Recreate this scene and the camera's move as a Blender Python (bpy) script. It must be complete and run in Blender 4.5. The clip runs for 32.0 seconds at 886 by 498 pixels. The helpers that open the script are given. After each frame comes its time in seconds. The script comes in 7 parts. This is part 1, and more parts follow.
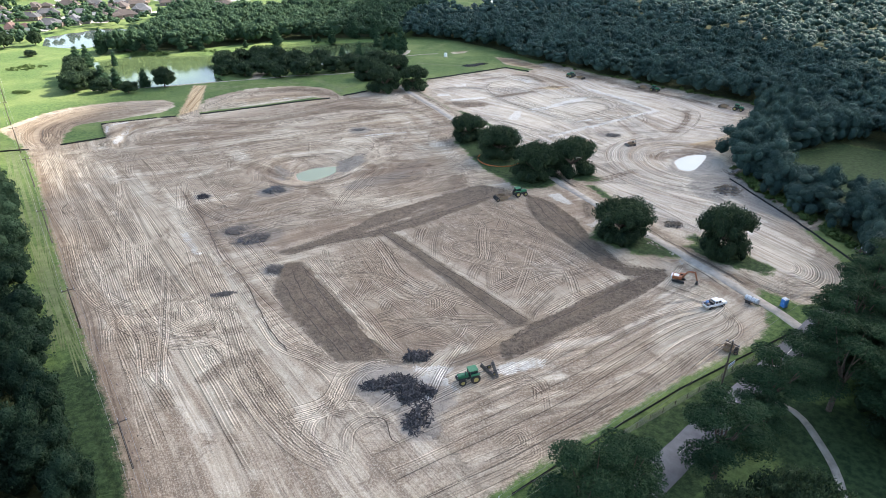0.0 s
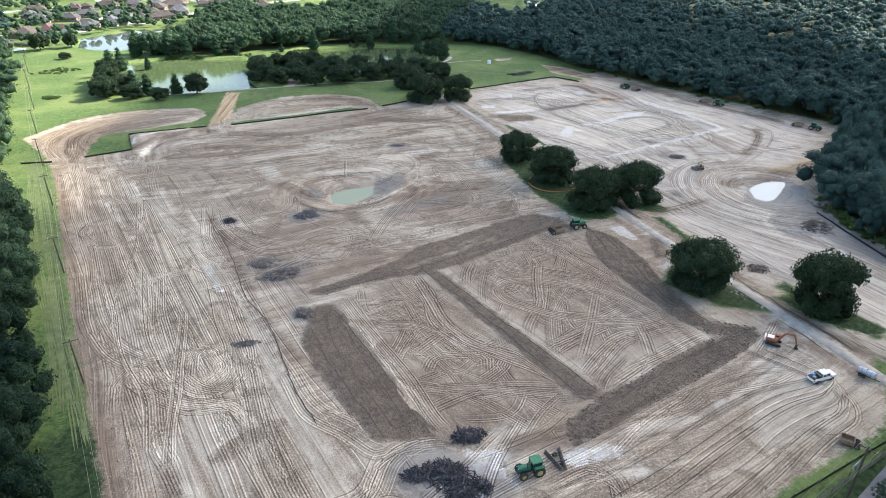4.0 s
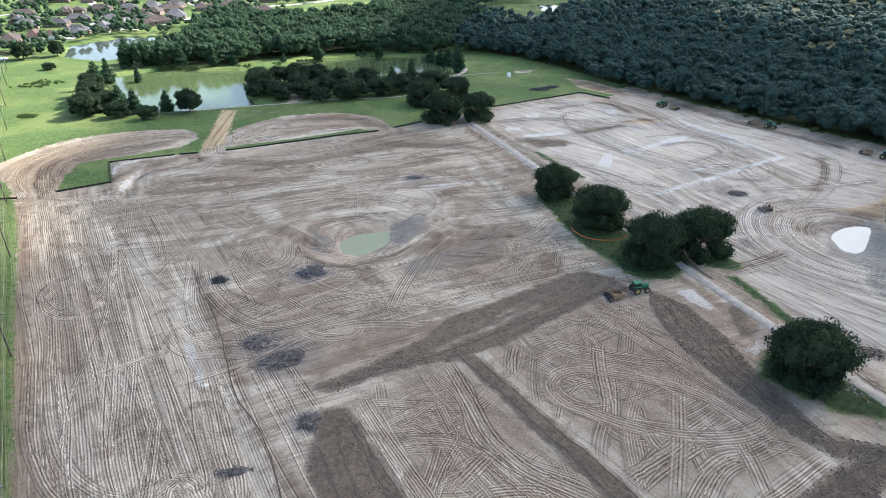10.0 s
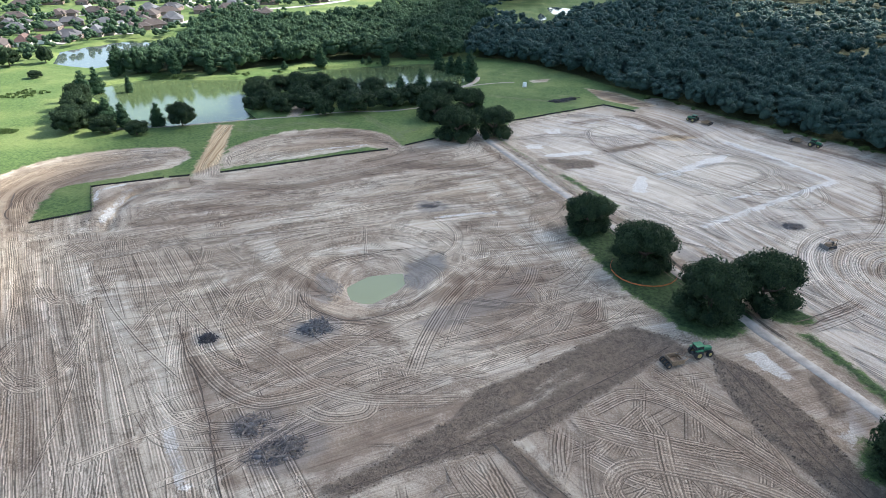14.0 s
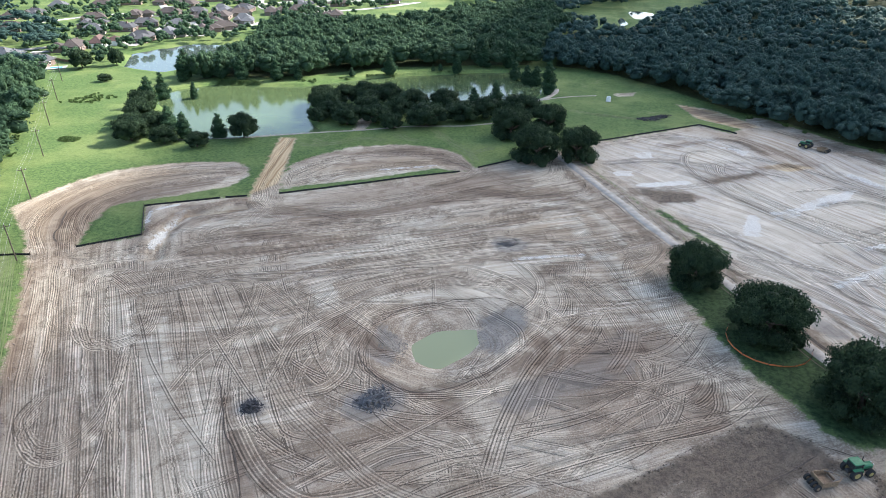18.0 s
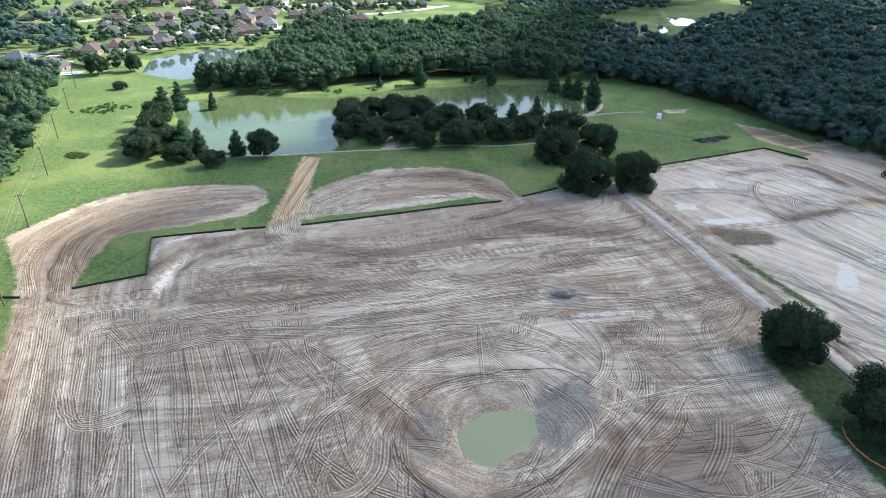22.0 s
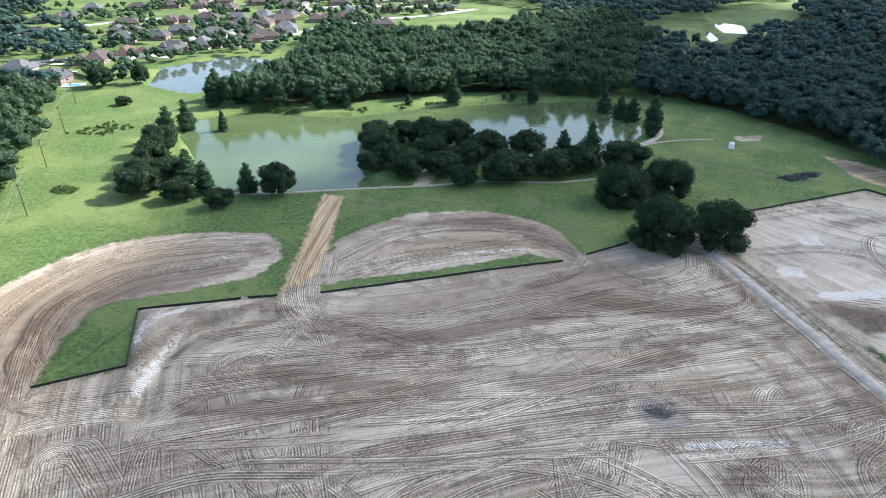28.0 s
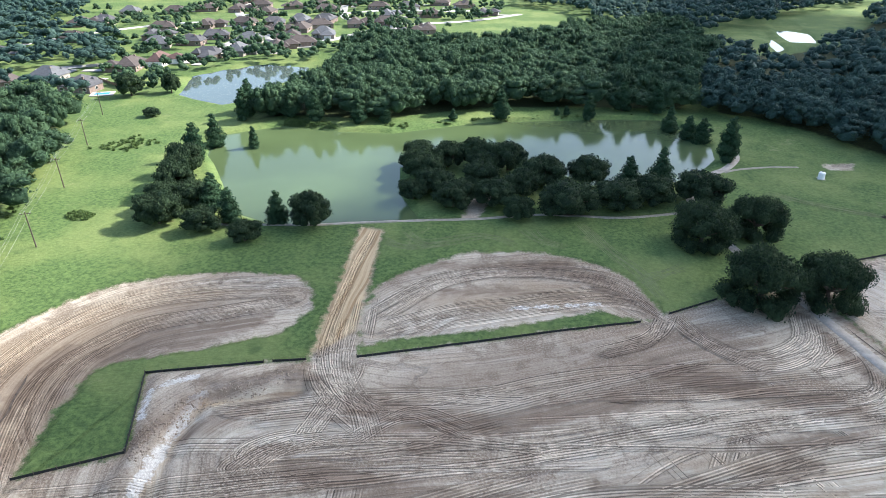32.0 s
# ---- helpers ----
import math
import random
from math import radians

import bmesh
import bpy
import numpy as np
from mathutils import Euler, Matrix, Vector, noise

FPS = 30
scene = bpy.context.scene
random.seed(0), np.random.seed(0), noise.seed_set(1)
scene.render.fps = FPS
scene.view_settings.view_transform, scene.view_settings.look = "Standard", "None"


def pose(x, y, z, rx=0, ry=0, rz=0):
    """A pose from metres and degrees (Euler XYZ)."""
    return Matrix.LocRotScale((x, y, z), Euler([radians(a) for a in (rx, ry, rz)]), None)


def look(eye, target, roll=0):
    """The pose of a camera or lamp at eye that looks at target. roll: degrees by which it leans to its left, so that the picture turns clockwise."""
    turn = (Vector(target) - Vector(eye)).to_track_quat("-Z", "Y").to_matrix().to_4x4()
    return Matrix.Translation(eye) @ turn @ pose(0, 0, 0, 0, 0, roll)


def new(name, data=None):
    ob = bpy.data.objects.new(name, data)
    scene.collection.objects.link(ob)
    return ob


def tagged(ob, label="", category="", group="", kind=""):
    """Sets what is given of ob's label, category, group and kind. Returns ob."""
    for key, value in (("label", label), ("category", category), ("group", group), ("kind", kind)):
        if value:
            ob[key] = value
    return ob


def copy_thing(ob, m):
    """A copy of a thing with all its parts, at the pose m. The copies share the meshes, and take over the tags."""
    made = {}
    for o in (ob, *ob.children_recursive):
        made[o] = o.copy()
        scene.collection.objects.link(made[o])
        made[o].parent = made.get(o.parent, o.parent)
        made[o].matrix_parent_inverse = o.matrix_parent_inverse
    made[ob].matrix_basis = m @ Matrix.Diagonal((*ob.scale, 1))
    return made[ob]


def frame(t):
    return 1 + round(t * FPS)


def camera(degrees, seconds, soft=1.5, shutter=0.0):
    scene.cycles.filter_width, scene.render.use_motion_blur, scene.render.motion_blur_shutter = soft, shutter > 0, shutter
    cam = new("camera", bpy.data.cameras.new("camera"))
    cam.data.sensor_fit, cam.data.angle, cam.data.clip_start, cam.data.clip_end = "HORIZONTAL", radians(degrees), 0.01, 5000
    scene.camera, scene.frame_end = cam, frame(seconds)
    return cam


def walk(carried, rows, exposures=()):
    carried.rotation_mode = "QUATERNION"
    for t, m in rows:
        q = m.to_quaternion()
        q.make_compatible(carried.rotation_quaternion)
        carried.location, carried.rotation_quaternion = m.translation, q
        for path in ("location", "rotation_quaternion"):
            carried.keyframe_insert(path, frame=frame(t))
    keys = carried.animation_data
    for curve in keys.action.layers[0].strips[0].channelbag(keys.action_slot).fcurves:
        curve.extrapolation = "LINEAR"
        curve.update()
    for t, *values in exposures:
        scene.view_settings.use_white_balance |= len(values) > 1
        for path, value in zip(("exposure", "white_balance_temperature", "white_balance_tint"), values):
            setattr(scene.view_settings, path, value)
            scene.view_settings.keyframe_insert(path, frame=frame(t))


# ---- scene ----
cam = camera(70.8, 32.0, soft=0.4)
# seconds, place in metres, turn in degrees: a level drone flight at about 80 m
FLIGHT = [
    (0.0, 0.00, 0.00, 80.00, 62.005, -0.011, 0.072),
    (1.0, -1.15, 5.61, 79.86, 62.009, 0.087, 0.827),
    (2.0, -2.47, 11.28, 79.73, 62.061, 0.089, 1.983),
    (3.0, -3.82, 16.95, 79.62, 62.055, 0.007, 2.801),
    (6.0, -8.32, 33.65, 79.60, 62.023, 0.057, 3.423),
    (9.0, -13.19, 50.99, 79.46, 62.044, -0.101, 3.468),
    (11.0, -16.51, 62.88, 79.21, 62.113, -0.131, 3.351),
    (13.0, -19.99, 75.22, 79.01, 62.083, -0.172, 3.255),
    (16.0, -24.90, 93.60, 79.05, 62.068, -0.133, 5.750),
    (17.0, -26.72, 99.69, 79.06, 62.037, 0.002, 7.493),
    (18.0, -28.87, 105.74, 79.06, 62.050, 0.109, 9.389),
    (19.0, -31.51, 111.87, 79.04, 62.068, 0.126, 10.412),
    (20.0, -34.26, 117.83, 79.00, 62.081, 0.100, 10.883),
    (21.0, -36.96, 123.76, 78.95, 62.106, 0.011, 11.133),
    (23.0, -42.22, 135.68, 78.84, 62.116, -0.114, 11.496),
    (25.0, -47.73, 147.73, 78.92, 62.034, -0.148, 11.612),
    (27.5, -54.16, 162.71, 79.16, 61.936, -0.102, 12.750),
    (28.0, -55.36, 165.71, 79.16, 61.950, -0.112, 13.077),
    (29.0, -57.84, 171.60, 79.09, 62.001, -0.026, 14.336),
    (30.0, -60.59, 177.48, 78.95, 62.058, -0.020, 15.314),
    (31.0, -63.83, 183.40, 78.72, 62.118, 0.035, 15.777),
    (32.0, -67.11, 189.56, 78.43, 62.108, -0.024, 16.197),
]
walk(cam, [(r[0], pose(*r[1:])) for r in FLIGHT], exposures=((0.0, 1.73, 6850, 10), (8.0, 1.52, 6600, 9), (32.0, 1.43, 6350, 9)))

# ---- sky, sun ----
SUN_AZ, SUN_EL = radians(52), radians(38)          # azimuth from +y towards +x
world = bpy.data.worlds.new("sky")
scene.world = world
world.use_nodes = True
wn = world.node_tree
sky = wn.nodes.new("ShaderNodeTexSky")
sky.sky_type = 'NISHITA'
sky.sun_disc = False
sky.sun_elevation, sky.sun_rotation = SUN_EL, SUN_AZ
sky.air_density, sky.dust_density, sky.ozone_density = 1.0, 2.0, 1.0
wn.links.new(sky.outputs[0], wn.nodes["Background"].inputs[0])
wn.nodes["Background"].inputs[1].default_value = 0.15
sun_dir = Vector((math.sin(SUN_AZ) * math.cos(SUN_EL), math.cos(SUN_AZ) * math.cos(SUN_EL), math.sin(SUN_EL)))
sun = new("sun", bpy.data.lights.new("sun", 'SUN'))
sun.data.energy, sun.data.angle, sun.data.color = 4.3, radians(0.8), (1.0, 0.95, 0.87)
sun.matrix_world = look(sun_dir * 3000, (0, 0, 0))

# ---- materials ----
def nodes_of(name, rough=0.9, spec=0.3, metal=0.0):
    m = bpy.data.materials.new(name)
    m.use_nodes = True
    b = m.node_tree.nodes["Principled BSDF"]
    b.inputs["Roughness"].default_value = rough
    b.inputs["Specular IOR Level"].default_value = spec
    b.inputs["Metallic"].default_value = metal
    return m, m.node_tree, b


class Graph:
    """Short hand for node trees."""
    def __init__(self, tree):
        self.t = tree

    def add(self, kind, **sets):
        n = self.t.nodes.new(kind)
        for k, v in sets.items():
            setattr(n, k, v)
        return n

    def put(self, sock, v):
        if isinstance(v, bpy.types.NodeSocket):
            self.t.links.new(v, sock)
        elif isinstance(v, (tuple, list)) and len(v) == 3 and sock.type == 'RGBA':
            sock.default_value = (*v, 1)
        else:
            sock.default_value = v

    def pos(self):
        return self.add("ShaderNodeNewGeometry").outputs["Position"]

    def island(self):
        return self.add("ShaderNodeNewGeometry").outputs["Random Per Island"]

    def obrand(self):
        return self.add("ShaderNodeObjectInfo").outputs["Random"]

    def attr(self, name, vec=False):
        n = self.add("ShaderNodeAttribute", attribute_name=name)
        return n.outputs["Vector" if vec else "Fac"]

    def noise(self, vec, scale, detail=4.0, rough=0.55, dist=0.0):
        n = self.add("ShaderNodeTexNoise")
        self.put(n.inputs["Vector"], vec)
        for k, v in (("Scale", scale), ("Detail", detail), ("Roughness", rough), ("Distortion", dist)):
            n.inputs[k].default_value = v
        return n.outputs["Fac"]

    def math(self, op, a, b=0.0, c=0.0):
        n = self.add("ShaderNodeMath", operation=op)
        for s, v in zip(n.inputs, (a, b, c)):
            self.put(s, v)
        return n.outputs[0]

    def vmul(self, v, k):
        n = self.add("ShaderNodeVectorMath", operation='MULTIPLY')
        self.put(n.inputs[0], v)
        n.inputs[1].default_value = k
        return n.outputs[0]

    def ramp(self, x, lo, hi, a=0.0, b=1.0):
        n = self.add("ShaderNodeMapRange", interpolation_type='SMOOTHSTEP')
        for s, v in zip(n.inputs[:5], (x, lo, hi, a, b)):
            self.put(s, v)
        return n.outputs[0]

    def mix(self, f, a, b, blend='MIX'):
        n = self.add("ShaderNodeMix", data_type='RGBA', blend_type=blend)
        self.put(n.inputs[0], f)
        self.put(n.inputs[6], a)
        self.put(n.inputs[7], b)
        return n.outputs[2]

    def bump(self, height, strength, dist, bsdf):
        n = self.add("ShaderNodeBump")
        n.inputs["Strength"].default_value, n.inputs["Distance"].default_value = strength, dist
        self.put(n.inputs["Height"], height)
        self.put(bsdf.inputs["Normal"], n.outputs[0])


def simple(name, col, rough=0.6, metal=0.0, var=0.18, scale=3.0, spec=0.4):
    """A painted or plain surface with dirt at two scales."""
    m, t, b = nodes_of(name, rough, spec, metal)
    g = Graph(t)
    p = g.pos()
    n1, n2 = g.noise(p, scale, 5), g.noise(p, scale * 9, 3)
    f = g.math('ADD', g.math('MULTIPLY', n1, 0.7), g.math('MULTIPLY', n2, 0.3))
    dark = tuple(c * (1 - var) for c in col)
    lite = tuple(min(1, c * (1 + var)) for c in col)
    g.put(b.inputs["Base Color"], g.mix(g.ramp(f, 0.3, 0.7), dark, lite))
    g.put(b.inputs["Roughness"], g.ramp(n2, 0.3, 0.7, max(0, rough - 0.1), min(1, rough + 0.1)))
    return m


def leafy(name, dark, lite, rough=0.6, size=0.15, grain=1.6, clump=0.0):
    """Leaves: every tuft its own green, patches over the crown, leaf grain with relief, and some light let through."""
    m, t, b = nodes_of(name, rough, 0.06)
    g = Graph(t)
    p = g.pos()
    fine = g.noise(p, grain, 4, 0.7)
    f = g.math('ADD', g.math('MULTIPLY', g.island(), 0.4), g.math('ADD', g.math('MULTIPLY', g.noise(p, size, 3), 0.55), g.math('MULTIPLY', fine, 0.4)))
    k = g.ramp(f, 0.35, 1.0)
    g.put(b.inputs["Base Color"], g.mix(k, dark, lite))
    if clump:
        lump = g.noise(p, clump, 3, 0.65)
        g.bump(g.math('ADD', g.math('MULTIPLY', lump, 2.3), g.math('MULTIPLY', fine, 0.5)), 1.0, 1.0, b)
    else:
        g.bump(fine, 1.0, 0.9 / grain, b)
    tr = g.add("ShaderNodeBsdfTranslucent")
    g.put(tr.inputs[0], g.mix(k, tuple(1.3 * c for c in dark), tuple(1.5 * c for c in lite)))
    mx = g.add("ShaderNodeMixShader")
    mx.inputs[0].default_value = 0.25
    t.links.new(b.outputs[0], mx.inputs[1])
    t.links.new(tr.outputs[0], mx.inputs[2])
    t.links.new(mx.outputs[0], t.nodes["Material Output"].inputs[0])
    return m


def earth_colour(g):
    """Graded clay: streaks along the passes of the blades, stains, grain, and the site's other soils."""
    p = g.pos()
    uv = g.attr("flow", True)
    streak = g.noise(g.vmul(uv, (1.0, 0.03, 1.0)), 0.5, 7, 0.7, 0.6)
    streak2 = g.noise(g.vmul(uv, (1.0, 0.014, 1.0)), 1.6, 4, 0.7, 0.3)
    big = g.noise(p, 0.022, 5, 0.6, 0.6)
    mid = g.noise(p, 0.13, 6, 0.68, 0.8)
    fine = g.noise(p, 2.6, 5, 0.75)
    grit = g.noise(p, 9.0, 2, 0.7)
    c = g.mix(g.ramp(streak, 0.34, 0.66), (0.262, 0.2, 0.146), (0.44, 0.366, 0.282))
    smear = g.noise(g.vmul(uv, (1.0, 0.1, 1.0)), 0.2, 6, 0.68, 0.8)
    c = g.mix(g.math('MULTIPLY', g.ramp(smear, 0.52, 0.62), 0.7), c, (0.56, 0.495, 0.412))
    c = g.mix(g.math('MULTIPLY', g.ramp(smear, 0.48, 0.38), 0.7), c, (0.2, 0.15, 0.11))
    c = g.mix(g.math('MULTIPLY', g.ramp(big, 0.45, 0.62), 0.7), c, (0.54, 0.472, 0.378))
    c = g.mix(g.math('MULTIPLY', g.ramp(mid, 0.49, 0.62), 0.72), c, (0.19, 0.146, 0.108))
    c = g.mix(g.math('MULTIPLY', g.ramp(streak2, 0.47, 0.62), 0.6), c, (0.16, 0.124, 0.096))
    c = g.mix(g.math('MULTIPLY', g.ramp(fine, 0.46, 0.66), 0.5), c, (0.575, 0.51, 0.415))
    c = g.mix(g.math('MULTIPLY', g.ramp(fine, 0.5, 0.36), 0.35), c, (0.13, 0.1, 0.078))
    c = g.mix(g.math('MULTIPLY', g.ramp(grit, 0.55, 0.75), 0.35), c, (0.14, 0.108, 0.088))
    edge = g.math('ADD', g.math('MULTIPLY', g.math('SUBTRACT', g.noise(p, 0.35, 5, 0.65), 0.5), 5.0),
                  g.math('MULTIPLY', g.math('SUBTRACT', fine, 0.5), 2.0))

    def inside(name, soft=0.7, wob=1.0):
        return g.ramp(g.math('ADD', g.attr(name), g.math('MULTIPLY', edge, wob)), -soft, soft)
    ochre = g.mix(g.ramp(streak2, 0.4, 0.6), (0.235, 0.16, 0.1), (0.46, 0.37, 0.265))
    c = g.mix(g.math('MULTIPLY', inside("ochre", 4.0, 1.5), 0.55), c, ochre)
    c = g.mix(g.math('MULTIPLY', inside("chalk", 5.0, 2.0), g.ramp(streak, 0.36, 0.6, 0.05, 0.5)), c, (0.56, 0.53, 0.48))
    tan = g.mix(g.ramp(streak, 0.36, 0.6), (0.27, 0.17, 0.085), (0.55, 0.43, 0.27))
    c = g.mix(g.math('MULTIPLY', inside("tan", 1.0, 0.5), 0.85), c, tan)
    pale = g.mix(g.ramp(mid, 0.4, 0.62), (0.48, 0.425, 0.342), (0.65, 0.595, 0.5))
    c = g.mix(g.math('MULTIPLY', inside("pale", 1.4, 1.5), g.ramp(streak, 0.38, 0.6, 0.12, 0.75)), c, pale)
    white = g.mix(g.ramp(fine, 0.4, 0.6), (0.46, 0.44, 0.4), (0.66, 0.645, 0.605))
    c = g.mix(g.math('MULTIPLY', inside("white", 0.35, 0.8), g.ramp(mid, 0.36, 0.5, 0.35, 0.95)), c, white)
    wet = g.mix(g.ramp(streak2, 0.35, 0.65), (0.15, 0.14, 0.13), (0.29, 0.275, 0.255))
    c = g.mix(g.math('MULTIPLY', inside("wet", 1.0, 1.1), 0.65), c, wet)
    umber = g.mix(g.ramp(streak2, 0.35, 0.65), (0.12, 0.086, 0.062), (0.22, 0.163, 0.12))
    c = g.mix(g.math('MULTIPLY', inside("brown", 1.5, 1.5), g.ramp(streak, 0.38, 0.6, 0.9, 0.5)), c, umber)
    c = g.mix(g.math('MULTIPLY', inside("dull", 4.0, 1.8), 0.42), c, umber)
    c = g.mix(1.0, c, (1.0, 0.995, 0.965), 'MULTIPLY')
    return c, p, streak2, fine, mid, inside


def ground_material():
    m, t, b = nodes_of("ground_earth", 0.95, 0.15)
    g = Graph(t)
    c, p, streak, fine, mid, inside = earth_colour(g)
    clod = g.noise(p, 1.1, 6, 0.8)
    speck = g.noise(p, 5.0, 3, 0.8)
    dark = g.mix(g.ramp(clod, 0.36, 0.66), (0.125, 0.098, 0.073), (0.245, 0.192, 0.143))
    patch = g.noise(p, 0.22, 5, 0.7, 1.0)
    dark = g.mix(g.math('MULTIPLY', g.ramp(patch, 0.5, 0.66), 0.6), dark, (0.27, 0.21, 0.152))
    dark = g.mix(g.math('MULTIPLY', g.ramp(patch, 0.46, 0.36), 0.5), dark, (0.112, 0.084, 0.062))
    dark = g.mix(g.math('MULTIPLY', g.ramp(speck, 0.54, 0.72), 0.22), dark, (0.31, 0.265, 0.22))
    on_dark = inside("dark", 0.9, 0.6)
    c = g.mix(on_dark, c, dark)
    # grass
    big, low = g.noise(p, 0.03, 5, 0.6), g.noise(p, 0.9, 6, 0.75)
    gr = g.mix(g.ramp(low, 0.33, 0.68), (0.046, 0.085, 0.027), (0.122, 0.184, 0.06))
    gr = g.mix(g.math('MULTIPLY', g.ramp(big, 0.42, 0.66), 0.5), gr, (0.212, 0.25, 0.09))
    gr = g.mix(g.math('MULTIPLY', g.ramp(g.noise(p, 0.16, 5, 0.65), 0.54, 0.68), 0.5), gr, (0.05, 0.09, 0.03))
    gr = g.mix(g.math('MULTIPLY', g.ramp(g.noise(p, 0.07, 5, 0.7, 1.0), 0.6, 0.72), 0.45), gr, (0.235, 0.24, 0.12))
    # rank grass, and the trees' shade on the ground painted as near-black green
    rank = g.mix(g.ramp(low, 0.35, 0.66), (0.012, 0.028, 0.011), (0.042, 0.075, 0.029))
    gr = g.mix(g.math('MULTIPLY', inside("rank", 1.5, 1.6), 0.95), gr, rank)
    c = g.mix(g.math('SUBTRACT', 1.0, inside("soil", 0.8, 1.0)), c, gr)
    litter = g.mix(g.ramp(low, 0.4, 0.7), (0.022, 0.03, 0.012), (0.055, 0.07, 0.025))
    c = g.mix(inside("litter", 2.0, 1.0), c, litter)
    g.put(b.inputs["Base Color"], c)
    h = g.math('ADD', g.math('MULTIPLY', streak, 0.6), g.math('MULTIPLY', g.math('ADD', fine, clod), 0.4))
    h = g.math('ADD', h, g.math('MULTIPLY', on_dark, g.math('ADD', g.math('MULTIPLY', clod, 1.3), speck)))
    g.bump(h, 1.0, 0.36, b)
    return m


def track_material(name, low, high):
    """Ruts pressed in the clay: the soil's own colour, darker or paler pass by pass."""
    m, t, b = nodes_of(name, 0.95, 0.12)
    g = Graph(t)
    c, p, streak, fine, mid, inside = earth_colour(g)
    f = g.math('ADD', g.math('MULTIPLY', g.island(), 0.6), g.math('MULTIPLY', g.noise(p, 0.3, 4), 0.5))
    k = g.ramp(f, 0.2, 0.9, low, high)
    v = g.add("ShaderNodeVectorMath", operation='SCALE')
    g.put(v.inputs[0], c)
    g.put(v.inputs["Scale"], k)
    g.put(b.inputs["Base Color"], v.outputs[0])
    g.bump(fine, 0.6, 0.2, b)
    return m


def water_material(name, deep, rough=0.06, ripple=0.02):
    m, t, b = nodes_of(name, rough, 0.5)
    g = Graph(t)
    p = g.pos()
    n = g.noise(p, 0.02, 3)
    g.put(b.inputs["Base Color"], g.mix(g.ramp(n, 0.35, 0.7), tuple(c * 0.8 for c in deep), deep))
    b.inputs["IOR"].default_value = 1.33
    g.bump(g.math('ADD', g.noise(p, 0.9, 3), g.noise(g.vmul(p, (0.25, 1.0, 1.0)), 0.35, 2)), ripple, 0.2, b)
    return m


M_ground = ground_material()
M_rut_dark = track_material("rut_dark", 0.36, 0.8)
M_rut_band = track_material("rut_band", 0.72, 1.08)
M_rut_pale = track_material("rut_pale", 1.0, 1.5)
M_lake = water_material("lake_water", (0.085, 0.122, 0.054), 0.09, 0.06)
M_pond = water_material("pond_water", (0.28, 0.305, 0.17), 0.1, 0.01)
M_white_pond = water_material("milky_water", (0.38, 0.4, 0.37), 0.12, 0.01)
M_far_water = water_material("far_water", (0.08, 0.105, 0.095), 0.05, 0.01)
M_oak = leafy("oak_leaves", (0.013, 0.028, 0.017), (0.052, 0.082, 0.042), grain=2.4)
# bluish and lightened: aerial haze is mixed into this leaf colour
M_wood_leaf = leafy("hazy_woodland_leaves", (0.026, 0.055, 0.05), (0.067, 0.117, 0.1), size=0.05)
# brighter, warmer copy of the wood leaves: sunlight put into the colour
M_lit_wood = leafy("lit_wood_leaves", (0.029, 0.059, 0.036), (0.076, 0.13, 0.07), size=0.05)
# darker copy for the near west and south woods, shade put into the colour
M_shaded_wood = leafy("shaded_wood_leaves", (0.013, 0.031, 0.02), (0.041, 0.078, 0.046), size=0.05, clump=0.8)
M_cypress = leafy("cypress_needles", (0.02, 0.05, 0.028), (0.056, 0.105, 0.055))
M_pine = leafy("pine_needles", (0.014, 0.038, 0.02), (0.044, 0.085, 0.042))
M_bush = leafy("bush_leaves", (0.05, 0.085, 0.03), (0.11, 0.165, 0.055))
M_bark = simple("bark", (0.09, 0.07, 0.055), 0.95, 0, 0.4, 2.0)
M_gravel = simple("gravel_road", (0.335, 0.305, 0.262), 0.95, 0, 0.26, 0.5)
M_path = simple("sandy_path", (0.27, 0.245, 0.205), 0.95, 0, 0.3, 0.6)
M_asphalt = simple("asphalt", (0.13, 0.13, 0.135), 0.9, 0, 0.2, 0.6)
M_concrete = simple("concrete", (0.5, 0.48, 0.45), 0.85, 0, 0.15, 0.6)
M_white = simple("white_paint", (0.78, 0.78, 0.76), 0.5, 0, 0.08)
M_cloud = simple("cloud_white", (0.85, 0.86, 0.88), 1.0, 0, 0.05, 0.01)

# ---- mesh helpers ----
def mesh_of(name, verts, faces, mat, smooth=False):
    me = bpy.data.meshes.new(name)
    me.from_pydata([tuple(v) for v in verts], [], [tuple(f) for f in faces])
    me.materials.append(mat)
    if smooth:
        me.shade_smooth()
    return me


def mesh_np(name, verts, faces, mat, smooth=False):
    """A mesh from arrays: verts n x 3, faces m x k."""
    verts, faces = np.ascontiguousarray(verts, dtype=np.float32), np.ascontiguousarray(faces, dtype=np.int32)
    k = faces.shape[1]
    me = bpy.data.meshes.new(name)
    me.vertices.add(len(verts))
    me.vertices.foreach_set("co", verts.ravel())
    me.loops.add(faces.size)
    me.loops.foreach_set("vertex_index", faces.ravel())
    me.polygons.add(len(faces))
    me.polygons.foreach_set("loop_start", np.arange(0, faces.size, k, dtype=np.int32))
    me.update(calc_edges=True)
    me.materials.append(mat)
    if smooth:
        me.shade_smooth()
    return me


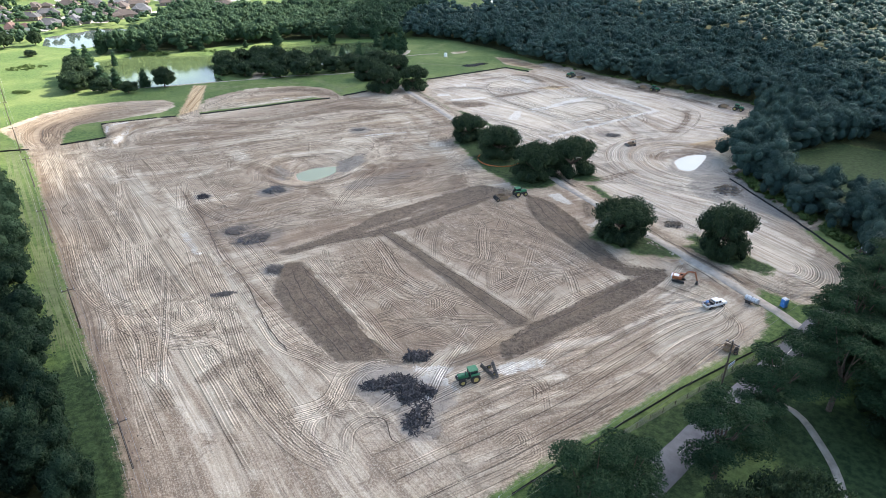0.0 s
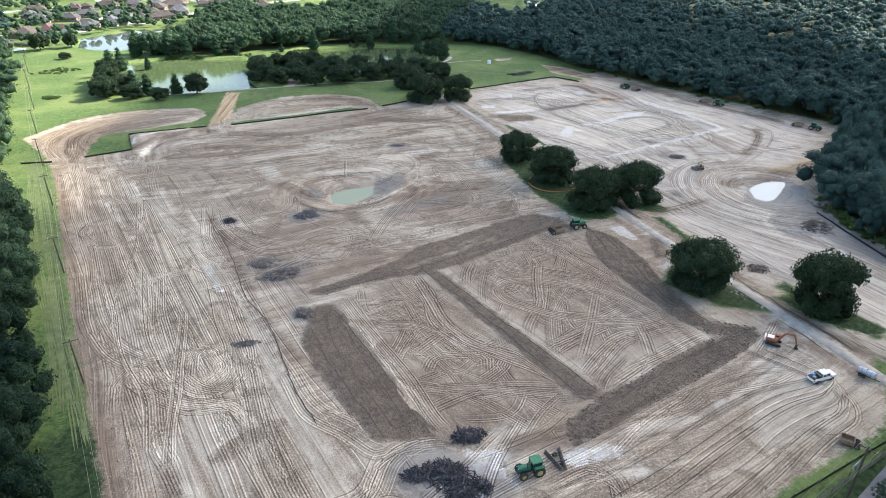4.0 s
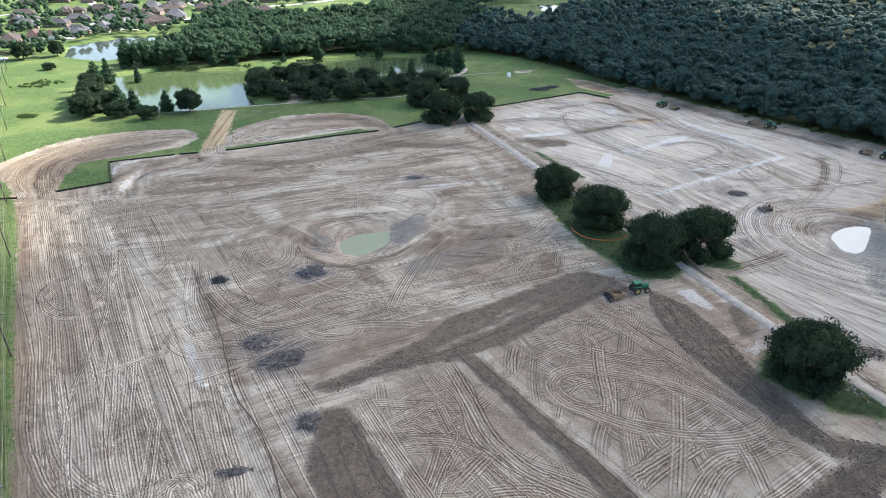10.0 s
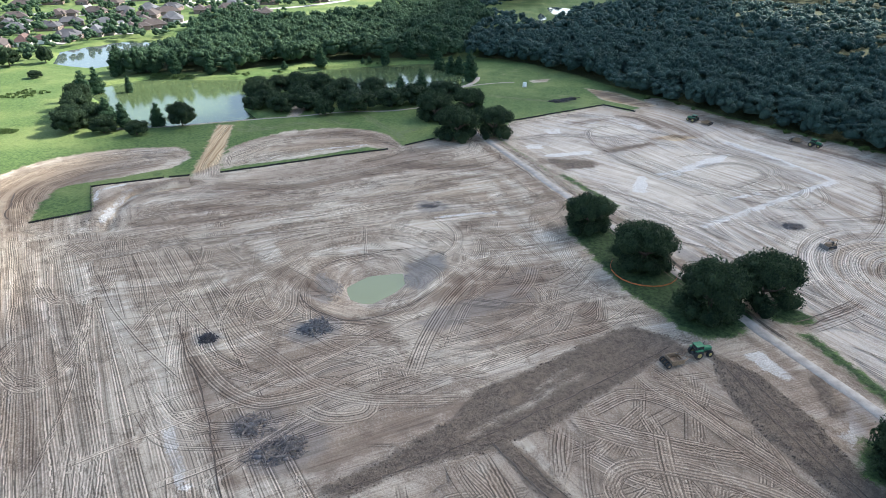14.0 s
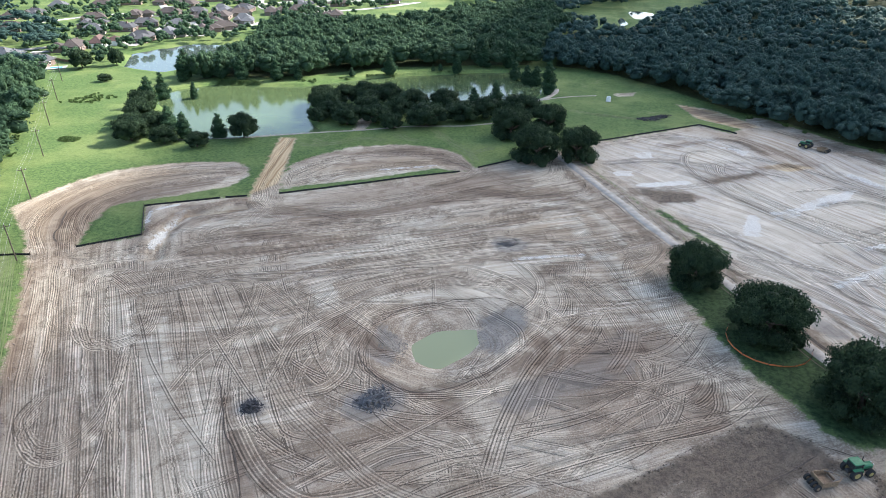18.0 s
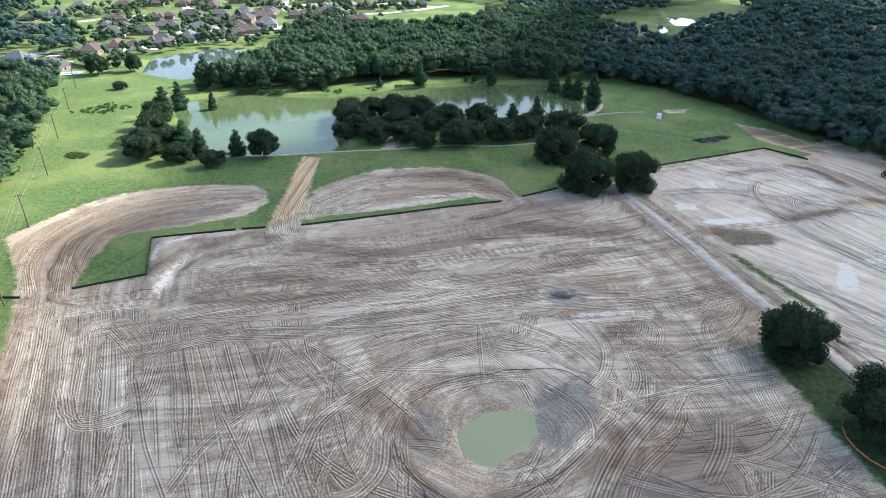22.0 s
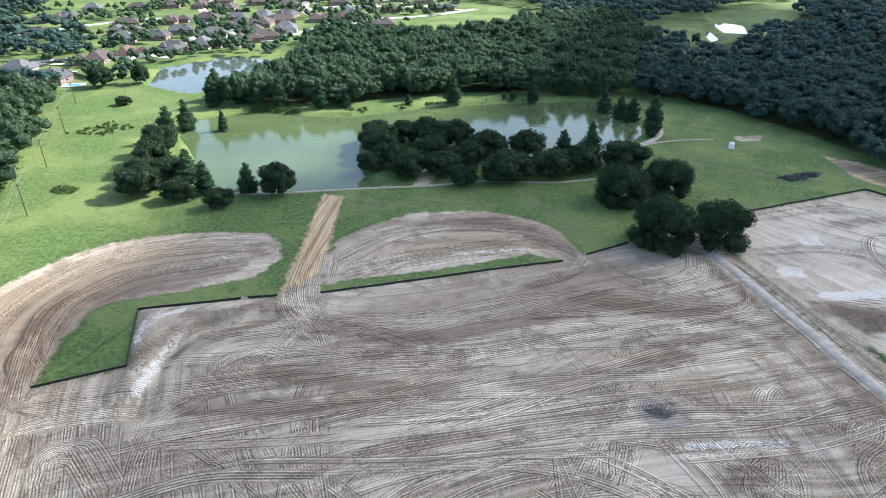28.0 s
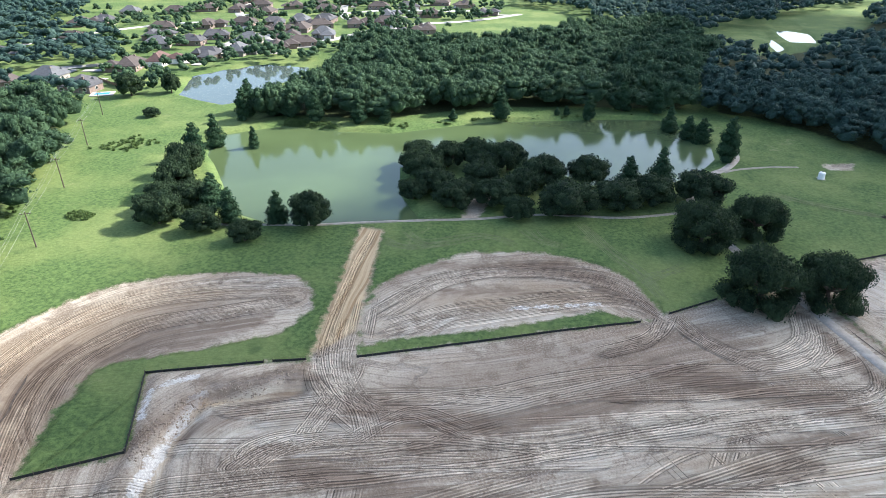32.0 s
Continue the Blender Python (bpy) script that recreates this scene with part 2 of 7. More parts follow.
def box(bm, x, y, z, sx, sy, sz, rz=0.0, bevel=0.0, rx=0.0, ry=0.0):
    """A box centred at x, y, z; bevelled on all edges if asked."""
    made = bmesh.ops.create_cube(bm, size=1.0)["verts"]
    bmesh.ops.scale(bm, vec=(sx, sy, sz), verts=made)
    if bevel:
        edges = list({e for v in made for e in v.link_edges})
        made = list({v for f in bmesh.ops.bevel(bm, geom=edges, offset=bevel, segments=1, affect='EDGES')["faces"] for v in f.verts} | {v for v in made if v.is_valid})
    bmesh.ops.transform(bm, matrix=pose(x, y, z, rx, ry, rz), verts=made)
    return made


def cyl(bm, a, b, r1, r2=None, seg=10):
    """A capped cone from point a to point b."""
    a, b = Vector(a), Vector(b)
    r2 = r1 if r2 is None else r2
    d = b - a
    m = Matrix.Translation((a + b) / 2) @ d.to_track_quat("Z", "Y").to_matrix().to_4x4()
    return bmesh.ops.create_cone(bm, cap_ends=True, segments=seg, radius1=r1, radius2=r2, depth=d.length, matrix=m)["verts"]


def part(name, bm, mat, parent=None, label="", smooth=False):
    """Links a bmesh as ONE mesh object, under a thing or part."""
    me = bpy.data.meshes.new(name)
    bm.to_mesh(me)
    bm.free()
    me.materials.append(mat)
    if smooth:
        me.shade_smooth()
    ob = new(name, me)
    ob.parent = parent
    return tagged(ob, label)


def empty(name, label, category, group="", kind=""):
    return tagged(new(name), label, category, group, kind)


def signed(pts, poly):
    """Signed distance of points to a polygon, positive inside."""
    poly = np.asarray(poly, float)
    a, b = poly, np.roll(poly, -1, 0)
    best, odd = np.full(len(pts), 1e9), np.zeros(len(pts), bool)
    for (ax, ay), (bx, by) in zip(a, b):
        dx, dy = bx - ax, by - ay
        s = np.clip(((pts[:, 0] - ax) * dx + (pts[:, 1] - ay) * dy) / (dx * dx + dy * dy + 1e-9), 0, 1)
        best = np.minimum(best, np.hypot(pts[:, 0] - ax - s * dx, pts[:, 1] - ay - s * dy))
        if ay != by:
            odd ^= ((ay > pts[:, 1]) != (by > pts[:, 1])) & (pts[:, 0] < (bx - ax) * (pts[:, 1] - ay) / (by - ay) + ax)
    return np.where(odd, best, -best)


def near_line(pts, line):
    """Distance to a polyline."""
    best = np.full(len(pts), 1e9)
    for (ax, ay), (bx, by) in zip(line[:-1], line[1:]):
        dx, dy = bx - ax, by - ay
        s = np.clip(((pts[:, 0] - ax) * dx + (pts[:, 1] - ay) * dy) / (dx * dx + dy * dy + 1e-9), 0, 1)
        best = np.minimum(best, np.hypot(pts[:, 0] - ax - s * dx, pts[:, 1] - ay - s * dy))
    return best


def smooth_line(ctrl, step=1.5, closed=False):
    """A Catmull-Rom curve through control points, as an n x 2 array."""
    c = np.asarray(ctrl, float)
    c = np.vstack([c[-1], c, c[0], c[1]]) if closed else np.vstack([2 * c[0] - c[1], c, 2 * c[-1] - c[-2]])
    out = []
    for i in range(1, len(c) - 2):
        p0, p1, p2, p3 = c[i - 1], c[i], c[i + 1], c[i + 2]
        n = max(2, int(np.linalg.norm(p2 - p1) / step))
        t = np.linspace(0, 1, n, endpoint=False)[:, None]
        out.append(0.5 * (2 * p1 + (p2 - p0) * t + (2 * p0 - 5 * p1 + 4 * p2 - p3) * t**2 + (3 * p1 - p0 - 3 * p2 + p3) * t**3))
    out.append(c[-2][None])
    return np.vstack(out)


# ---- the plan, in metres ----
SITE = [(6.6, 67.7), (-20, 48), (-40, 50), (-49, 68), (-64, 91), (-87, 122), (-116, 165), (-138, 198), (-157, 225), (-185, 258), (-178, 268),
        (-152, 238), (-139, 247), (-149, 266), (-128, 275), (-121, 278), (-135, 339), (-128, 338), (-122, 315), (-116, 294),
        (-112, 282), (-84, 297), (-57, 311), (-51, 316), (-38, 327), (-24, 332)]
ROAD = [(79, 112), (72, 130), (37.5, 203), (-12, 311), (-24, 335), (-34, 355), (-43, 388), (-36, 408), (-29, 418), (-24.5, 429), (-24, 438)]
SOUTH = [(-22, 332), (-10, 309), (37, 202), (68, 136), (74.3, 120.4), (72, 113.6), (65.4, 107.4), (53, 99.9), (39, 91.2), (26, 81.4), (15.3, 73.7)]
NE_FIELD = [(-8, 352), (37, 382), (48, 372), (62, 392), (82, 360), (119, 320), (148, 291), (127, 258), (104, 219), (99, 198),
            (104, 169), (105, 142), (101, 133), (93, 126), (84, 122), (74, 134), (41, 203), (-6, 311), (-17, 335)]
LOOP_W = [(-190, 258), (-187, 274), (-183, 285), (-178, 292), (-169, 299), (-153, 306), (-140, 308), (-133, 304), (-129, 295), (-131, 285),
          (-137, 280), (-146, 274), (-158, 267), (-160, 262), (-157, 252), (-154, 243), (-152, 236), (-165, 236)]
LOOP_N = [(-117, 294), (-118, 310), (-112, 320), (-101, 332), (-84, 337), (-69, 335), (-60, 330), (-55, 321), (-51, 314), (-57, 311),
          (-66, 313), (-78, 305), (-92, 297), (-107, 290), (-112, 286)]
ISLES = [[(6, 250), (18, 246), (30, 221), (40, 207), (42, 203), (39, 199), (34, 193), (27, 193), (23, 196), (20.5, 203), (15, 210), (11, 222), (7, 235), (4, 243)], [(43, 206), (50, 208), (55, 203), (52, 199), (46, 200)],
         [(41, 157), (46, 166), (60, 155), (64, 145), (52, 147)], [(66, 152), (75, 156), (86, 140), (82, 136), (72, 142)],
         [(48, 196), (51, 196), (59, 173), (56, 171)], [(68, 158), (72, 160), (76, 152), (72, 150)], [(6, 288), (8, 289), (23, 263), (21, 261)]]
LAKE = [(-207, 372), (-217, 382), (-227, 405), (-206, 426), (-181, 424), (-158, 428), (-124, 455), (-91, 467), (-67, 476), (-46, 480),
        (-37, 458), (-31, 445), (-31, 431), (-37, 415), (-46, 403), (-58, 393), (-66, 389), (-74, 392), (-84, 398), (-99, 403), (-118, 405), (-134, 401),
        (-141, 390), (-133, 367), (-120, 350), (-135, 343), (-148, 338), (-161, 334), (-176, 338), (-191, 354)]
LAKE_W = [(-286, 457), (-306, 499), (-293, 523), (-266, 544), (-244, 520), (-249, 480), (-247, 451), (-251, 445), (-269, 450)]
FAR_POND = [(-11, 654), (5, 667), (27, 687), (45, 762), (61, 758), (76, 730), (42, 701), (23, 668)]
POND = [(-53, 212), (-49, 217), (-41, 219), (-38, 215), (-40, 211), (-46, 204), (-51, 207)]
BOWL = [(-63, 208), (-62, 219), (-51, 228), (-38, 230), (-30, 227), (-30, 220), (-34, 210), (-40, 201), (-46, 196), (-54, 197), (-60, 201)]
WPOND = [(86.2, 222.5), (89.5, 227), (94, 230.5), (99, 232), (102.8, 231), (101, 226.5), (96.3, 220.5), (92.2, 215), (88.9, 213), (86, 215.5)]
DARK = [[(-45, 148), (-36, 155), (-24, 166), (-20, 174), (-9, 181), (1, 189), (12, 197), (20, 193), (24, 188), (15, 185), (7, 178), (-8, 165), (-20, 158), (-32, 154), (-41, 147)],
        [(-42, 143), (-37, 143), (-24, 123), (-11, 103), (-21, 101), (-31, 113), (-41, 128)], [(-19, 162), (-13, 159), (20, 115), (15.5, 113.5)],
        [(12, 107), (21, 115.5), (45, 133.5), (55, 139), (57, 136), (48, 128), (27, 112.5), (13, 102)],
        [(27, 188), (34, 182), (39.5, 168), (41, 158), (47, 141), (57, 139), (47, 136), (42, 141), (35, 153), (29, 166), (26.5, 178)]]
DULL = [[(-38, 144), (-15, 163), (18, 114), (-8, 102)], [(-14, 163), (8, 183), (28, 186), (46, 140), (20, 117)], [(30, 190), (44, 180), (60, 146), (58, 138), (30, 165)], [(-70, 150), (-80, 176), (-50, 190), (-24, 178), (-40, 150)],
        [(-34, 190), (-28, 206), (-4, 226), (6, 214), (10, 198), (-10, 186)], [(-120, 262), (-84, 292), (-40, 316), (-30, 300), (-70, 276), (-104, 258)], [(-178, 258), (-162, 290), (-146, 292), (-160, 268), (-154, 244)]]
PALE = [[(-2, 100), (0, 108), (8, 106), (4, 96)], [(30, 270), (45, 262), (70, 280), (81, 294), (70, 312), (52, 320), (34, 310), (24, 290)], [(24, 350), (40, 352), (46, 338), (26, 332)], [(0, 318), (18, 322), (24, 312), (6, 306)],
        [(-50, 244), (-20, 252), (-12, 247), (-40, 240)], [(-30, 113), (-28, 120), (0, 138), (2, 133)], [(-60, 95), (-52, 108), (-46, 104), (-50, 92)],
        [(90, 235), (96, 160), (100, 150), (92, 132), (84, 150), (80, 190)], [(-106, 296), (-80, 309), (-74, 308), (-92, 299)], [(52, 128), (66, 128), (62, 112), (44, 104)]]
OCHRE = [[(-122, 279), (-135, 339), (-128, 338), (-122, 315), (-116, 290)], [(-185, 262), (-172, 292), (-150, 300), (-160, 270), (-152, 240), (-170, 240)],
         [(-60, 262), (-20, 268), (-10, 285), (-50, 272)], [(1, 101), (10, 109), (22, 117), (24, 112), (12, 103)], [(48, 374), (68, 386), (84, 352), (66, 350)],
         [(70, 215), (80, 240), (110, 244), (128, 250), (110, 228), (86, 236), (78, 212)], [(-108, 305), (-84, 322), (-64, 324), (-62, 316), (-90, 306)]]
WET = [[(-40, 224), (-31, 228), (-29, 220), (-34, 209), (-38, 212)], [(-62, 204), (-56, 202), (-55, 212), (-61, 216)], [(-34, 195), (-22, 206), (-9, 222), (-5, 219), (-15, 203), (-30, 192)], [(80, 210), (88, 228), (104, 234), (104, 200), (92, 196)],
       [(92, 192), (100, 208), (106, 190), (104, 168), (96, 176)], [(50, 150), (44, 172), (50, 176), (58, 158)]]
WOODS = {
    "east": [(-30, 492), (-12, 488), (8, 470), (30, 444), (54, 404), (66, 396), (86, 366), (122, 326), (154, 291), (132, 256), (107, 220), (104, 196),
             (110, 168), (112, 140), (130, 150), (190, 170), (420, 240), (640, 520), (560, 900), (200, 1010), (70, 700), (25, 655), (-16, 640)],
    "north": [(-225, 418), (-209, 433), (-185, 435), (-165, 442), (-125, 471), (-84, 484), (-37, 494), (-18, 636), (-40, 760), (-100, 700), (-165, 603), (-219, 620),
              (-238, 585), (-226, 525), (-218, 480), (-224, 440)],
    "west": [(-46, 40), (-55, 66), (-84, 104), (-120, 152), (-151, 190), (-173, 222), (-229, 303), (-261, 350), (-299, 404), (-345, 392), (-330, 310), (-200, 150), (-120, 40)],
    "south": [(72, 88), (78, 98), (104, 122), (128, 144), (190, 166), (200, 80), (96, 60), (78, 74)]}
CLEARINGS = [[(120, 196), (128, 225), (160, 240), (190, 215), (170, 180), (140, 172)]]


def over(pts, polys):
    d = np.full(len(pts), -1e9)
    for poly in polys:
        d = np.maximum(d, signed(pts, poly))
    return d


# ---- ground ----
far = [4500, 3000, 2000, 1400, 1000, 800, 650, 560, 500, 450, 400, 370, 350]
gx = np.r_[[-v for v in far], np.arange(-335, 166, 1.0), [175, 190, 210, 240, 280, 340, 420, 520, 680, 900, 1300, 2000, 3000, 4500]]
gy = np.r_[[-4500, -2500, -1200, -600, -300, -150, -60, 0, 20], np.arange(30, 481, 1.0), [488, 498, 510, 525, 545, 570, 600, 640, 690, 750, 830, 930, 1100, 1400, 2000, 3000, 5000]]
GX, GY = np.meshgrid(gx, gy)
gp = np.c_[GX.ravel(), GY.ravel()]
sd_soil = np.maximum.reduce([signed(gp, SITE + SOUTH), signed(gp, NE_FIELD), signed(gp, LOOP_W), signed(gp, LOOP_N)])
sd_soil = np.maximum(sd_soil, 6.0 - near_line(gp, [(64, 392), (84, 362), (120, 323), (150, 291), (130, 257), (106, 219), (102, 197), (107, 168)]))
sd_soil = np.maximum(sd_soil, 5.0 - near_line(gp, ROAD[1:5]))
sd_soil = np.maximum(sd_soil, over(gp, [[(33, 415), (48, 408), (64, 382), (53, 380), (38, 393)], [(5, 433), (16, 437), (14, 429), (6, 427)], [(-108, 352), (-104, 352), (-102, 380), (-105, 380), (-110, 368)]]))
sd_soil = np.minimum(sd_soil, -over(gp, ISLES))
# the grass patch and strips kept behind the fences
sd_soil = np.minimum(sd_soil, -over(gp, [[(-152, 238), (-139, 248), (-149, 266), (-128, 276), (-123, 281), (-128, 300), (-131, 285), (-146, 274), (-158, 267), (-158, 252)],
                                          [(-112, 282.5), (-84, 297.5), (-57, 311.5), (-66, 313), (-78, 305), (-92, 297), (-107, 290)]]))
sd_lake, sd_lakew, sd_farp = signed(gp, LAKE), signed(gp, LAKE_W), signed(gp, FAR_POND)
sd_pond, sd_bowl, sd_wp = signed(gp, POND), signed(gp, BOWL), signed(gp, WPOND)
sd_litter = np.minimum(over(gp, list(WOODS.values())) - 4.0, -over(gp, CLEARINGS))
sd_dark, sd_pale, sd_ochre, sd_wet = over(gp, DARK), over(gp, PALE), over(gp, OCHRE), over(gp, WET)


def strips(field, rows):
    """Adds long narrow strips (two ends and a width) to a field."""
    for x0, y0, x1, y1, w in rows:
        field = np.maximum(field, w / 2 - near_line(gp, [(x0, y0), (x1, y1)]))
    return field


sd_pale = strips(sd_pale, [(-52, 261, -40, 268, 4), (-40, 268, -29, 273, 4), (-70, 254, -63, 266, 5), (-89, 188, -80, 171, 4), (-80, 171, -67, 152, 5), (-128, 218, -117, 204, 4), (-107, 200, -91, 179, 4),
                           (-73, 256, -57, 266, 3), (-57, 266, -42, 269, 4), (-129, 255, -107, 263, 6), (-107, 263, -78, 278, 5), (-63, 151, -43, 118, 3), (-43, 118, -23, 85, 3), (-48, 91, -41, 84, 6)])
sd_pale = strips(sd_pale, [(-37, 76, -33, 71, 5), (17, 100, 21, 98, 5), (17, 123, 44, 135, 2), (-10, 161, -21, 154, 1.5), (-65, 225, -51, 230, 3), (-51, 230, -37, 232, 3), (-45, 196, -36, 203, 2.5),
                           (-36, 203, -30, 214, 2.5), (21, 296, 42, 266, 3), (61, 276, 113, 292, 3), (65, 311, 113, 292, 3), (-91, 241, -63, 251, 4), (-80, 230, -75, 221, 5), (-66, 264, -71, 253, 4)])
sd_pale = strips(sd_pale, [(-127, 236, -132, 244, 3), (-132, 244, -132.5, 258, 2.4), (-132, 258, -129, 264, 2), (-129, 264, -119, 271, 1.6), (-137, 234, -125, 235, 3), (-27, 289, -23, 274, 7), (4, 225, -14, 262, 5), (-14, 262, -22, 292, 4)])
sd_brown = strips(np.full(len(gp), -40.0), [(-62, 261, -49, 263, 5), (-49, 263, -31, 276, 4), (-149, 278, -140, 287, 6), (-157, 273, -149, 278, 5), (-90, 328, -76, 332, 5), (-76, 332, -61, 319, 4), 
                                            (-107, 269, -82, 270, 5), (-82, 270, -60, 284, 4), (-110, 252, -85, 253, 4), (-53, 295, -21, 292, 6), (-30, 207, -7, 216, 5), (-71, 215, -60, 207, 4), (-166, 248, -170, 268, 3)])
sd_brown = strips(sd_brown, [(-69, 328, -56, 318, 4), (80, 225, 119, 245, 5), (-84, 188, -60, 149, 1.4), (-55, 139, -45, 128, 1.5), (-45, 128, -34, 117, 1.5), (-44, 196, -40, 188, 4), (-60, 149, -55, 139, 1.5),
                             (3, 102, 20, 107, 4), (-120, 240, -100, 245, 5), (5, 204, 4, 196, 4), (-26, 244, -20, 250, 4)])
sd_dark = np.minimum(sd_dark, near_line(gp, [(-22, 162), (-14, 168), (0, 180)]) - 0.7)
sd_dark = np.minimum(sd_dark, near_line(gp, [(-9, 175), (-3, 181)]) - 0.4)
# the eastern field: white dusty streaks, a pale berm, and brown passes
sd_pale = strips(sd_pale, [(53, 299, 71, 311, 3), (33, 286, 31, 275, 3), (5, 313, 21, 316, 4), (45, 349, 48, 345, 3), (-2, 321, 2, 319, 3), (35, 283, 49, 294, 3), (92, 279, 110, 285, 3.5), (48, 251, 70, 267, 3),
                           (72, 335, 87, 318, 3), (87, 318, 98, 307, 3.5), (98, 307, 110, 285, 3), (67, 264, 93, 279, 3), (22, 246, 40, 250, 3), (60, 235, 76, 250, 3), (10, 268, 24, 262, 3), (84, 330, 100, 312, 2)])
sd_brown = strips(sd_brown, [(3, 302, 20, 300, 5), (27, 314, 47, 326, 3.5), (51, 365, 64, 342, 4), (21, 352, 33, 358, 4), (48, 331, 65, 337, 3), (75, 373, 104, 328, 4), (92, 332, 99, 325, 3), (104, 328, 128, 302, 3),
                             (50, 199, 59, 204, 1.6), (59, 204, 69, 210, 1.6), (114, 288, 108, 271, 2), (97, 256, 108, 271, 2), (-46, 153, -33, 164, 2.5), (-33, 164, -21, 170, 2), (-37, 161, -30, 165, 3)])
sd_brown = strips(sd_brown, [(-136, 266, -120, 274, 1.2), (-161, 267, -157, 277, 3), (-157, 277, -145, 284, 4), (-145, 284, -138, 290, 3), (-167, 250, -169, 257, 1.6), (-158, 238, -166, 246, 1.2)])
sd_wet = strips(sd_wet, [(-54, 156, -51, 158, 11), (-62, 160, -58, 163, 7), (-58, 190, -54, 193, 8), (-79, 186, -77, 186, 5), (-44, 139, -42, 139, 6), (36, 228, 32, 234, 5), (-12, 95, -4, 91, 12), (-5, 88, -4, 83, 7), (-37, 258, -35, 258, 8), (66, 252, 72, 252, 5)])
sd_brown = strips(sd_brown, [(-117, 315, -106, 323, 2.5), (-106, 323, -90, 328, 2.5), (-90, 328, -74, 329, 2.5), (-74, 329, -63, 324, 2.5), (-63, 324, -55, 315, 2.5),
    (-102, 311, -88, 316, 2), (-88, 316, -72, 318, 2),
    (-160, 268, -157, 277, 3), (-157, 277, -146, 282, 3), (-146, 282, -138, 291, 3),
    (-157, 266, -145, 278, 1.5), (-145, 278, -140, 286, 1.5),
    (-64, 260, -54, 265, 2.5), (-54, 265, -47, 268, 2.5),
    (-97, 245, -84, 252, 2), (-84, 252, -74, 256, 2),
    (-89, 269, -78, 273, 2), (-78, 273, -72, 278, 2),
    (-37, 278, -25, 284, 3), (-25, 284, -16, 284, 3),
    (-154, 232, -158, 245, 1.2), (-158, 245, -166, 259, 1.2),
    (-27, 214, -10, 219, 2.5), (-10, 219, -8, 215, 2.5),
    (-93, 262, -81, 271, 3), (-81, 271, -67, 280, 3),
    (-132, 254, -123, 265, 3), (-123, 265, -117, 273, 3),
    (-18, 221, -8, 215, 2), (-8, 215, -12, 207, 2)])
sd_pale = strips(sd_pale, [(-104, 292, -90, 301, 2.5), (-90, 301, -74, 309, 2.5), (-74, 309, -64, 314, 2.5),
    (-69, 255, -65, 265, 2.5), (-65, 265, -63, 267, 2.5),
    (-86, 240, -77, 249, 3), (-77, 249, -56, 261, 3), (-56, 261, -34, 272, 3),
    (-16, 286, -8, 276, 3), (-8, 276, -6, 264, 3),
    (-132, 241, -135, 246, 2), (-135, 246, -136, 258, 2),
    (-99, 234, -100, 240, 3),
    (-57, 225, -49, 231, 2), (-49, 231, -37, 234, 2),
    (-99, 193, -110, 209, 2),
    (-112, 199, -123, 216, 2.5),
    (-24, 257, -14, 245, 2.5), (-14, 245, -7, 232, 2.5),
    (-88, 203, -83, 210, 2)])
sd_brown = strips(sd_brown, [(-139, 249, -137, 255, 1.2), (-137, 255, -136, 262, 1.2), (-136, 262, -127, 269, 1.2), (-127, 269, -121, 277, 1.2), (36, 408, 56, 386, 8)])
sd_chalk = signed(gp, NE_FIELD) - 6
sd_tan = strips(over(gp, [OCHRE[0]]), [(-122, 300, -122, 302, 1)])
# darker grass of the west strip; painted tree shade on isles and southern lawn
sd_rank_shade = over(gp, ISLES + CLEARINGS + [[(-78, 98), (-64, 109), (-55, 95), (-30, 50), (-60, 30), (-90, 60)], [(8, 64), (22, 75), (46, 91), (78, 112), (84, 104), (60, 86), (36, 66), (60, 40), (20, 40)], [(56, 84), (66, 90), (90, 84), (84, 40), (54, 40)], [(30, 60), (60, 86), (78, 96), (90, 110), (60, 96), (24, 68)]])
sd_ochre = strips(sd_ochre, [(-139, 248, -136, 256, 4), (-136, 256, -134, 264, 4), (-134, 264, -122, 272, 4), (-128, 236, -134, 246, 4)])
sd_brown, sd_pale = sd_brown + 0.5, sd_pale + 0.4
sd_dull = over(gp, DULL)
# patches of white clay, and dark broken ground on the eastern field
road_d = near_line(gp, smooth_line(ROAD[1:6], 8.0))
sd_brown = np.maximum(sd_brown, 1.3 - np.abs(road_d - 4.2))
sd_white = over(gp, [[(52, 300), (62, 308), (74, 315), (68, 306), (59, 299), (54, 296)], [(28.5, 274), (33.5, 289), (36.5, 289), (33.5, 274)], [(43, 353), (49, 350), (46, 344)], [(6, 342), (12, 343), (12, 336), (6, 335)],
                     [(-3, 321), (3, 322), (3, 317), (-3, 316)], [(25, 355), (31, 359), (31, 354), (26, 351)], [(-6, 100), (2, 100), (0, 97), (3, 92), (0, 94), (-5, 95)], [(-4.5, 92), (-2.5, 91.5), (-3, 90), (-5, 90)],
                     [(34, 188), (38, 190), (41, 181), (39.5, 180), (36, 183)], [(42, 165), (46, 170), (48, 168), (43, 163)]])
sd_white = strips(sd_white, [(-76, 162, -66, 147, 1.6), (5, 308, 20, 313, 3.5), (42, 291, 55, 298, 2.5), (58, 270, 70, 276, 1.6), 
                             (44, 248, 66, 264, 2.2), (66, 264, 100, 288, 2.4), (77, 328, 89, 309, 2.2), (89, 309, 100, 288, 2.2), (30, 120, 38, 126, 1.0), (88, 160, 94, 178, 1.5), (64, 146, 60, 156, 1.8), (12, 99, 19, 101, 3.0), (-34, 250, -16, 255, 1.6), (-86, 308, -66, 316, 1.2)])
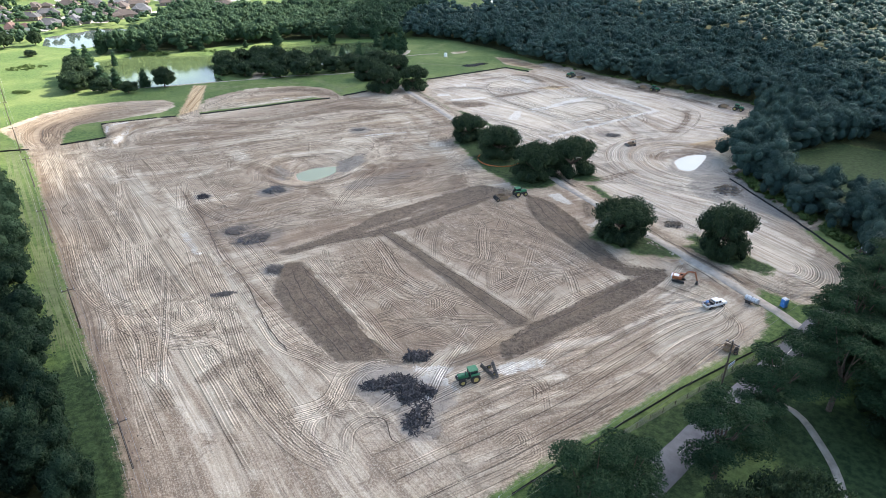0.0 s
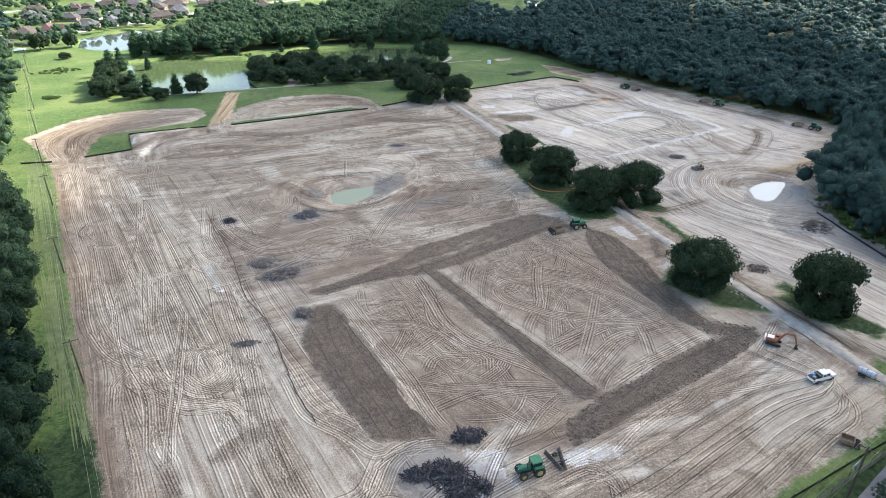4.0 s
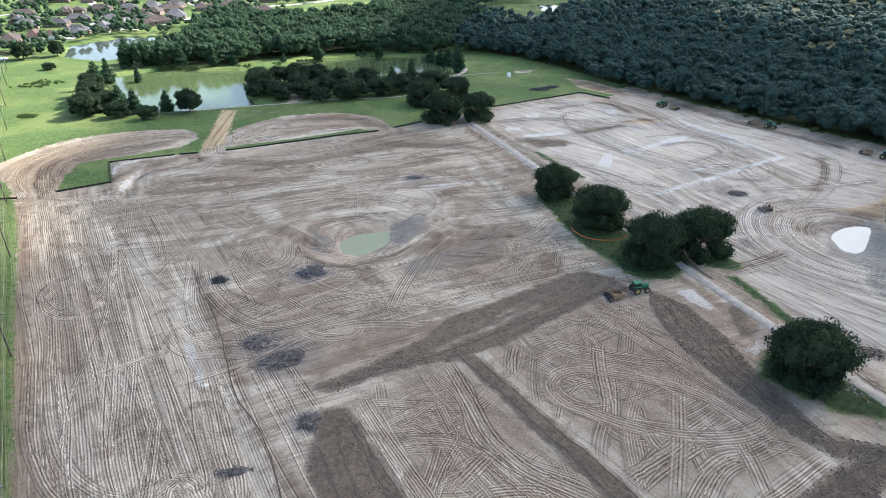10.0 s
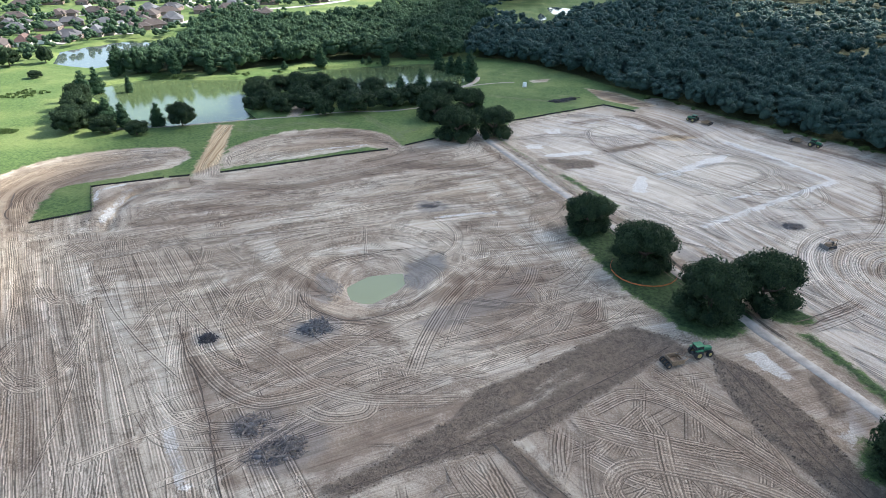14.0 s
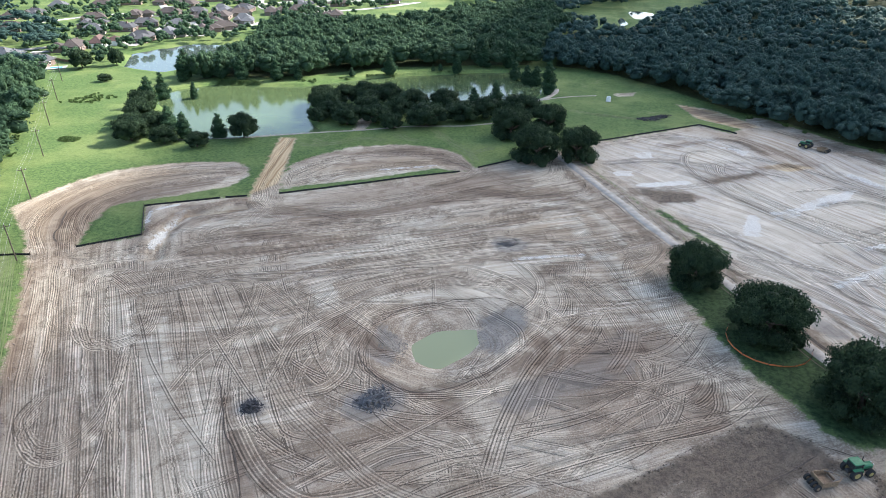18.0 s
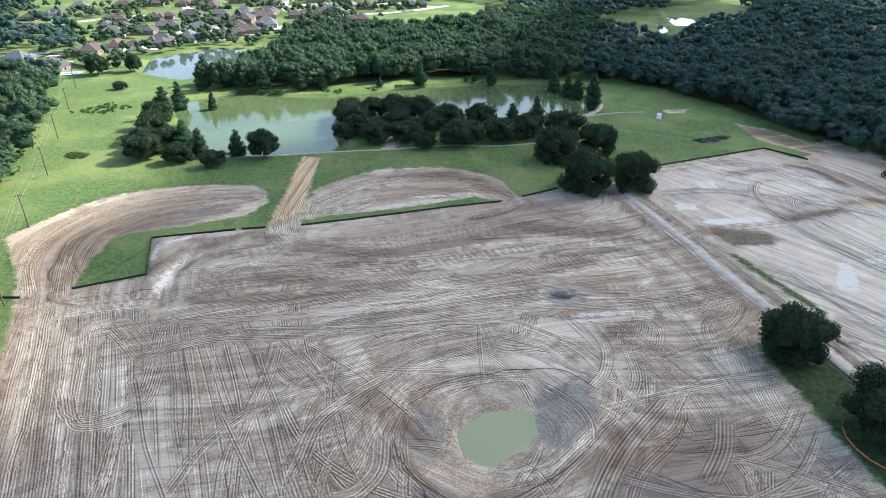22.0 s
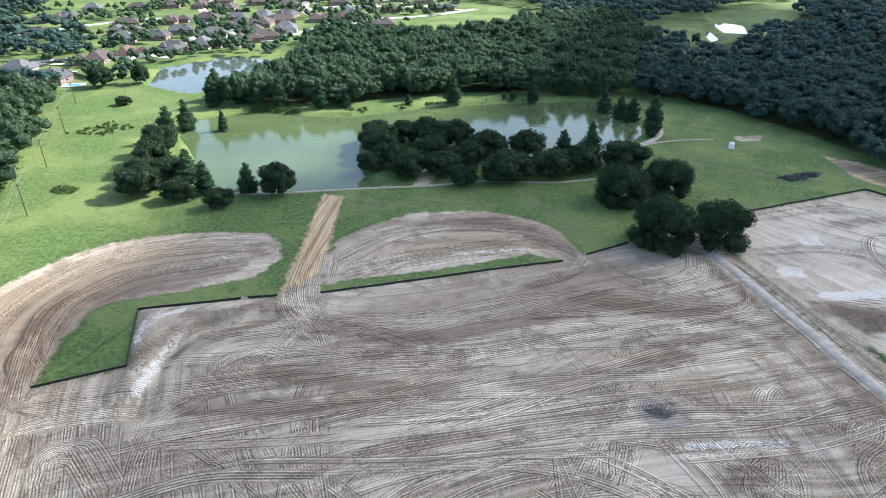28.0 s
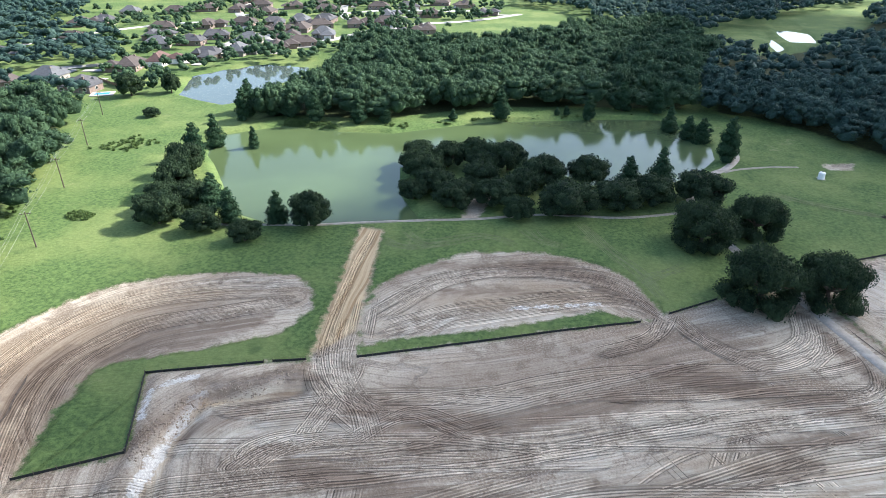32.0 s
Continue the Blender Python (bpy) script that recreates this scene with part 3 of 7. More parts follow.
# the first four whiten the ditch's west face: its lit slope, painted pale
sd_white = strips(sd_white, [(-132, 240.5, -133.6, 249, 1.7), (-133.6, 249, -134.7, 255, 1.7), (-134.7, 255, -135.8, 262, 1.6), (-135.8, 262, -134.8, 264, 1.6), (41, 287, 50, 292, 1.6), (40, 353, 47, 350, 1.6), (-142, 255, -144.5, 261, 1.0), (-144.5, 262, -139, 267, 1.0)])
sd_wet = strips(sd_wet, [(-135, 264.8, -128.3, 268.4, 1.7), (-128.3, 268.4, -120, 273.2, 1.7), (-28, 198, -10.8, 209.5, 7)])
sd_tan = strips(sd_tan, [(-129.4, 241, -131, 245, 1.3), (-131, 245, -133, 251.3, 1.3), (-133, 251.3, -133.5, 260, 1.3), (-133.4, 262, -128.3, 264.4, 1.6), (-128.3, 264.4, -117.8, 271.2, 1.6)])
sd_brown = strips(sd_brown, [(-63.5, 206, -60.3, 200.6, 2.5), (-60.3, 200.6, -55, 196.6, 2.2), (-55, 196.6, -48, 194.9, 1.8), (-42.4, 197.2, -37, 201.9, 2), (-37, 201.9, -31.3, 208.7, 2.4), (-24, 217, -9.6, 218, 2.4), (40.7, 364, 50, 361, 4), (50, 361, 55, 348, 4), (48, 369, 63.6, 349.6, 3), (63.6, 349.6, 68, 336, 3)])
sd_pale = strips(sd_pale, [(-11, 318.5, 0.4, 293, 4), (0.4, 293, 13, 264, 4), (13, 264, 21.3, 243, 4)])
sd_brown = np.maximum(sd_brown, over(gp, [[(3, 306), (21, 304), (21, 297), (9, 293), (4, 300)], [(27, 318), (48, 329), (47, 324), (28, 312)], [(43, 183), (49, 184), (47, 171), (42, 170)]]))
sd_dark = np.maximum(sd_dark, over(gp, [[(3.5, 305), (20, 303), (20.5, 297), (9, 293.5), (4.5, 300)], [(28, 317), (47, 328), (46, 324.5), (29, 313)], [(44, 182), (48, 183), (46, 171), (43, 170.5)], [(40, 366), (50, 363), (56, 350), (53, 348.5), (48, 359)]]) - 0.4)
sd_wet = np.maximum(sd_wet, over(gp, [[(82.7, 198), (91, 204.6), (103, 207.8), (88.4, 181.2), (83.3, 186.3), (82, 192)]]))
sd_tan = np.maximum(sd_tan, over(gp, [[(98, 240), (111, 245.4), (130, 261), (125, 249), (112.5, 238), (105.7, 235.5)], [(34, 414), (48, 407), (63, 383), (53, 381), (39, 393)], [(48.7, 333), (59, 338), (68, 334.5), (57.5, 329.5)]]))
sd_ochre = np.maximum(sd_ochre, over(gp, [[(22, 380), (44, 374), (60, 360), (69, 340), (58, 334), (52, 358), (37, 366)]]))
sd_brown = np.maximum(sd_brown, 2.5 - near_line(gp, [(-49, 68), (-64, 91), (-87, 122), (-116, 165), (-138, 198), (-157, 225)]))


def wave(pts, size, seed):
    """Smooth value noise in the plane."""
    r = np.random.RandomState(seed)
    tab = r.rand(256, 256)
    q = pts / size
    i = np.floor(q).astype(int)
    f = q - i
    f = f * f * (3 - 2 * f)
    v = lambda a, b: tab[(i[:, 0] + a) % 256, (i[:, 1] + b) % 256]
    return (v(0, 0) * (1 - f[:, 0]) + v(1, 0) * f[:, 0]) * (1 - f[:, 1]) + (v(0, 1) * (1 - f[:, 0]) + v(1, 1) * f[:, 0]) * f[:, 1] - 0.5


ramp01 = lambda v, a, b: np.clip((v - a) / (b - a), 0, 1)
inner = ((np.abs(gp[:, 0]) < 340) & (gp[:, 1] < 480) & (gp[:, 1] > 25)).astype(float)
gz = inner * (0.35 * wave(gp, 23, 1) + 0.14 * wave(gp, 5, 2) + 0.05 * wave(gp, 2.1, 3))
gz += inner * ramp01(sd_dark, -0.5, 1.5) * (0.08 + 0.1 * wave(gp, 2.6, 4))
gz += inner * 0.2 * ramp01(-sd_soil, -0.5, 1.0)
gz -= 1.9 * ramp01(sd_bowl + 2 * wave(gp, 6, 9), 0, 9) + 1.2 * ramp01(sd_pond, -1.0, 2.5)
gz -= 1.0 * ramp01(sd_wp, -9, -1) + 1.2 * ramp01(sd_wp, -1.0, 3)
for d in (sd_lake, sd_lakew, sd_farp):
    gz -= 2.6 * ramp01(d, -2.0, 3.0)
berm = near_line(gp, [(72, 338), (89, 309), (100, 288), (66, 264), (44, 248)])
gz += inner * 0.7 * np.exp(-(berm / 1.6) ** 2) * (1 + 0.6 * wave(gp, 5, 43))
# the cut bank and ditch below the patch of grass
cut = near_line(gp, smooth_line([(-128, 236), (-131, 243), (-133.5, 254), (-134, 262), (-126, 265.5), (-118.5, 270)]))
gz -= inner * 0.8 * np.exp(-(cut / 2.0) ** 2) * (1 + 0.5 * wave(gp, 4.5, 41))
bench = signed(gp, [(-139, 248), (-149, 266), (-128, 275), (-119, 277), (-118.5, 272), (-122.8, 268), (-128.3, 265.4), (-133.4, 263.1), (-134.6, 256.7), (-133.9, 251), (-131.8, 245), (-130, 240), (-137, 238)])
gz += inner * 0.8 * ramp01(bench, 0, 1.5)
gz += inner * 0.9 * np.exp(-((near_line(gp, smooth_line([(110, 225), (117, 240), (128, 252)])) - 2) / 4.0) ** 2)

# flow: distance across and along the passes of the machines
fu, fv = np.zeros(len(gp)), np.zeros(len(gp))


def along(mask, dx, dy, wob=2.0, seed=11):
    n = math.hypot(dx, dy)
    dx, dy = dx / n, dy / n
    w = wob * 2 * wave(gp, 40, seed)
    fu[mask] = (gp[:, 0] * dy - gp[:, 1] * dx + w)[mask]
    fv[mask] = (gp[:, 0] * dx + gp[:, 1] * dy)[mask]


along(np.ones(len(gp), bool), 55, 30, 6)
along(signed(gp, [(-30, 40), (-60, 80), (-190, 270), (-150, 235), (-72, 160), (-38, 110), (0, 80), (20, 60)]) > 0, -27, 38, 2)
along(signed(gp, [(-38, 140), (-10, 100), (60, 141), (25, 190), (10, 182)]) > 0, 35, -47, 5, 12)
along(signed(gp, [(0, 80), (0, 98), (60, 140), (80, 120), (60, 98), (12, 60)]) > 0, 56, 40, 6, 13)
along(signed(gp, NE_FIELD) > 0, 55, -75, 9, 14)
ring = np.hypot((gp[:, 0] + 46) * 0.95 - (gp[:, 1] - 213) * 0.25, ((gp[:, 1] - 213) * 0.95 + (gp[:, 0] + 46) * 0.25) * 1.25)
m_ring = (ring < 27) & (sd_soil > 0)
fu[m_ring] = (ring + 7 * wave(gp, 17, 15))[m_ring]
fv[m_ring] = (np.arctan2(gp[:, 1] - 213, gp[:, 0] + 46) * 30)[m_ring]
for core_line, poly in (([(-150, 236), (-163, 248), (-170, 264), (-164, 282), (-148, 293), (-136, 299)], LOOP_W), ([(-113, 292), (-104, 308), (-86, 318), (-68, 323), (-58, 319), (-51, 314)], LOOP_N),
                        ([(-121, 282), (-126, 305), (-131, 338)], OCHRE[0]), ([(-130, 236), (-137, 250), (-133, 264), (-118, 274), (-100, 276)], [(-150, 232), (-146, 266), (-120, 280), (-98, 282), (-104, 262), (-122, 250), (-124, 230)])):
    m = signed(gp, poly) > -0.5
    q = smooth_line(core_line)
    fu[m] = near_line(gp[m], q) + 2 * wave(gp[m], 12, 19)
    fv[m] = (gp[m] @ np.array([0.6, 0.8]))
ringw = np.hypot(gp[:, 0] - 93, gp[:, 1] - 220)
m_rw = (ringw < 34) & (sd_soil > 0)
fu[m_rw], fv[m_rw] = ringw[m_rw], (np.arctan2(gp[:, 1] - 220, gp[:, 0] - 93) * 25)[m_rw]

nx, ny = len(gx), len(gy)
idx = np.arange(nx * ny).reshape(ny, nx)
gf = np.stack([idx[:-1, :-1].ravel(), idx[:-1, 1:].ravel(), idx[1:, 1:].ravel(), idx[1:, :-1].ravel()], 1)
me = mesh_np("ground", np.c_[gp, gz], gf, M_ground, True)
for key, val in (("soil", sd_soil), ("dark", sd_dark), ("pale", sd_pale), ("ochre", sd_ochre), ("wet", sd_wet), ("brown", sd_brown), ("dull", sd_dull), ("litter", sd_litter), ("tan", sd_tan), ("chalk", sd_chalk), ("white", sd_white), ("rank", sd_rank_shade)):
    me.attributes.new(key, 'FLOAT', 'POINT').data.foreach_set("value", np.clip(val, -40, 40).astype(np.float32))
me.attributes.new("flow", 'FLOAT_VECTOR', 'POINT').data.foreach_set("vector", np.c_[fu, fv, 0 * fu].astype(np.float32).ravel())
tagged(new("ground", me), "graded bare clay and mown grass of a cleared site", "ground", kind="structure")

gz2 = gz.reshape(ny, nx)
fu2, fv2 = fu.reshape(ny, nx), fv.reshape(ny, nx)


def bilerp(pts, field):
    i = np.clip(np.searchsorted(gx, pts[:, 0]) - 1, 0, nx - 2)
    j = np.clip(np.searchsorted(gy, pts[:, 1]) - 1, 0, ny - 2)
    a = (pts[:, 0] - gx[i]) / (gx[i + 1] - gx[i])
    b = (pts[:, 1] - gy[j]) / (gy[j + 1] - gy[j])
    return (field[j, i] * (1 - a) + field[j, i + 1] * a) * (1 - b) + (field[j + 1, i] * (1 - a) + field[j + 1, i + 1] * a) * b


def height(x, y):
    return float(bilerp(np.array([[x, y]], float), gz2)[0])


# ---- waters ----
def sheet(name, poly, z, mat, label, grow=4.0):
    c = np.mean(poly, 0)
    bm = bmesh.new()
    pts = smooth_line(poly, 3.0, True)
    d = np.roll(pts, -1, 0) - np.roll(pts, 1, 0)
    nrm = np.c_[d[:, 1], -d[:, 0]] / (np.hypot(d[:, 0], d[:, 1])[:, None] + 1e-9)
    area = 0.5 * np.sum(pts[:, 0] * np.roll(pts[:, 1], -1) - np.roll(pts[:, 0], -1) * pts[:, 1])
    pts = pts + nrm * grow * np.sign(area)
    vs = [bm.verts.new((x, y, z)) for x, y in pts[:-1]]
    f = bm.faces.new(vs)
    if f.calc_area() and f.normal.z < 0:
        f.normal_flip()
    bmesh.ops.triangulate(bm, faces=[f])
    return tagged(part(name, bm, mat), label, "water", kind="structure")


sheet("lake_water", LAKE, -1.1, M_lake, "still green lake water behind the cleared site", 2.0)
sheet("small_lake_water", LAKE_W, -1.1, M_far_water, "smaller lake beside the houses", 2.0)
sheet("far_pond_water", FAR_POND, -1.1, M_far_water, "bright distant pond among woods", 3.0)
RIVER = [(245, 792), (292, 765), (340, 738), (380, 708), (394, 722), (330, 778), (262, 820)]
sheet("far_river_water", RIVER, 2.0, M_far_water, "bright distant water beyond the woods", 3.0)
sheet("pond_water", POND, -2.1, M_pond, "shallow milky green pond in a dug basin", 1.0)
sheet("milky_pond_water", WPOND, -1.35, M_white_pond, "pale milky puddle pond in bare clay", 0.2)


# ---- roads ----
def ribbon(name, line, width, lift, mat, label, category="road"):
    pts = smooth_line(line, 2.0)
    d = np.gradient(pts, axis=0)
    n = np.c_[d[:, 1], -d[:, 0]] / np.hypot(d[:, 0], d[:, 1])[:, None]
    cols = []
    mid_z = np.max([bilerp(pts + n * width * s, gz2) for s in (-0.4, -0.2, 0.0, 0.2, 0.4)], 0)
    mid_z = np.convolve(np.pad(mid_z, 3, mode='edge'), np.ones(7) / 7, mode='valid')
    for s in (-0.68, -0.5, 0.0, 0.5, 0.68):
        q = pts + n * width * s
        q += n * (0.25 * wave(pts, 4, 21) if abs(s) > 0.1 else 0 * pts[:, 0])[:, None]
        z = mid_z + (lift if abs(s) < 0.6 else -0.3)
        cols.append(np.c_[q, z])
    v = np.stack(cols, 1).reshape(-1, 3)
    i = np.arange(len(pts) - 1)[:, None] * 5 + np.arange(4)[None]
    f = np.stack([i, i + 5, i + 6, i + 1], -1).reshape(-1, 4)
    return tagged(new(name, mesh_np(name, v, f, mat)), label, category, kind="structure")


ribbon("road", ROAD, 2.5, 0.14, M_gravel, "pale narrow gravel road across the site")
ribbon("lake_path", [(-184, 326), (-175, 328), (-150, 335), (-136, 340.5), (-105, 352), (-86, 361), (-62, 366), (-42, 376)], 1.3, 0.1, M_path, "narrow pale lakeside path", "path")
ribbon("tank_path", [(-30, 414), (-24, 419), (-14, 424), (-4, 427)], 1.2, 0.1, M_path, "narrow gravel path in the grass", "path")
ribbon("highway", [(-60, -10), (10, 50), (38, 75), (60, 94), (92, 122), (160, 182)], 4.4, 0.25, M_asphalt, "grey asphalt country road")
top = empty("centre_line", "worn pale dashes along the asphalt road", "road marking", kind="structure")
dash = bmesh.new()
box(dash, 0, 0, 0, 3.0, 0.16, 0.03)
dash_me = bpy.data.meshes.new("dash")
dash.to_mesh(dash_me)
dash.free()
dash_me.materials.append(M_concrete)
q = smooth_line([(10, 50), (38, 75), (60, 94), (92, 122), (160, 182)], 1.0)
for k in range(4, len(q) - 8, 9):
    ob = new("dash", dash_me)
    ob.parent = top
    d = q[k + 1] - q[k]
    ob.matrix_basis = pose(q[k][0], q[k][1], 0.62, 0, 0, math.degrees(math.atan2(d[1], d[0])))
ribbon("driveway", [(58, 91), (62.8, 88.4), (64.6, 84.7), (64.6, 78.6), (64.1, 73.6), (62.5, 67.9), (59, 58)], 1.3, 0.1, M_path, "rutted gravel driveway", "path")

# ---- trees ----
def ico(sub=1):
    bm = bmesh.new()
    bmesh.ops.create_icosphere(bm, subdivisions=sub, radius=1.0)
    v = np.array([x.co[:] for x in bm.verts])
    f = np.array([[w.index for w in x.verts] for x in bm.faces])
    bm.free()
    return v, f


ICO0, ICO1, ICO2 = ico(1), ico(2), ico(3)


def crown(rng, lobes, tufts, size, core=0.8, ball=None, loose=0.75, rag=0.3):
    """Leaf tufts (small bent triangles) over a set of lobes (x, y, z, rx, rz), round a dark inner mass."""
    V, F, n = [], [], 0
    for (x, y, z, rx, rz) in lobes:
        v, f = ball or ICO1
        k = 1 + rag * (rng.rand(len(v), 1) - 0.5)
        V.append(v * k * np.array([rx, rx, rz]) * core + (x, y, z))
        F.append(f + n)
        n += len(v)
    L = np.array(lobes)
    wgt = L[:, 3] ** 2
    pick = rng.choice(len(L), tufts, p=wgt / wgt.sum())
    d = rng.normal(size=(tufts, 3))
    d[:, 2] = np.where(d[:, 2] < -0.35 * np.abs(d[:, 0]), -d[:, 2] * 0.6, d[:, 2])
    d /= np.linalg.norm(d, axis=1)[:, None]
    r = rng.uniform(0.68, 1.14, (tufts, 1))
    c = L[pick, :3] + d * np.c_[L[pick, 3], L[pick, 3], L[pick, 4]] * r
    nrm = d + loose * rng.normal(size=d.shape)
    nrm /= np.linalg.norm(nrm, axis=1)[:, None]
    a = np.cross(nrm, rng.normal(size=d.shape))
    a /= np.linalg.norm(a, axis=1)[:, None]
    b = np.cross(nrm, a)
    s = size * rng.uniform(0.6, 1.4, (tufts, 1))
    q = np.stack([c - a * s - b * s * 0.5, c + a * s - b * s * 0.5, c + b * s * 0.95], 1).reshape(-1, 3)
    V.append(q)
    F.append(n + np.arange(tufts * 3).reshape(-1, 3))
    return np.vstack(V), np.vstack(F)


def oak_lobes(rng, n=16, rx=1.0, top=1.0):
    """Broad crown of unit radius: lobes over a dome, with a drooping skirt."""
    out = []
    for i in range(n):
        a, r = 2.4 * i + rng.uniform(-0.4, 0.4), math.sqrt((i + 0.5) / n) * 0.68
        z = 0.6 * math.sqrt(max(0.0, 1 - 1.1 * r * r)) + rng.uniform(-0.06, 0.06)
        s = rng.uniform(0.17, 0.36)
        out.append((r * math.cos(a) * rx, r * math.sin(a), z, s, s * 0.72))
    for i in range(16):
        a, r, s = 2.4 * i + rng.uniform(-0.2, 0.2), rng.uniform(0.4, 0.74), rng.uniform(0.22, 0.32)
        out.append((r * math.cos(a), r * math.sin(a), rng.uniform(0.12, 0.26), s, s * 0.75))
    return out


def trunk_mesh(name, rng, h, r, spread, limbs=6):
    bm = bmesh.new()
    fork = h * 0.45
    cyl(bm, (0, 0, -0.3), (0, 0, fork * 0.4), r * 1.25, r, 9)
    cyl(bm, (0, 0, fork * 0.38), (0.05, 0.03, fork), r, r * 0.8, 9)
    for i in range(limbs):
        a = 2 * math.pi * i / limbs + rng.uniform(-0.3, 0.3)
        m = Vector((math.cos(a) * spread * 0.4, math.sin(a) * spread * 0.4, h * rng.uniform(0.6, 0.72)))
        e = Vector((math.cos(a + 0.2) * spread * 0.8, math.sin(a + 0.2) * spread * 0.8, h * rng.uniform(0.8, 1.0)))
        cyl(bm, (0.03, 0.02, fork * 0.9), m, r * 0.55, r * 0.32, 6)
        cyl(bm, m, e, r * 0.32, r * 0.08, 5)
    me = bpy.data.meshes.new(name)
    bm.to_mesh(me)
    bm.free()
    me.materials.append(M_bark)
    return me


def make_protos():
    P = {"oak": [], "road_oak": [], "cypress": [], "wood": [], "pine": [], "wood_far": [], "wood_near": [], "garden": []}
    for k in range(4):
        rng = np.random.RandomState(40 + k)
        lob = [(x * 1.0, y, z + 0.17, r, q) for x, y, z, r, q in oak_lobes(rng, 17 + k)]
        v, f = crown(rng, lob, 5600, 0.034, 0.74, ICO1)
        P["oak"].append((mesh_np("crown", v, f, M_oak, True), trunk_mesh("trunk", rng, 0.62, 0.055, 0.8)))
    for k in range(4):
        rng = np.random.RandomState(50 + k)
        lob = [(x * 1.0, y, z * 1.05 + 0.1 - (0.12 if z < 0.27 else 0), r * 0.95, q * 0.95) for x, y, z, r, q in oak_lobes(rng, 30 + 2 * k)]
        v, f = crown(rng, lob, 15000, 0.021, 0.62, ICO1, 0.9, 0.6)
        P["road_oak"].append((mesh_np("crown", v, f, M_oak, True), trunk_mesh("trunk", rng, 0.62, 0.055, 0.8)))
    for k in range(3):
        rng = np.random.RandomState(60 + k)
        lob = []
        for i in range(20):
            z = 0.08 + 0.84 * i / 19
            r = (0.33 * (1 - z) ** 0.75 * (1.0 if z > 0.2 else 0.85) + 0.035) * rng.uniform(0.75, 1.15)
            a = 2.4 * i + rng.uniform(-0.3, 0.3)
            lob.append((0.42 * r * math.cos(a), 0.42 * r * math.sin(a), z, r * 0.72, r * rng.uniform(0.4, 0.6)))
        v, f = crown(rng, lob, 2600, 0.022, 0.8, ICO0, 0.7)
        P["cypress"].append((mesh_np("crown", v, f, M_cypress, True), trunk_mesh("trunk", rng, 0.8, 0.03, 0.15, 4)))
    for k in range(6):
        rng = np.random.RandomState(80 + k)
        lob = []
        for i in range(7 + k % 3):
            a, r = 2.4 * i + rng.uniform(-0.5, 0.5), 0.62 * math.sqrt((i + 0.4) / 8)
            s = rng.uniform(0.34, 0.5)
            lob.append((r * math.cos(a), r * math.sin(a), rng.uniform(1.5, 2.1) - 0.8 * r, s, s * rng.uniform(0.7, 1.0)))
        low = [(0.5 * math.cos(2.1 * i), 0.5 * math.sin(2.1 * i), rng.uniform(0.6, 1.0), 0.42, 0.5) for i in range(3)]
        top = []
        for i in range(15):
            a, r = 2.4 * i + rng.uniform(-0.5, 0.5), 0.82 * math.sqrt((i + 0.4) / 15)
            q = rng.uniform(0.2, 0.36)
            top.append((r * math.cos(a), r * math.sin(a), rng.uniform(1.75, 2.05) - 0.75 * r * r, q, q * rng.uniform(0.7, 1.0)))
        P["wood_near"].append(crown(rng, lob + low, 2100, 0.036, 0.8, ICO0, 0.7, 0.4))
        P["wood"].append(crown(rng, [(x, y, z, 1.15 * q, 1.15 * h) for x, y, z, q, h in top[::2] + top[1:4]] + [(0.0, 0.0, 1.1, 0.8, 0.7)], 620, 0.052, 0.76, ICO0, 0.85, 0.5))
        P["garden"].append(crown(rng, lob[:6], 150, 0.075, 0.9, ICO0, 0.5, 0.35))
        P["wood_far"].append(crown(rng, [(x, y, z, 1.25 * q, 1.35 * h) for x, y, z, q, h in top[::3]], 80, 0.085, 0.85, ICO0, 0.85, 0.5))
    for k in range(3):
        rng = np.random.RandomState(95 + k)
        lob = []
        for i in range(11):
            z = 0.42 + 0.55 * i / 10
            r = 0.16 * (1.15 - z) ** 0.5 + 0.03
            a = 2.4 * i + rng.uniform(-0.4, 0.4)
            lob.append((1.0 * r * math.cos(a), 1.0 * r * math.sin(a), z, r * 0.72, r * 0.42))
        v, f = crown(rng, lob, 15000, 0.0062, 0.62, ICO0, 0.9)
        P["pine"].append((mesh_np("crown", v, f, M_pine, True), trunk_mesh("trunk", rng, 0.9, 0.016, 0.14, 7)))
    return P


PROTO = make_protos()
tree_rng = np.random.RandomState(5)


def tree(kind, x, y, w, h, label, group="", leaf=None):
    """A tree of crown width w and height h: trunk with limbs, and a crown."""
    cr, tr = PROTO[kind][tree_rng.randint(len(PROTO[kind]))]
    name = {"oak": "oak_tree", "road_oak": "oak_tree", "cypress": "cypress_tree", "pine": "pine_tree"}[kind]
    top = empty(name, label, "tree", group)
    top.matrix_world = pose(x, y, height(x, y), 0, 0, tree_rng.uniform(0, 360))
    ux = {"oak": 0.5 * w / 0.98, "road_oak": 0.5 * w / 0.96, "cypress": 0.5 * w / 0.36, "pine": 0.5 * w / 0.2}[kind]
    uz = {"oak": h / 0.98, "road_oak": h / 0.96, "cypress": h / 1.0, "pine": h / 1.04}[kind]
    stretch = tree_rng.uniform(0.93, 1.08)
    for nm, me in (("trunk", tr), ("crown", cr)):
        ob = new(nm, me)
        ob.parent = top
        ob.scale = (ux * stretch, ux / stretch, uz)
    return top


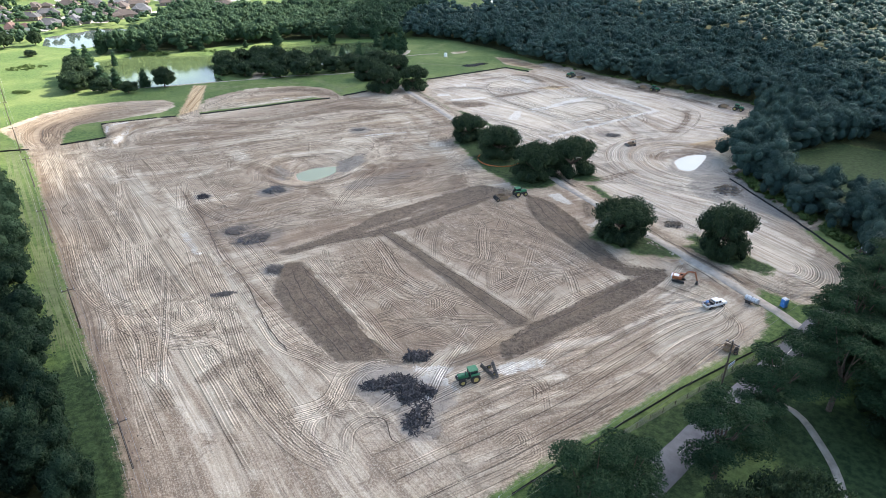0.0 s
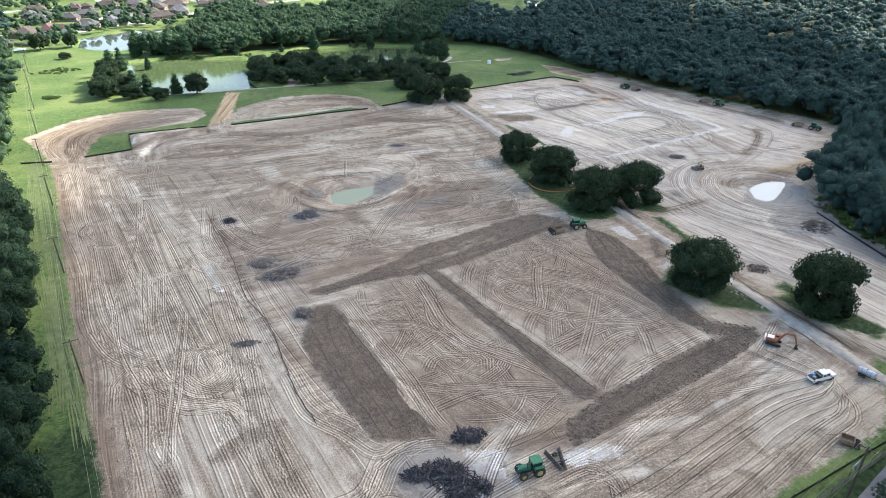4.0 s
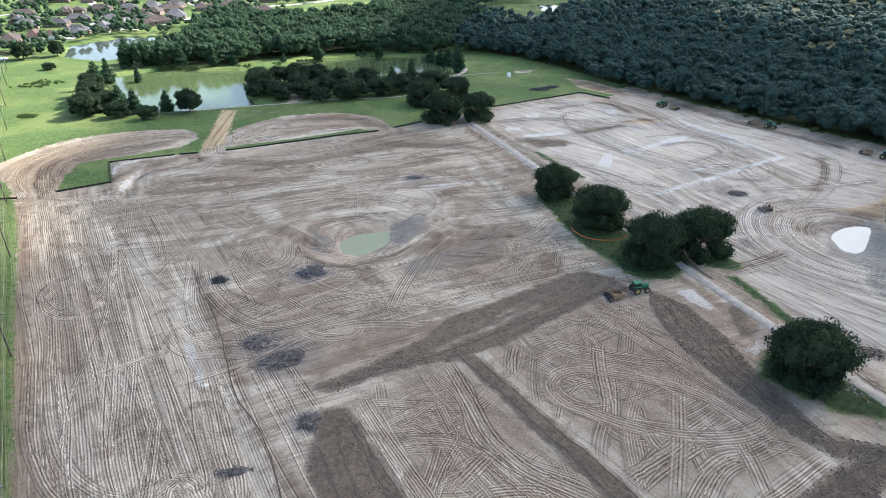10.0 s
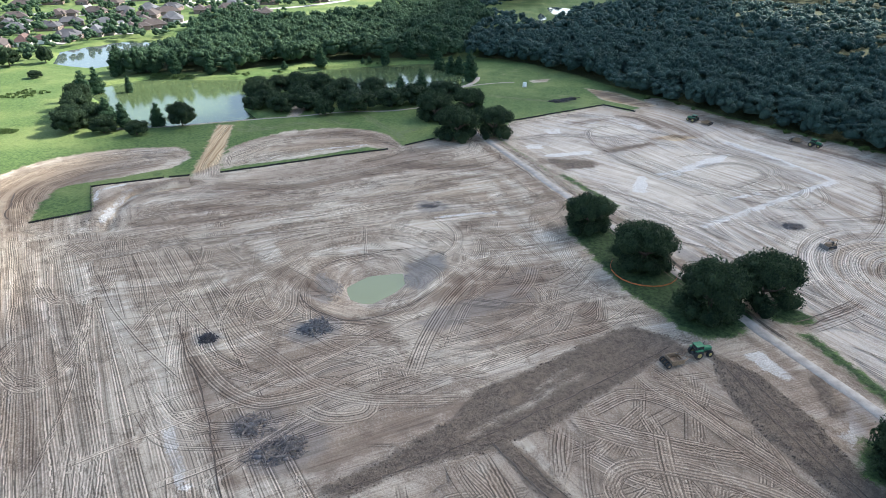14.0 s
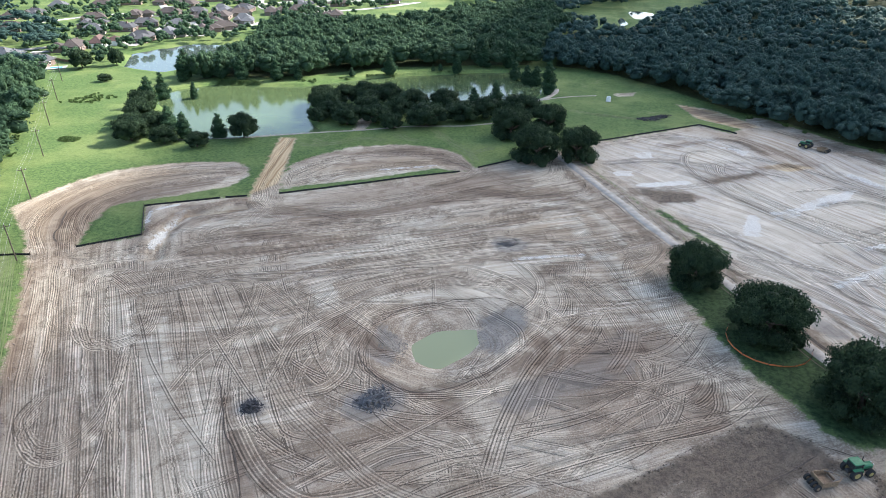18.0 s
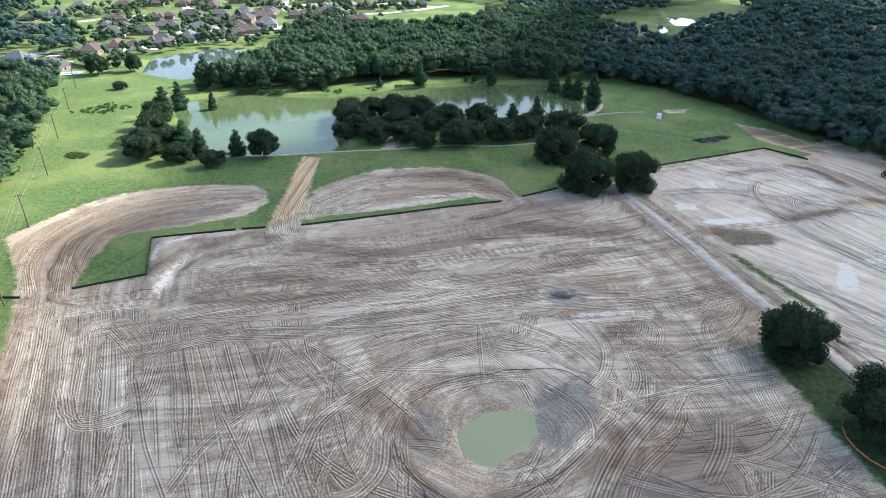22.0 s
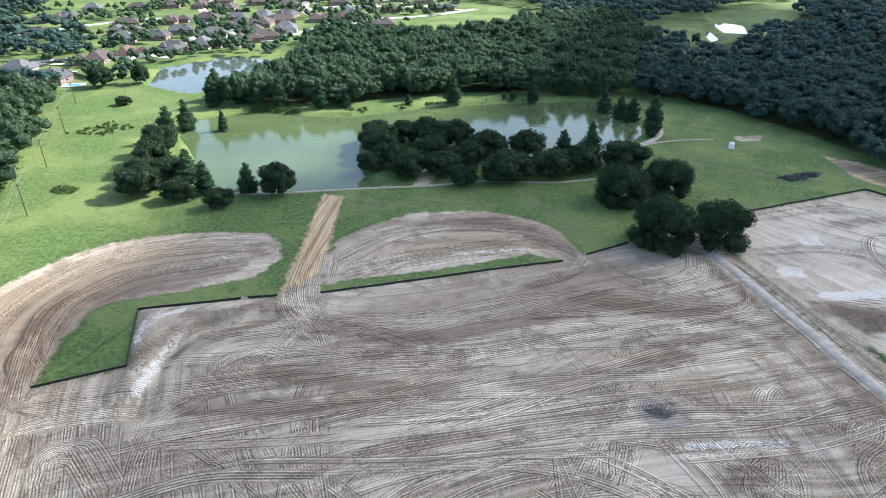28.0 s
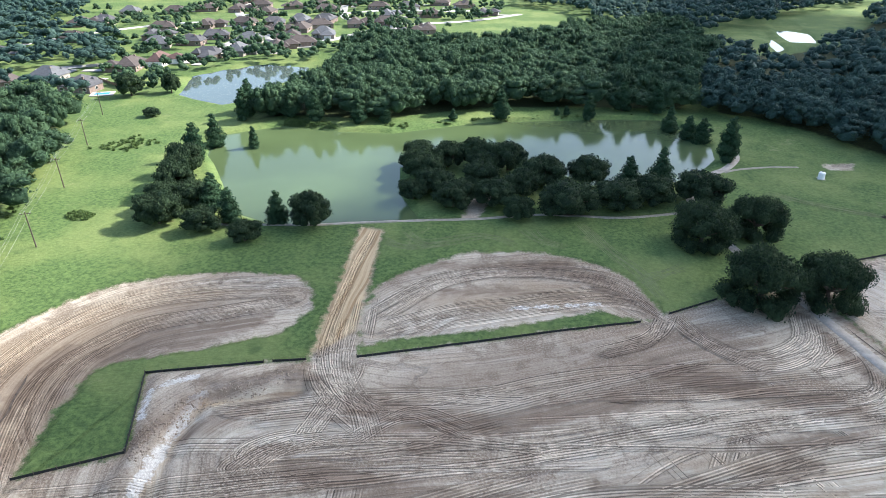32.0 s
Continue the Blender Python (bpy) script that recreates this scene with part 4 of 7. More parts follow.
for x, y, w, h in ((10, 244, 15, 11), (21, 224, 18, 12), (31.5, 203, 18, 13), (45, 208, 17, 13), (50, 157, 18.5, 12), (75, 148, 17, 14)):
    tree("road_oak", x, y, w, h, "broad dark live oak beside the gravel road", "roadside oaks")
for x, y, w, h in ((-133, 386, 12, 10), (-124, 392, 12, 10), (-115, 396, 13, 11), (-103, 395, 13, 11), (-122, 368, 12, 9), (-113, 359, 12, 9), (-102, 364, 13, 9),
                   (-92, 356, 9, 8), (-89, 385, 14, 11), (-79, 364, 17, 11), (-75, 388, 14, 11), (-64, 373, 15, 10), (-55, 379, 14, 10), (-40, 384, 16, 11),
                   (-128, 378, 13, 11), (-109, 378, 12, 9), (-94, 374, 12, 10), (-136, 394, 11, 9), (-110, 388, 11, 9), (-127, 362, 9, 7)):
    tree("oak", x, y, w * 1.16, h * 0.9, "dark live oak on the grassy lake peninsula", "lakeside oaks")
for x, y, w, h in ((-42, 353, 19, 12), (-27, 363, 16, 12), (-31, 327, 20, 13), (-16, 331, 17, 12)):
    tree("road_oak", x, y, w, h, "large dark live oak where the road meets the field", "roadside oaks")
for x, y, w, h in ((-149, 335, 14, 10), (-162, 321, 10, 6), (-177, 323, 11, 7), (-192, 324, 15, 10), (-200, 343, 14, 11), (-209, 361, 13, 11), (-188, 335, 12, 9),
                   (-196, 333, 12, 9), (-206, 351, 11, 10), (-304, 446, 14, 11), (-288, 456, 10, 10), (-269, 417, 8, 4)):
    tree("oak", x, y, w, h, "dark round-crowned tree on the bright meadow", "meadow trees")
for x, y, w, h in ((-204, 395, 5, 9), (-62, 393, 8, 11), (-52, 396, 8, 12), (-28, 427, 10, 15), (-40, 454, 8, 10), (-35, 450, 8, 10), (-47, 463, 8, 11), (-81, 470, 7, 11), (-91, 471, 3.5, 4), (-95, 470, 3, 3.5),
                   (-118, 458, 8, 12), (-138, 450, 4.5, 4.5), (-67, 486, 9, 13), (-52, 486, 9, 13), (-165, 438, 6, 7), (-195, 431, 9, 13), (-159, 334, 7, 10), (-172, 330, 8, 10), (-182, 336, 8, 10), (-186, 342, 7, 9),
                   (-215, 374, 9, 13), (-219, 392, 8, 13), (-217, 433, 10, 14), (-208, 433, 9, 13), (-176, 434, 8, 11), (-226, 424, 9, 13), (-231, 436, 10, 14)):
    tree("cypress", x, y, w * 1.1, h * 1.15, "feathery upright cypress at the water's edge", "lake cypresses")
for x, y, w, h in ((43.5, 71.5, 11, 17), (57, 83, 11, 18), (51, 77, 8, 13), (20, 59.5, 12, 19), (25.5, 62.5, 10, 17), (70.5, 87, 12, 20), (71, 93.5, 11, 19), (80, 101, 12, 21), (88, 110, 12, 21),
                   (98, 118, 12, 20), (106, 112, 12, 20), (92, 98, 12, 20), (84, 88, 12, 19), (100, 100, 12, 20), (110, 126, 11, 20), (118, 134, 12, 20), (112, 118, 12, 21), (76, 78, 12, 19)):
    tree("pine", x, y, w, h, "tall dark pine in the roadside grove", "roadside pines")


def forest(name, polys, holes, step, proto, size, hfac, label, seed, keep=None, mat=None):
    """A whole wood as one mesh: uneven crowns, jittered over a plan."""
    rng = np.random.RandomState(seed)
    P = np.vstack(polys)
    xs, ys = np.arange(P[:, 0].min(), P[:, 0].max(), step), np.arange(P[:, 1].min(), P[:, 1].max(), step * 0.87)
    X, Y = np.meshgrid(xs, ys)
    X[1::2] += step / 2
    pts = np.c_[X.ravel(), Y.ravel()] + rng.uniform(-0.42, 0.42, (X.size, 2)) * step
    ok = over(pts, polys) > -1.5
    if holes:
        ok &= over(pts, holes) < -2.0
    if keep is not None:
        ok &= keep(pts)
    pts = pts[ok]
    V, F, n = [], [], 0
    for x, y in pts:
        v, f = PROTO[proto][rng.randint(6)]
        s = size * (0.65 + 0.85 * rng.rand() ** 1.6)
        h = hfac * rng.uniform(0.7, 1.2)
        a = rng.uniform(0, 6.283)
        ca, sa = math.cos(a) * s, math.sin(a) * s
        V.append(np.c_[v[:, 0] * ca - v[:, 1] * sa + x, v[:, 0] * sa + v[:, 1] * ca + y, v[:, 2] * h - 0.2 * h])
        F.append(f + n)
        n += len(v)
    ob = new(name, mesh_np(name, np.vstack(V), np.vstack(F), mat or M_wood_leaf, True))
    return tagged(ob, label, "trees", kind="stuff")


HOLES = [CLEARINGS[0], [(250, 740), (240, 800), (262, 830), (330, 786), (404, 724), (400, 690), (340, 700), (290, 730)], FAR_POND, [(x - 4, y - 40) for x, y in FAR_POND], [(x - 8, y - 80) for x, y in FAR_POND], [(x - 40, y - 60) for x, y in RIVER], [(-30, 650), (10, 700), (40, 790), (120, 800), (110, 720), (40, 690), (10, 640)]]
close = lambda p: np.hypot(p[:, 0] - 20, p[:, 1] - 330) < 215
front = lambda p: (p[:, 0] < 170) & (p[:, 1] < 300)
forest("east_wood_edge", [WOODS["east"]], HOLES, 7.2, "wood_near", 5.2, 6.2, "dense dark green trees overhanging the bare field", 21, front)
forest("east_wood", [WOODS["east"]], HOLES, 7.5, "wood", 5.2, 6.2, "dense dark green mixed wood along the site", 1, lambda p: close(p) & ~front(p))
forest("east_wood_far", [WOODS["east"]], HOLES, 11.0, "wood_far", 7.7, 6.5, "distant dark wood behind the site", 2, lambda p: ~close(p) & ~front(p))
forest("north_wood", [WOODS["north"]], [], 8.0, "wood", 5.6, 6.5, "green wood between the lakes", 3, None, M_lit_wood)
forest("west_wood_edge", [WOODS["west"]], [], 7.6, "wood_near", 5.4, 7.4, "dense dark trees beside the power line", 24, lambda p: (p[:, 1] < 190) & (p[:, 0] > -0.62 * p[:, 1] - 50), M_shaded_wood)
forest("west_wood", [WOODS["west"]], [], 8.2, "wood", 6.0, 7.6, "dense wood beyond the power line", 4, lambda p: (p[:, 1] >= 190), M_lit_wood)
forest("south_wood", [WOODS["south"]], [[(52, 84), (66, 90), (70, 78), (66, 40), (44, 40)]], 8.0, "wood_near", 5.4, 6.4, "dark roadside wood south of the site", 14, None, M_shaded_wood)
VILLAGE = [(-300, 440), (-250, 560), (-225, 640), (-190, 740), (-190, 860), (-480, 860), (-560, 700), (-420, 560), (-360, 470)]
HOUSES = [(-341, 515), (-349, 500), (-326, 543), (-380, 563), (-407, 592), (-426, 627), (-365, 579), (-362, 605), (-401, 650), (-378, 668), (-328, 596), (-313, 557), (-336, 447),
          (-371, 462), (-386, 442), (-352, 411), (-516, 698), (-508, 629), (-500, 648), (-481, 716), (-462, 744), (-432, 745), (-394, 734), (-334, 645), (-296, 577), (-356, 678)]
HOUSES += [(-465, 804), (-428, 780), (-449, 504), (-455, 567), (-288, 596), (-306, 617), (-340, 694), (-318, 655), (-374, 806), (-350, 767), (-352, 825), (-312, 674), (-290, 635),
           (-391, 784), (-323, 708), (-288, 690), (-266, 704), (-280, 743), (-284, 813), (-243, 764), (-258, 850), (-231, 651), (-221, 677), (-231, 838), (-201, 782), (-310, 800)]
open_lots = lambda p: (np.min(np.hypot(p[:, None, 0] - np.array(HOUSES)[None, :, 0], p[:, None, 1] - np.array(HOUSES)[None, :, 1]), 1) > 12) & (wave(p, 31, 77) > -0.08)
forest("village_trees", [VILLAGE], [LAKE_W], 11.0, "garden", 4.2, 4.2, "garden trees and hedgerows among the houses", 8, open_lots, M_lit_wood)
forest("west_village_wood", [[(-358, 405), (-320, 418), (-318, 438), (-352, 455), (-362, 480), (-380, 520), (-415, 560), (-488, 615), (-654, 781), (-900, 700), (-700, 300), (-420, 330)]],
       [[(x - 14, y - 14), (x + 14, y - 14), (x + 14, y + 14), (x - 14, y + 14)] for x, y in HOUSES], 13.0, "wood_far", 8.6, 6.0, "dark wood west of the houses", 9)
forest("golf_wood", [[(-100, 752), (-125, 840), (-190, 845), (-190, 1000), (60, 1010), (200, 1010), (70, 860), (50, 835), (40, 770), (0, 770), (-16, 706), (-40, 760)]],
       [], 11.0, "wood_far", 7.6, 6.2, "wood behind the open green", 12)
forest("far_wood", [[(-1500, 700), (-1100, 1500), (200, 2300), (1500, 1800), (1800, 700), (640, 520), (560, 900), (200, 1010), (-60, 1000), (-200, 1100), (-600, 1150), (-760, 760)]],
       [], 42.0, "wood_far", 27, 7.5, "hazy far woods to the horizon", 6)

for x, y, w, h in ((39, 56, 14, 13), (49, 58, 15, 14), (32, 52, 13, 12)):
    tree("road_oak", x, y, w, h, "grey-green moss-hung oak beside the country road", "roadside grove oaks")

# ---- cloud that shades the site ----
def cloud(name, outline, base, seed):
    rng = np.random.RandomState(seed)
    P = np.array(outline, float)
    V, F, n = [], [], 0
    v, f = ICO1
    for gxc in np.arange(P[:, 0].min(), P[:, 0].max(), 42):
        for gyc in np.arange(P[:, 1].min(), P[:, 1].max(), 42):
            c = np.array([[gxc, gyc]]) + rng.uniform(-15, 15, (1, 2))
            d = signed(c, P)[0]
            r = rng.uniform(30, 44) + min(max(d, 0), 200) * 0.25
            if d < r * 0.75:
                continue
            k = 1 + 0.22 * (rng.rand(len(v), 1) - 0.5)
            q = v * k * r
            q[:, 2] = np.where(q[:, 2] < 0, q[:, 2] * 0.25, q[:, 2] * 0.8)
            V.append(q + (c[0, 0], c[0, 1], base))
            F.append(f + n)
            n += len(v)
    ob = new(name, mesh_np(name, np.vstack(V), np.vstack(F), M_cloud, True))
    return tagged(ob, "broad grey-bottomed cumulus cloud drifting over the site", "cloud", kind="structure")


CLOUD_H = 1300.0
ox, oy = (sun_dir.x / sun_dir.z * CLOUD_H, sun_dir.y / sun_dir.z * CLOUD_H)
SHADE = [(-150, -60), (-130, 60), (-116, 125), (-121, 190), (-145, 236), (-172, 272), (-172, 306), (-152, 345), (-115, 420), (-80, 520), (-70, 640), (-60, 900), (190, 900), (205, 600), (215, 450), (225, 340), (232, 200), (260, -60)]
cloud("cloud", [(x + ox, y + oy) for x, y in SHADE], CLOUD_H, 9)

# ---- ruts of the machines ----
class Ruts:
    """Gathers thin strips that lie on the clay, as one mesh."""
    def __init__(self):
        self.v, self.f, self.n = [], [], 0
        self.fl = []

    def line(self, pts, width, lift, grass=False, margin=0.8, anywhere=False):
        if len(pts) < 3:
            return
        if anywhere:
            ok = np.ones(len(pts), bool)
        elif grass:
            ok = (bilerp(pts, sd2["soil"]) < -0.3) & (bilerp(pts, sd2["lake"]) < -3)
        else:
            ok = (bilerp(pts, sd2["soil"]) > margin) & (bilerp(pts, sd2["dark"]) < -margin / 2) & (bilerp(pts, sd2["pond"]) < -1.5) & (bilerp(pts, sd2["wp"]) < -2) & (bilerp(pts, sd2["road"]) > 2.6)
        edge = np.flatnonzero(np.diff(np.r_[0, ok.astype(int), 0]))
        for a, b in zip(edge[::2], edge[1::2]):
            if b - a > 4:
                self.strip(pts[a:b], width, lift)

    def strip(self, pts, width, lift):
        d = np.gradient(pts, axis=0)
        n = np.c_[d[:, 1], -d[:, 0]] / (np.hypot(d[:, 0], d[:, 1])[:, None] + 1e-6)
        w = width * np.clip(np.minimum(np.arange(len(pts)), np.arange(len(pts))[::-1]) / 2.0, 0.15, 1)[:, None] / 2
        if width < 1:
            w = w * (1 + 0.5 * wave(pts, 3.0, 31))[:, None]
        offs = (-1, 1) if width < 1 else (-1, -0.33, 0.33, 1)
        k = len(offs)
        cols = [np.c_[pts + n * w * s, bilerp(pts + n * w * s, gz2) + lift] for s in offs]
        q = np.stack(cols, 1).reshape(-1, 3)
        i = (np.arange(len(pts) - 1)[:, None] * k + np.arange(k - 1)[None] + self.n).reshape(-1, 1)
        self.v.append(q)
        self.f.append(np.hstack([i, i + 1, i + k + 1, i + k]))
        self.fl.append(np.c_[bilerp(q[:, :2], fu2), bilerp(q[:, :2], fv2), 0 * q[:, 0]])
        self.n += len(q)

    def done(self, name, mat, label):
        me = mesh_np(name, np.vstack(self.v), np.vstack(self.f), mat, True)
        me.attributes.new("flow", 'FLOAT_VECTOR', 'POINT').data.foreach_set("vector", np.vstack(self.fl).astype(np.float32).ravel())
        where = np.vstack(self.v)[:, :2]
        for key, val in (("pale", sd_pale), ("ochre", sd_ochre), ("wet", sd_wet), ("brown", sd_brown), ("dull", sd_dull), ("tan", sd_tan), ("chalk", sd_chalk), ("white", sd_white)):
            me.attributes.new(key, 'FLOAT', 'POINT').data.foreach_set("value", bilerp(where, np.clip(val, -40, 40).reshape(ny, nx)).astype(np.float32))
        return tagged(new(name, me), label, "tracks", kind="stuff")


sd2 = {"soil": sd_soil.reshape(ny, nx), "dark": sd_dark.reshape(ny, nx), "pond": sd_pond.reshape(ny, nx), "wp": sd_wp.reshape(ny, nx), "lake": sd_lake.reshape(ny, nx), "road": near_line(gp, smooth_line(ROAD, 8.0)).reshape(ny, nx)}
rr = np.random.RandomState(17)
dk, pl, gr, bd, fw = Ruts(), Ruts(), Ruts(), Ruts(), Ruts()
turn_no = [0]


def one_pass(ctrl, n=6, gap=0.5, band=True, broken=0.2):
    """One pass of a machine: a smoothed swath with parallel ruts and paler ridges between them."""
    pts = smooth_line(ctrl, 1.3)
    if len(pts) < 4:
        return
    d = np.gradient(pts, axis=0)
    nn = np.c_[d[:, 1], -d[:, 0]] / (np.hypot(d[:, 0], d[:, 1])[:, None] + 1e-6)
    pts = pts + nn * (0.5 * wave(np.c_[np.arange(len(pts)) * 1.3 + rr.uniform(0, 900), np.zeros(len(pts))], 11.0, 33))[:, None]
    lift = 0.03 + 0.00012 * turn_no[0]
    turn_no[0] += 1
    if band and rr.rand() < 0.92:
        bd.line(pts, n * gap * 1.05, lift, margin=1.6)
    for k in range(2 * n - 1):
        o = (k - (n - 1)) * gap / 2
        a, b = (0, 1) if rr.rand() > broken else sorted(rr.uniform(0, 1, 2))
        if b - a < 0.25:
            continue
        q = (pts + nn * o)[int(a * len(pts)):int(b * len(pts)) + 1]
        (dk if k % 2 == 0 else pl).line(q, gap * rr.uniform(0.26, 0.46), lift + 0.02)


def both(ctrl, n=6, gap=0.5, reps=1, spread=1.5, band=True, broken=0.2):
    for _ in range(reps):
        s = rr.normal(0, spread, 2) if reps > 1 else np.zeros(2)
        one_pass([(x + s[0], y + s[1]) for x, y in ctrl], n, gap, band, broken)


# long straight passes of the western strip
for k in range(34):
    o = -8 + k * 1.75 + rr.uniform(-0.3, 0.3)
    ux, uy, px, py = -0.579, 0.815, 0.815, 0.579
    bx, by = -45 + o * px, 60 + o * py
    L0, L1 = rr.uniform(0, 60), rr.uniform(172, 202)
    b1, b2 = rr.normal(0, 1.2, 2)
    both([(bx + ux * L0, by + uy * L0), (bx + ux * (L0 + 40) + b1, by + uy * (L0 + 40)), (bx + ux * (L1 - 40) + b2, by + uy * (L1 - 40)), (bx + ux * L1, by + uy * L1)], n=int(rr.randint(3, 7)), gap=0.5)
WEST_TURNS = [[(-118, 182), (-117, 175), (-111, 170), (-106, 170), (-104, 176), (-106, 186), (-114, 202)], [(-87, 155), (-76, 133), (-66, 118), (-59, 112), (-54, 112), (-52, 117), (-53, 123), (-59, 133), (-68, 150)],
              [(-103, 155), (-90, 135), (-81, 125), (-73, 120), (-68, 119)], [(-70, 106), (-73, 113), (-71, 118), (-64, 110), (-58, 99), (-53, 93)], [(-73, 113), (-67, 109), (-58, 106), (-51, 107), (-45, 102)]]
WEST_TURNS += [[(-60, 115), (-62, 122), (-59, 124), (-54, 118), (-56, 113)], [(-21, 79), (-21, 84), (-18, 87), (-14, 86)], [(-42, 119), (-34, 108), (-26, 103), (-20, 99), (-17, 101)],
               [(-28, 85), (-21, 89), (-19, 97), (-15, 101), (-10, 102)], [(-52, 123), (-43, 104), (-34, 89), (-25, 79), (-17, 74)], [(9, 78), (13, 81), (14, 77), (9, 75)], [(19, 87), (19, 93), (15, 96), (8, 92)],
               [(-128, 205), (-120, 198), (-112, 204), (-116, 216)]]
for c in WEST_TURNS:
    both(c, n=6, reps=3, spread=1.2)
for c in ([(-84, 130), (-90, 144), (-94, 158), (-99, 172), (-106, 186)], [(-97, 151), (-87, 136), (-78, 122), (-67, 109), (-60, 96)], [(-54, 93), (-58, 102), (-61, 111), (-66, 125), (-71, 138)]):
    both(c, n=3, gap=0.45, reps=2, spread=0.6, band=False)
# turns and sweeps round the pond and the piles
SWEEPS = [[(-86, 190), (-83, 184), (-78, 178), (-66, 172), (-50, 172), (-30, 180)], [(-99, 239), (-94, 225), (-91, 211), (-89, 198), (-86, 190), (-80, 175), (-66, 155), (-56, 140)],
          [(-62, 181), (-68, 182), (-73, 188), (-76, 195), (-75, 204), (-71, 214), (-66, 223), (-56, 231), (-45, 236), (-33, 236)], [(-65, 207), (-62, 199), (-55, 194), (-47, 190), (-37, 187)],
          [(-67, 192), (-66, 198), (-66, 204), (-65, 214), (-60, 223)], [(-47, 195), (-38, 200), (-32, 209), (-26, 218), (-23, 227), (-25, 238)],
          [(-91, 225), (-83, 220), (-76, 222), (-74, 232)], [(-30, 187), (-28, 196), (-25, 207), (-18, 218), (-17, 229)]]
SWEEPS += [[(-3, 192), (-4, 204), (-7, 213), (-11, 227), (-16, 238), (-24, 251), (-32, 263)], [(16, 196), (12, 207), (6, 218), (3, 232), (3, 248), (0, 260), (-12, 290)],
           [(8, 209), (7, 202), (2, 197), (-3, 202), (-2, 210)], [(-26, 243), (-23, 251), (-17, 249), (-18, 240), (-24, 236)], [(-4, 236), (-4, 248), (2, 254), (4, 244)],
           [(-80, 168), (-70, 160), (-50, 163), (-36, 172), (-24, 180)], [(-60, 172), (-52, 180), (-40, 182), (-36, 174)], [(-28, 232), (-38, 240), (-56, 240), (-70, 232), (-80, 218), (-82, 205)]]
SWEEPS += [[(-42, 256), (-43, 246), (-42, 242), (-37, 263), (-30, 274)], [(-21, 257), (-21, 263), (-18, 267), (-15, 258), (-12, 257)], [(-7, 258), (-4, 265), (2, 268), (1, 260), (-5, 254)], [(-25, 242), (-25, 247), (-21, 251), (-23, 242)],
           [(-53, 236), (-49, 250), (-46, 263), (-42, 279)], [(-34, 264), (-28, 255), (-24, 249), (-15, 244)], [(-91, 226), (-99, 239), (-102, 250)], [(-117, 220), (-121, 228), (-122, 235), (-117, 242)], [(-100, 224), (-109, 229), (-116, 231), (-116, 226)]]
for c in SWEEPS:
    both(c, n=6, reps=3, spread=2.0)
for k in range(30):
    a0, a1, r, cx, cy = rr.uniform(0, 6.3), rr.uniform(0.6, 1.8), rr.uniform(14, 46), rr.normal(-46, 12), rr.normal(213, 12)
    both([(cx + r * math.cos(a0 + a1 * s), cy + 0.8 * r * math.sin(a0 + a1 * s)) for s in np.linspace(0, 1, 6)], n=5, gap=0.55)
# crossing raked passes between the pond and the ploughed strips
AREAS = (([(-82, 172), (-60, 152), (-46, 154), (-8, 184), (16, 198), (4, 240), (-30, 200)], 34, (0.45, 0.6, 0.5, 0.75, -0.3)), ([(-110, 200), (-84, 176), (-70, 200), (-70, 232), (-104, 246)], 12, (2.2, 2.1, 2.4, 2.3)),
         ([(-64, 236), (-20, 234), (6, 240), (-6, 292), (-50, 276)], 20, (0.5, 0.6, 1.9, 2.1)))
for poly, cnt, turns in AREAS:
    P = np.array(poly, float)
    got = 0
    while got < cnt:
        c = P.min(0) + rr.rand(2) * (P.max(0) - P.min(0))
        if signed(c[None], P)[0] < 2:
            continue
        got += 1
        a = rr.choice(turns) + rr.normal(0, 0.16)
        L, bend = rr.uniform(12, 32), rr.normal(0, 4)
        u, q = np.array([math.cos(a), math.sin(a)]), np.array([-math.sin(a), math.cos(a)])
        both([c - u * L, c + q * bend, c + u * L], n=int(rr.randint(4, 8)), gap=0.5, band=rr.rand() < 0.3, broken=0.7)
# rectangles between the dark strips
CELLS = [[(-26, 135), (-16, 134), (-4, 123)], [(-17, 125), (-14, 129), (-7, 121), (-2, 126)], [(19, 121), (27, 132), (34, 136), (41, 140)], [(17, 126), (22, 139), (25, 150)], [(12, 153), (11, 143), (8, 133)],
         [(2, 178), (14, 176), (24, 168), (30, 160)], [(-33, 140), (-26, 144), (-20, 140), (-22, 132)], [(-18, 113), (-13, 116), (-3, 109), (5, 116)]]
for poly, cnt in (([(-36, 144), (-20, 158), (14, 113), (-8, 104)], 30), ([(-12, 160), (8, 180), (24, 184), (44, 142), (20, 119)], 34)):
    P = np.array(poly)
    got = 0
    while got < cnt:
        c = P.min(0) + rr.rand(2) * (P.max(0) - P.min(0))
        if signed(c[None], P)[0] < 3:
            continue
        got += 1
        a = rr.choice([0.3, 2.2, 0.6, 2.45, 1.4]) + rr.normal(0, 0.15)
        L, bend = rr.uniform(7, 15), rr.normal(0, 2.0)
        u, q = np.array([math.cos(a), math.sin(a)]), np.array([-math.sin(a), math.cos(a)])
        both([c - u * L, c + q * bend, c + u * L], n=int(rr.randint(5, 8)), gap=0.52)
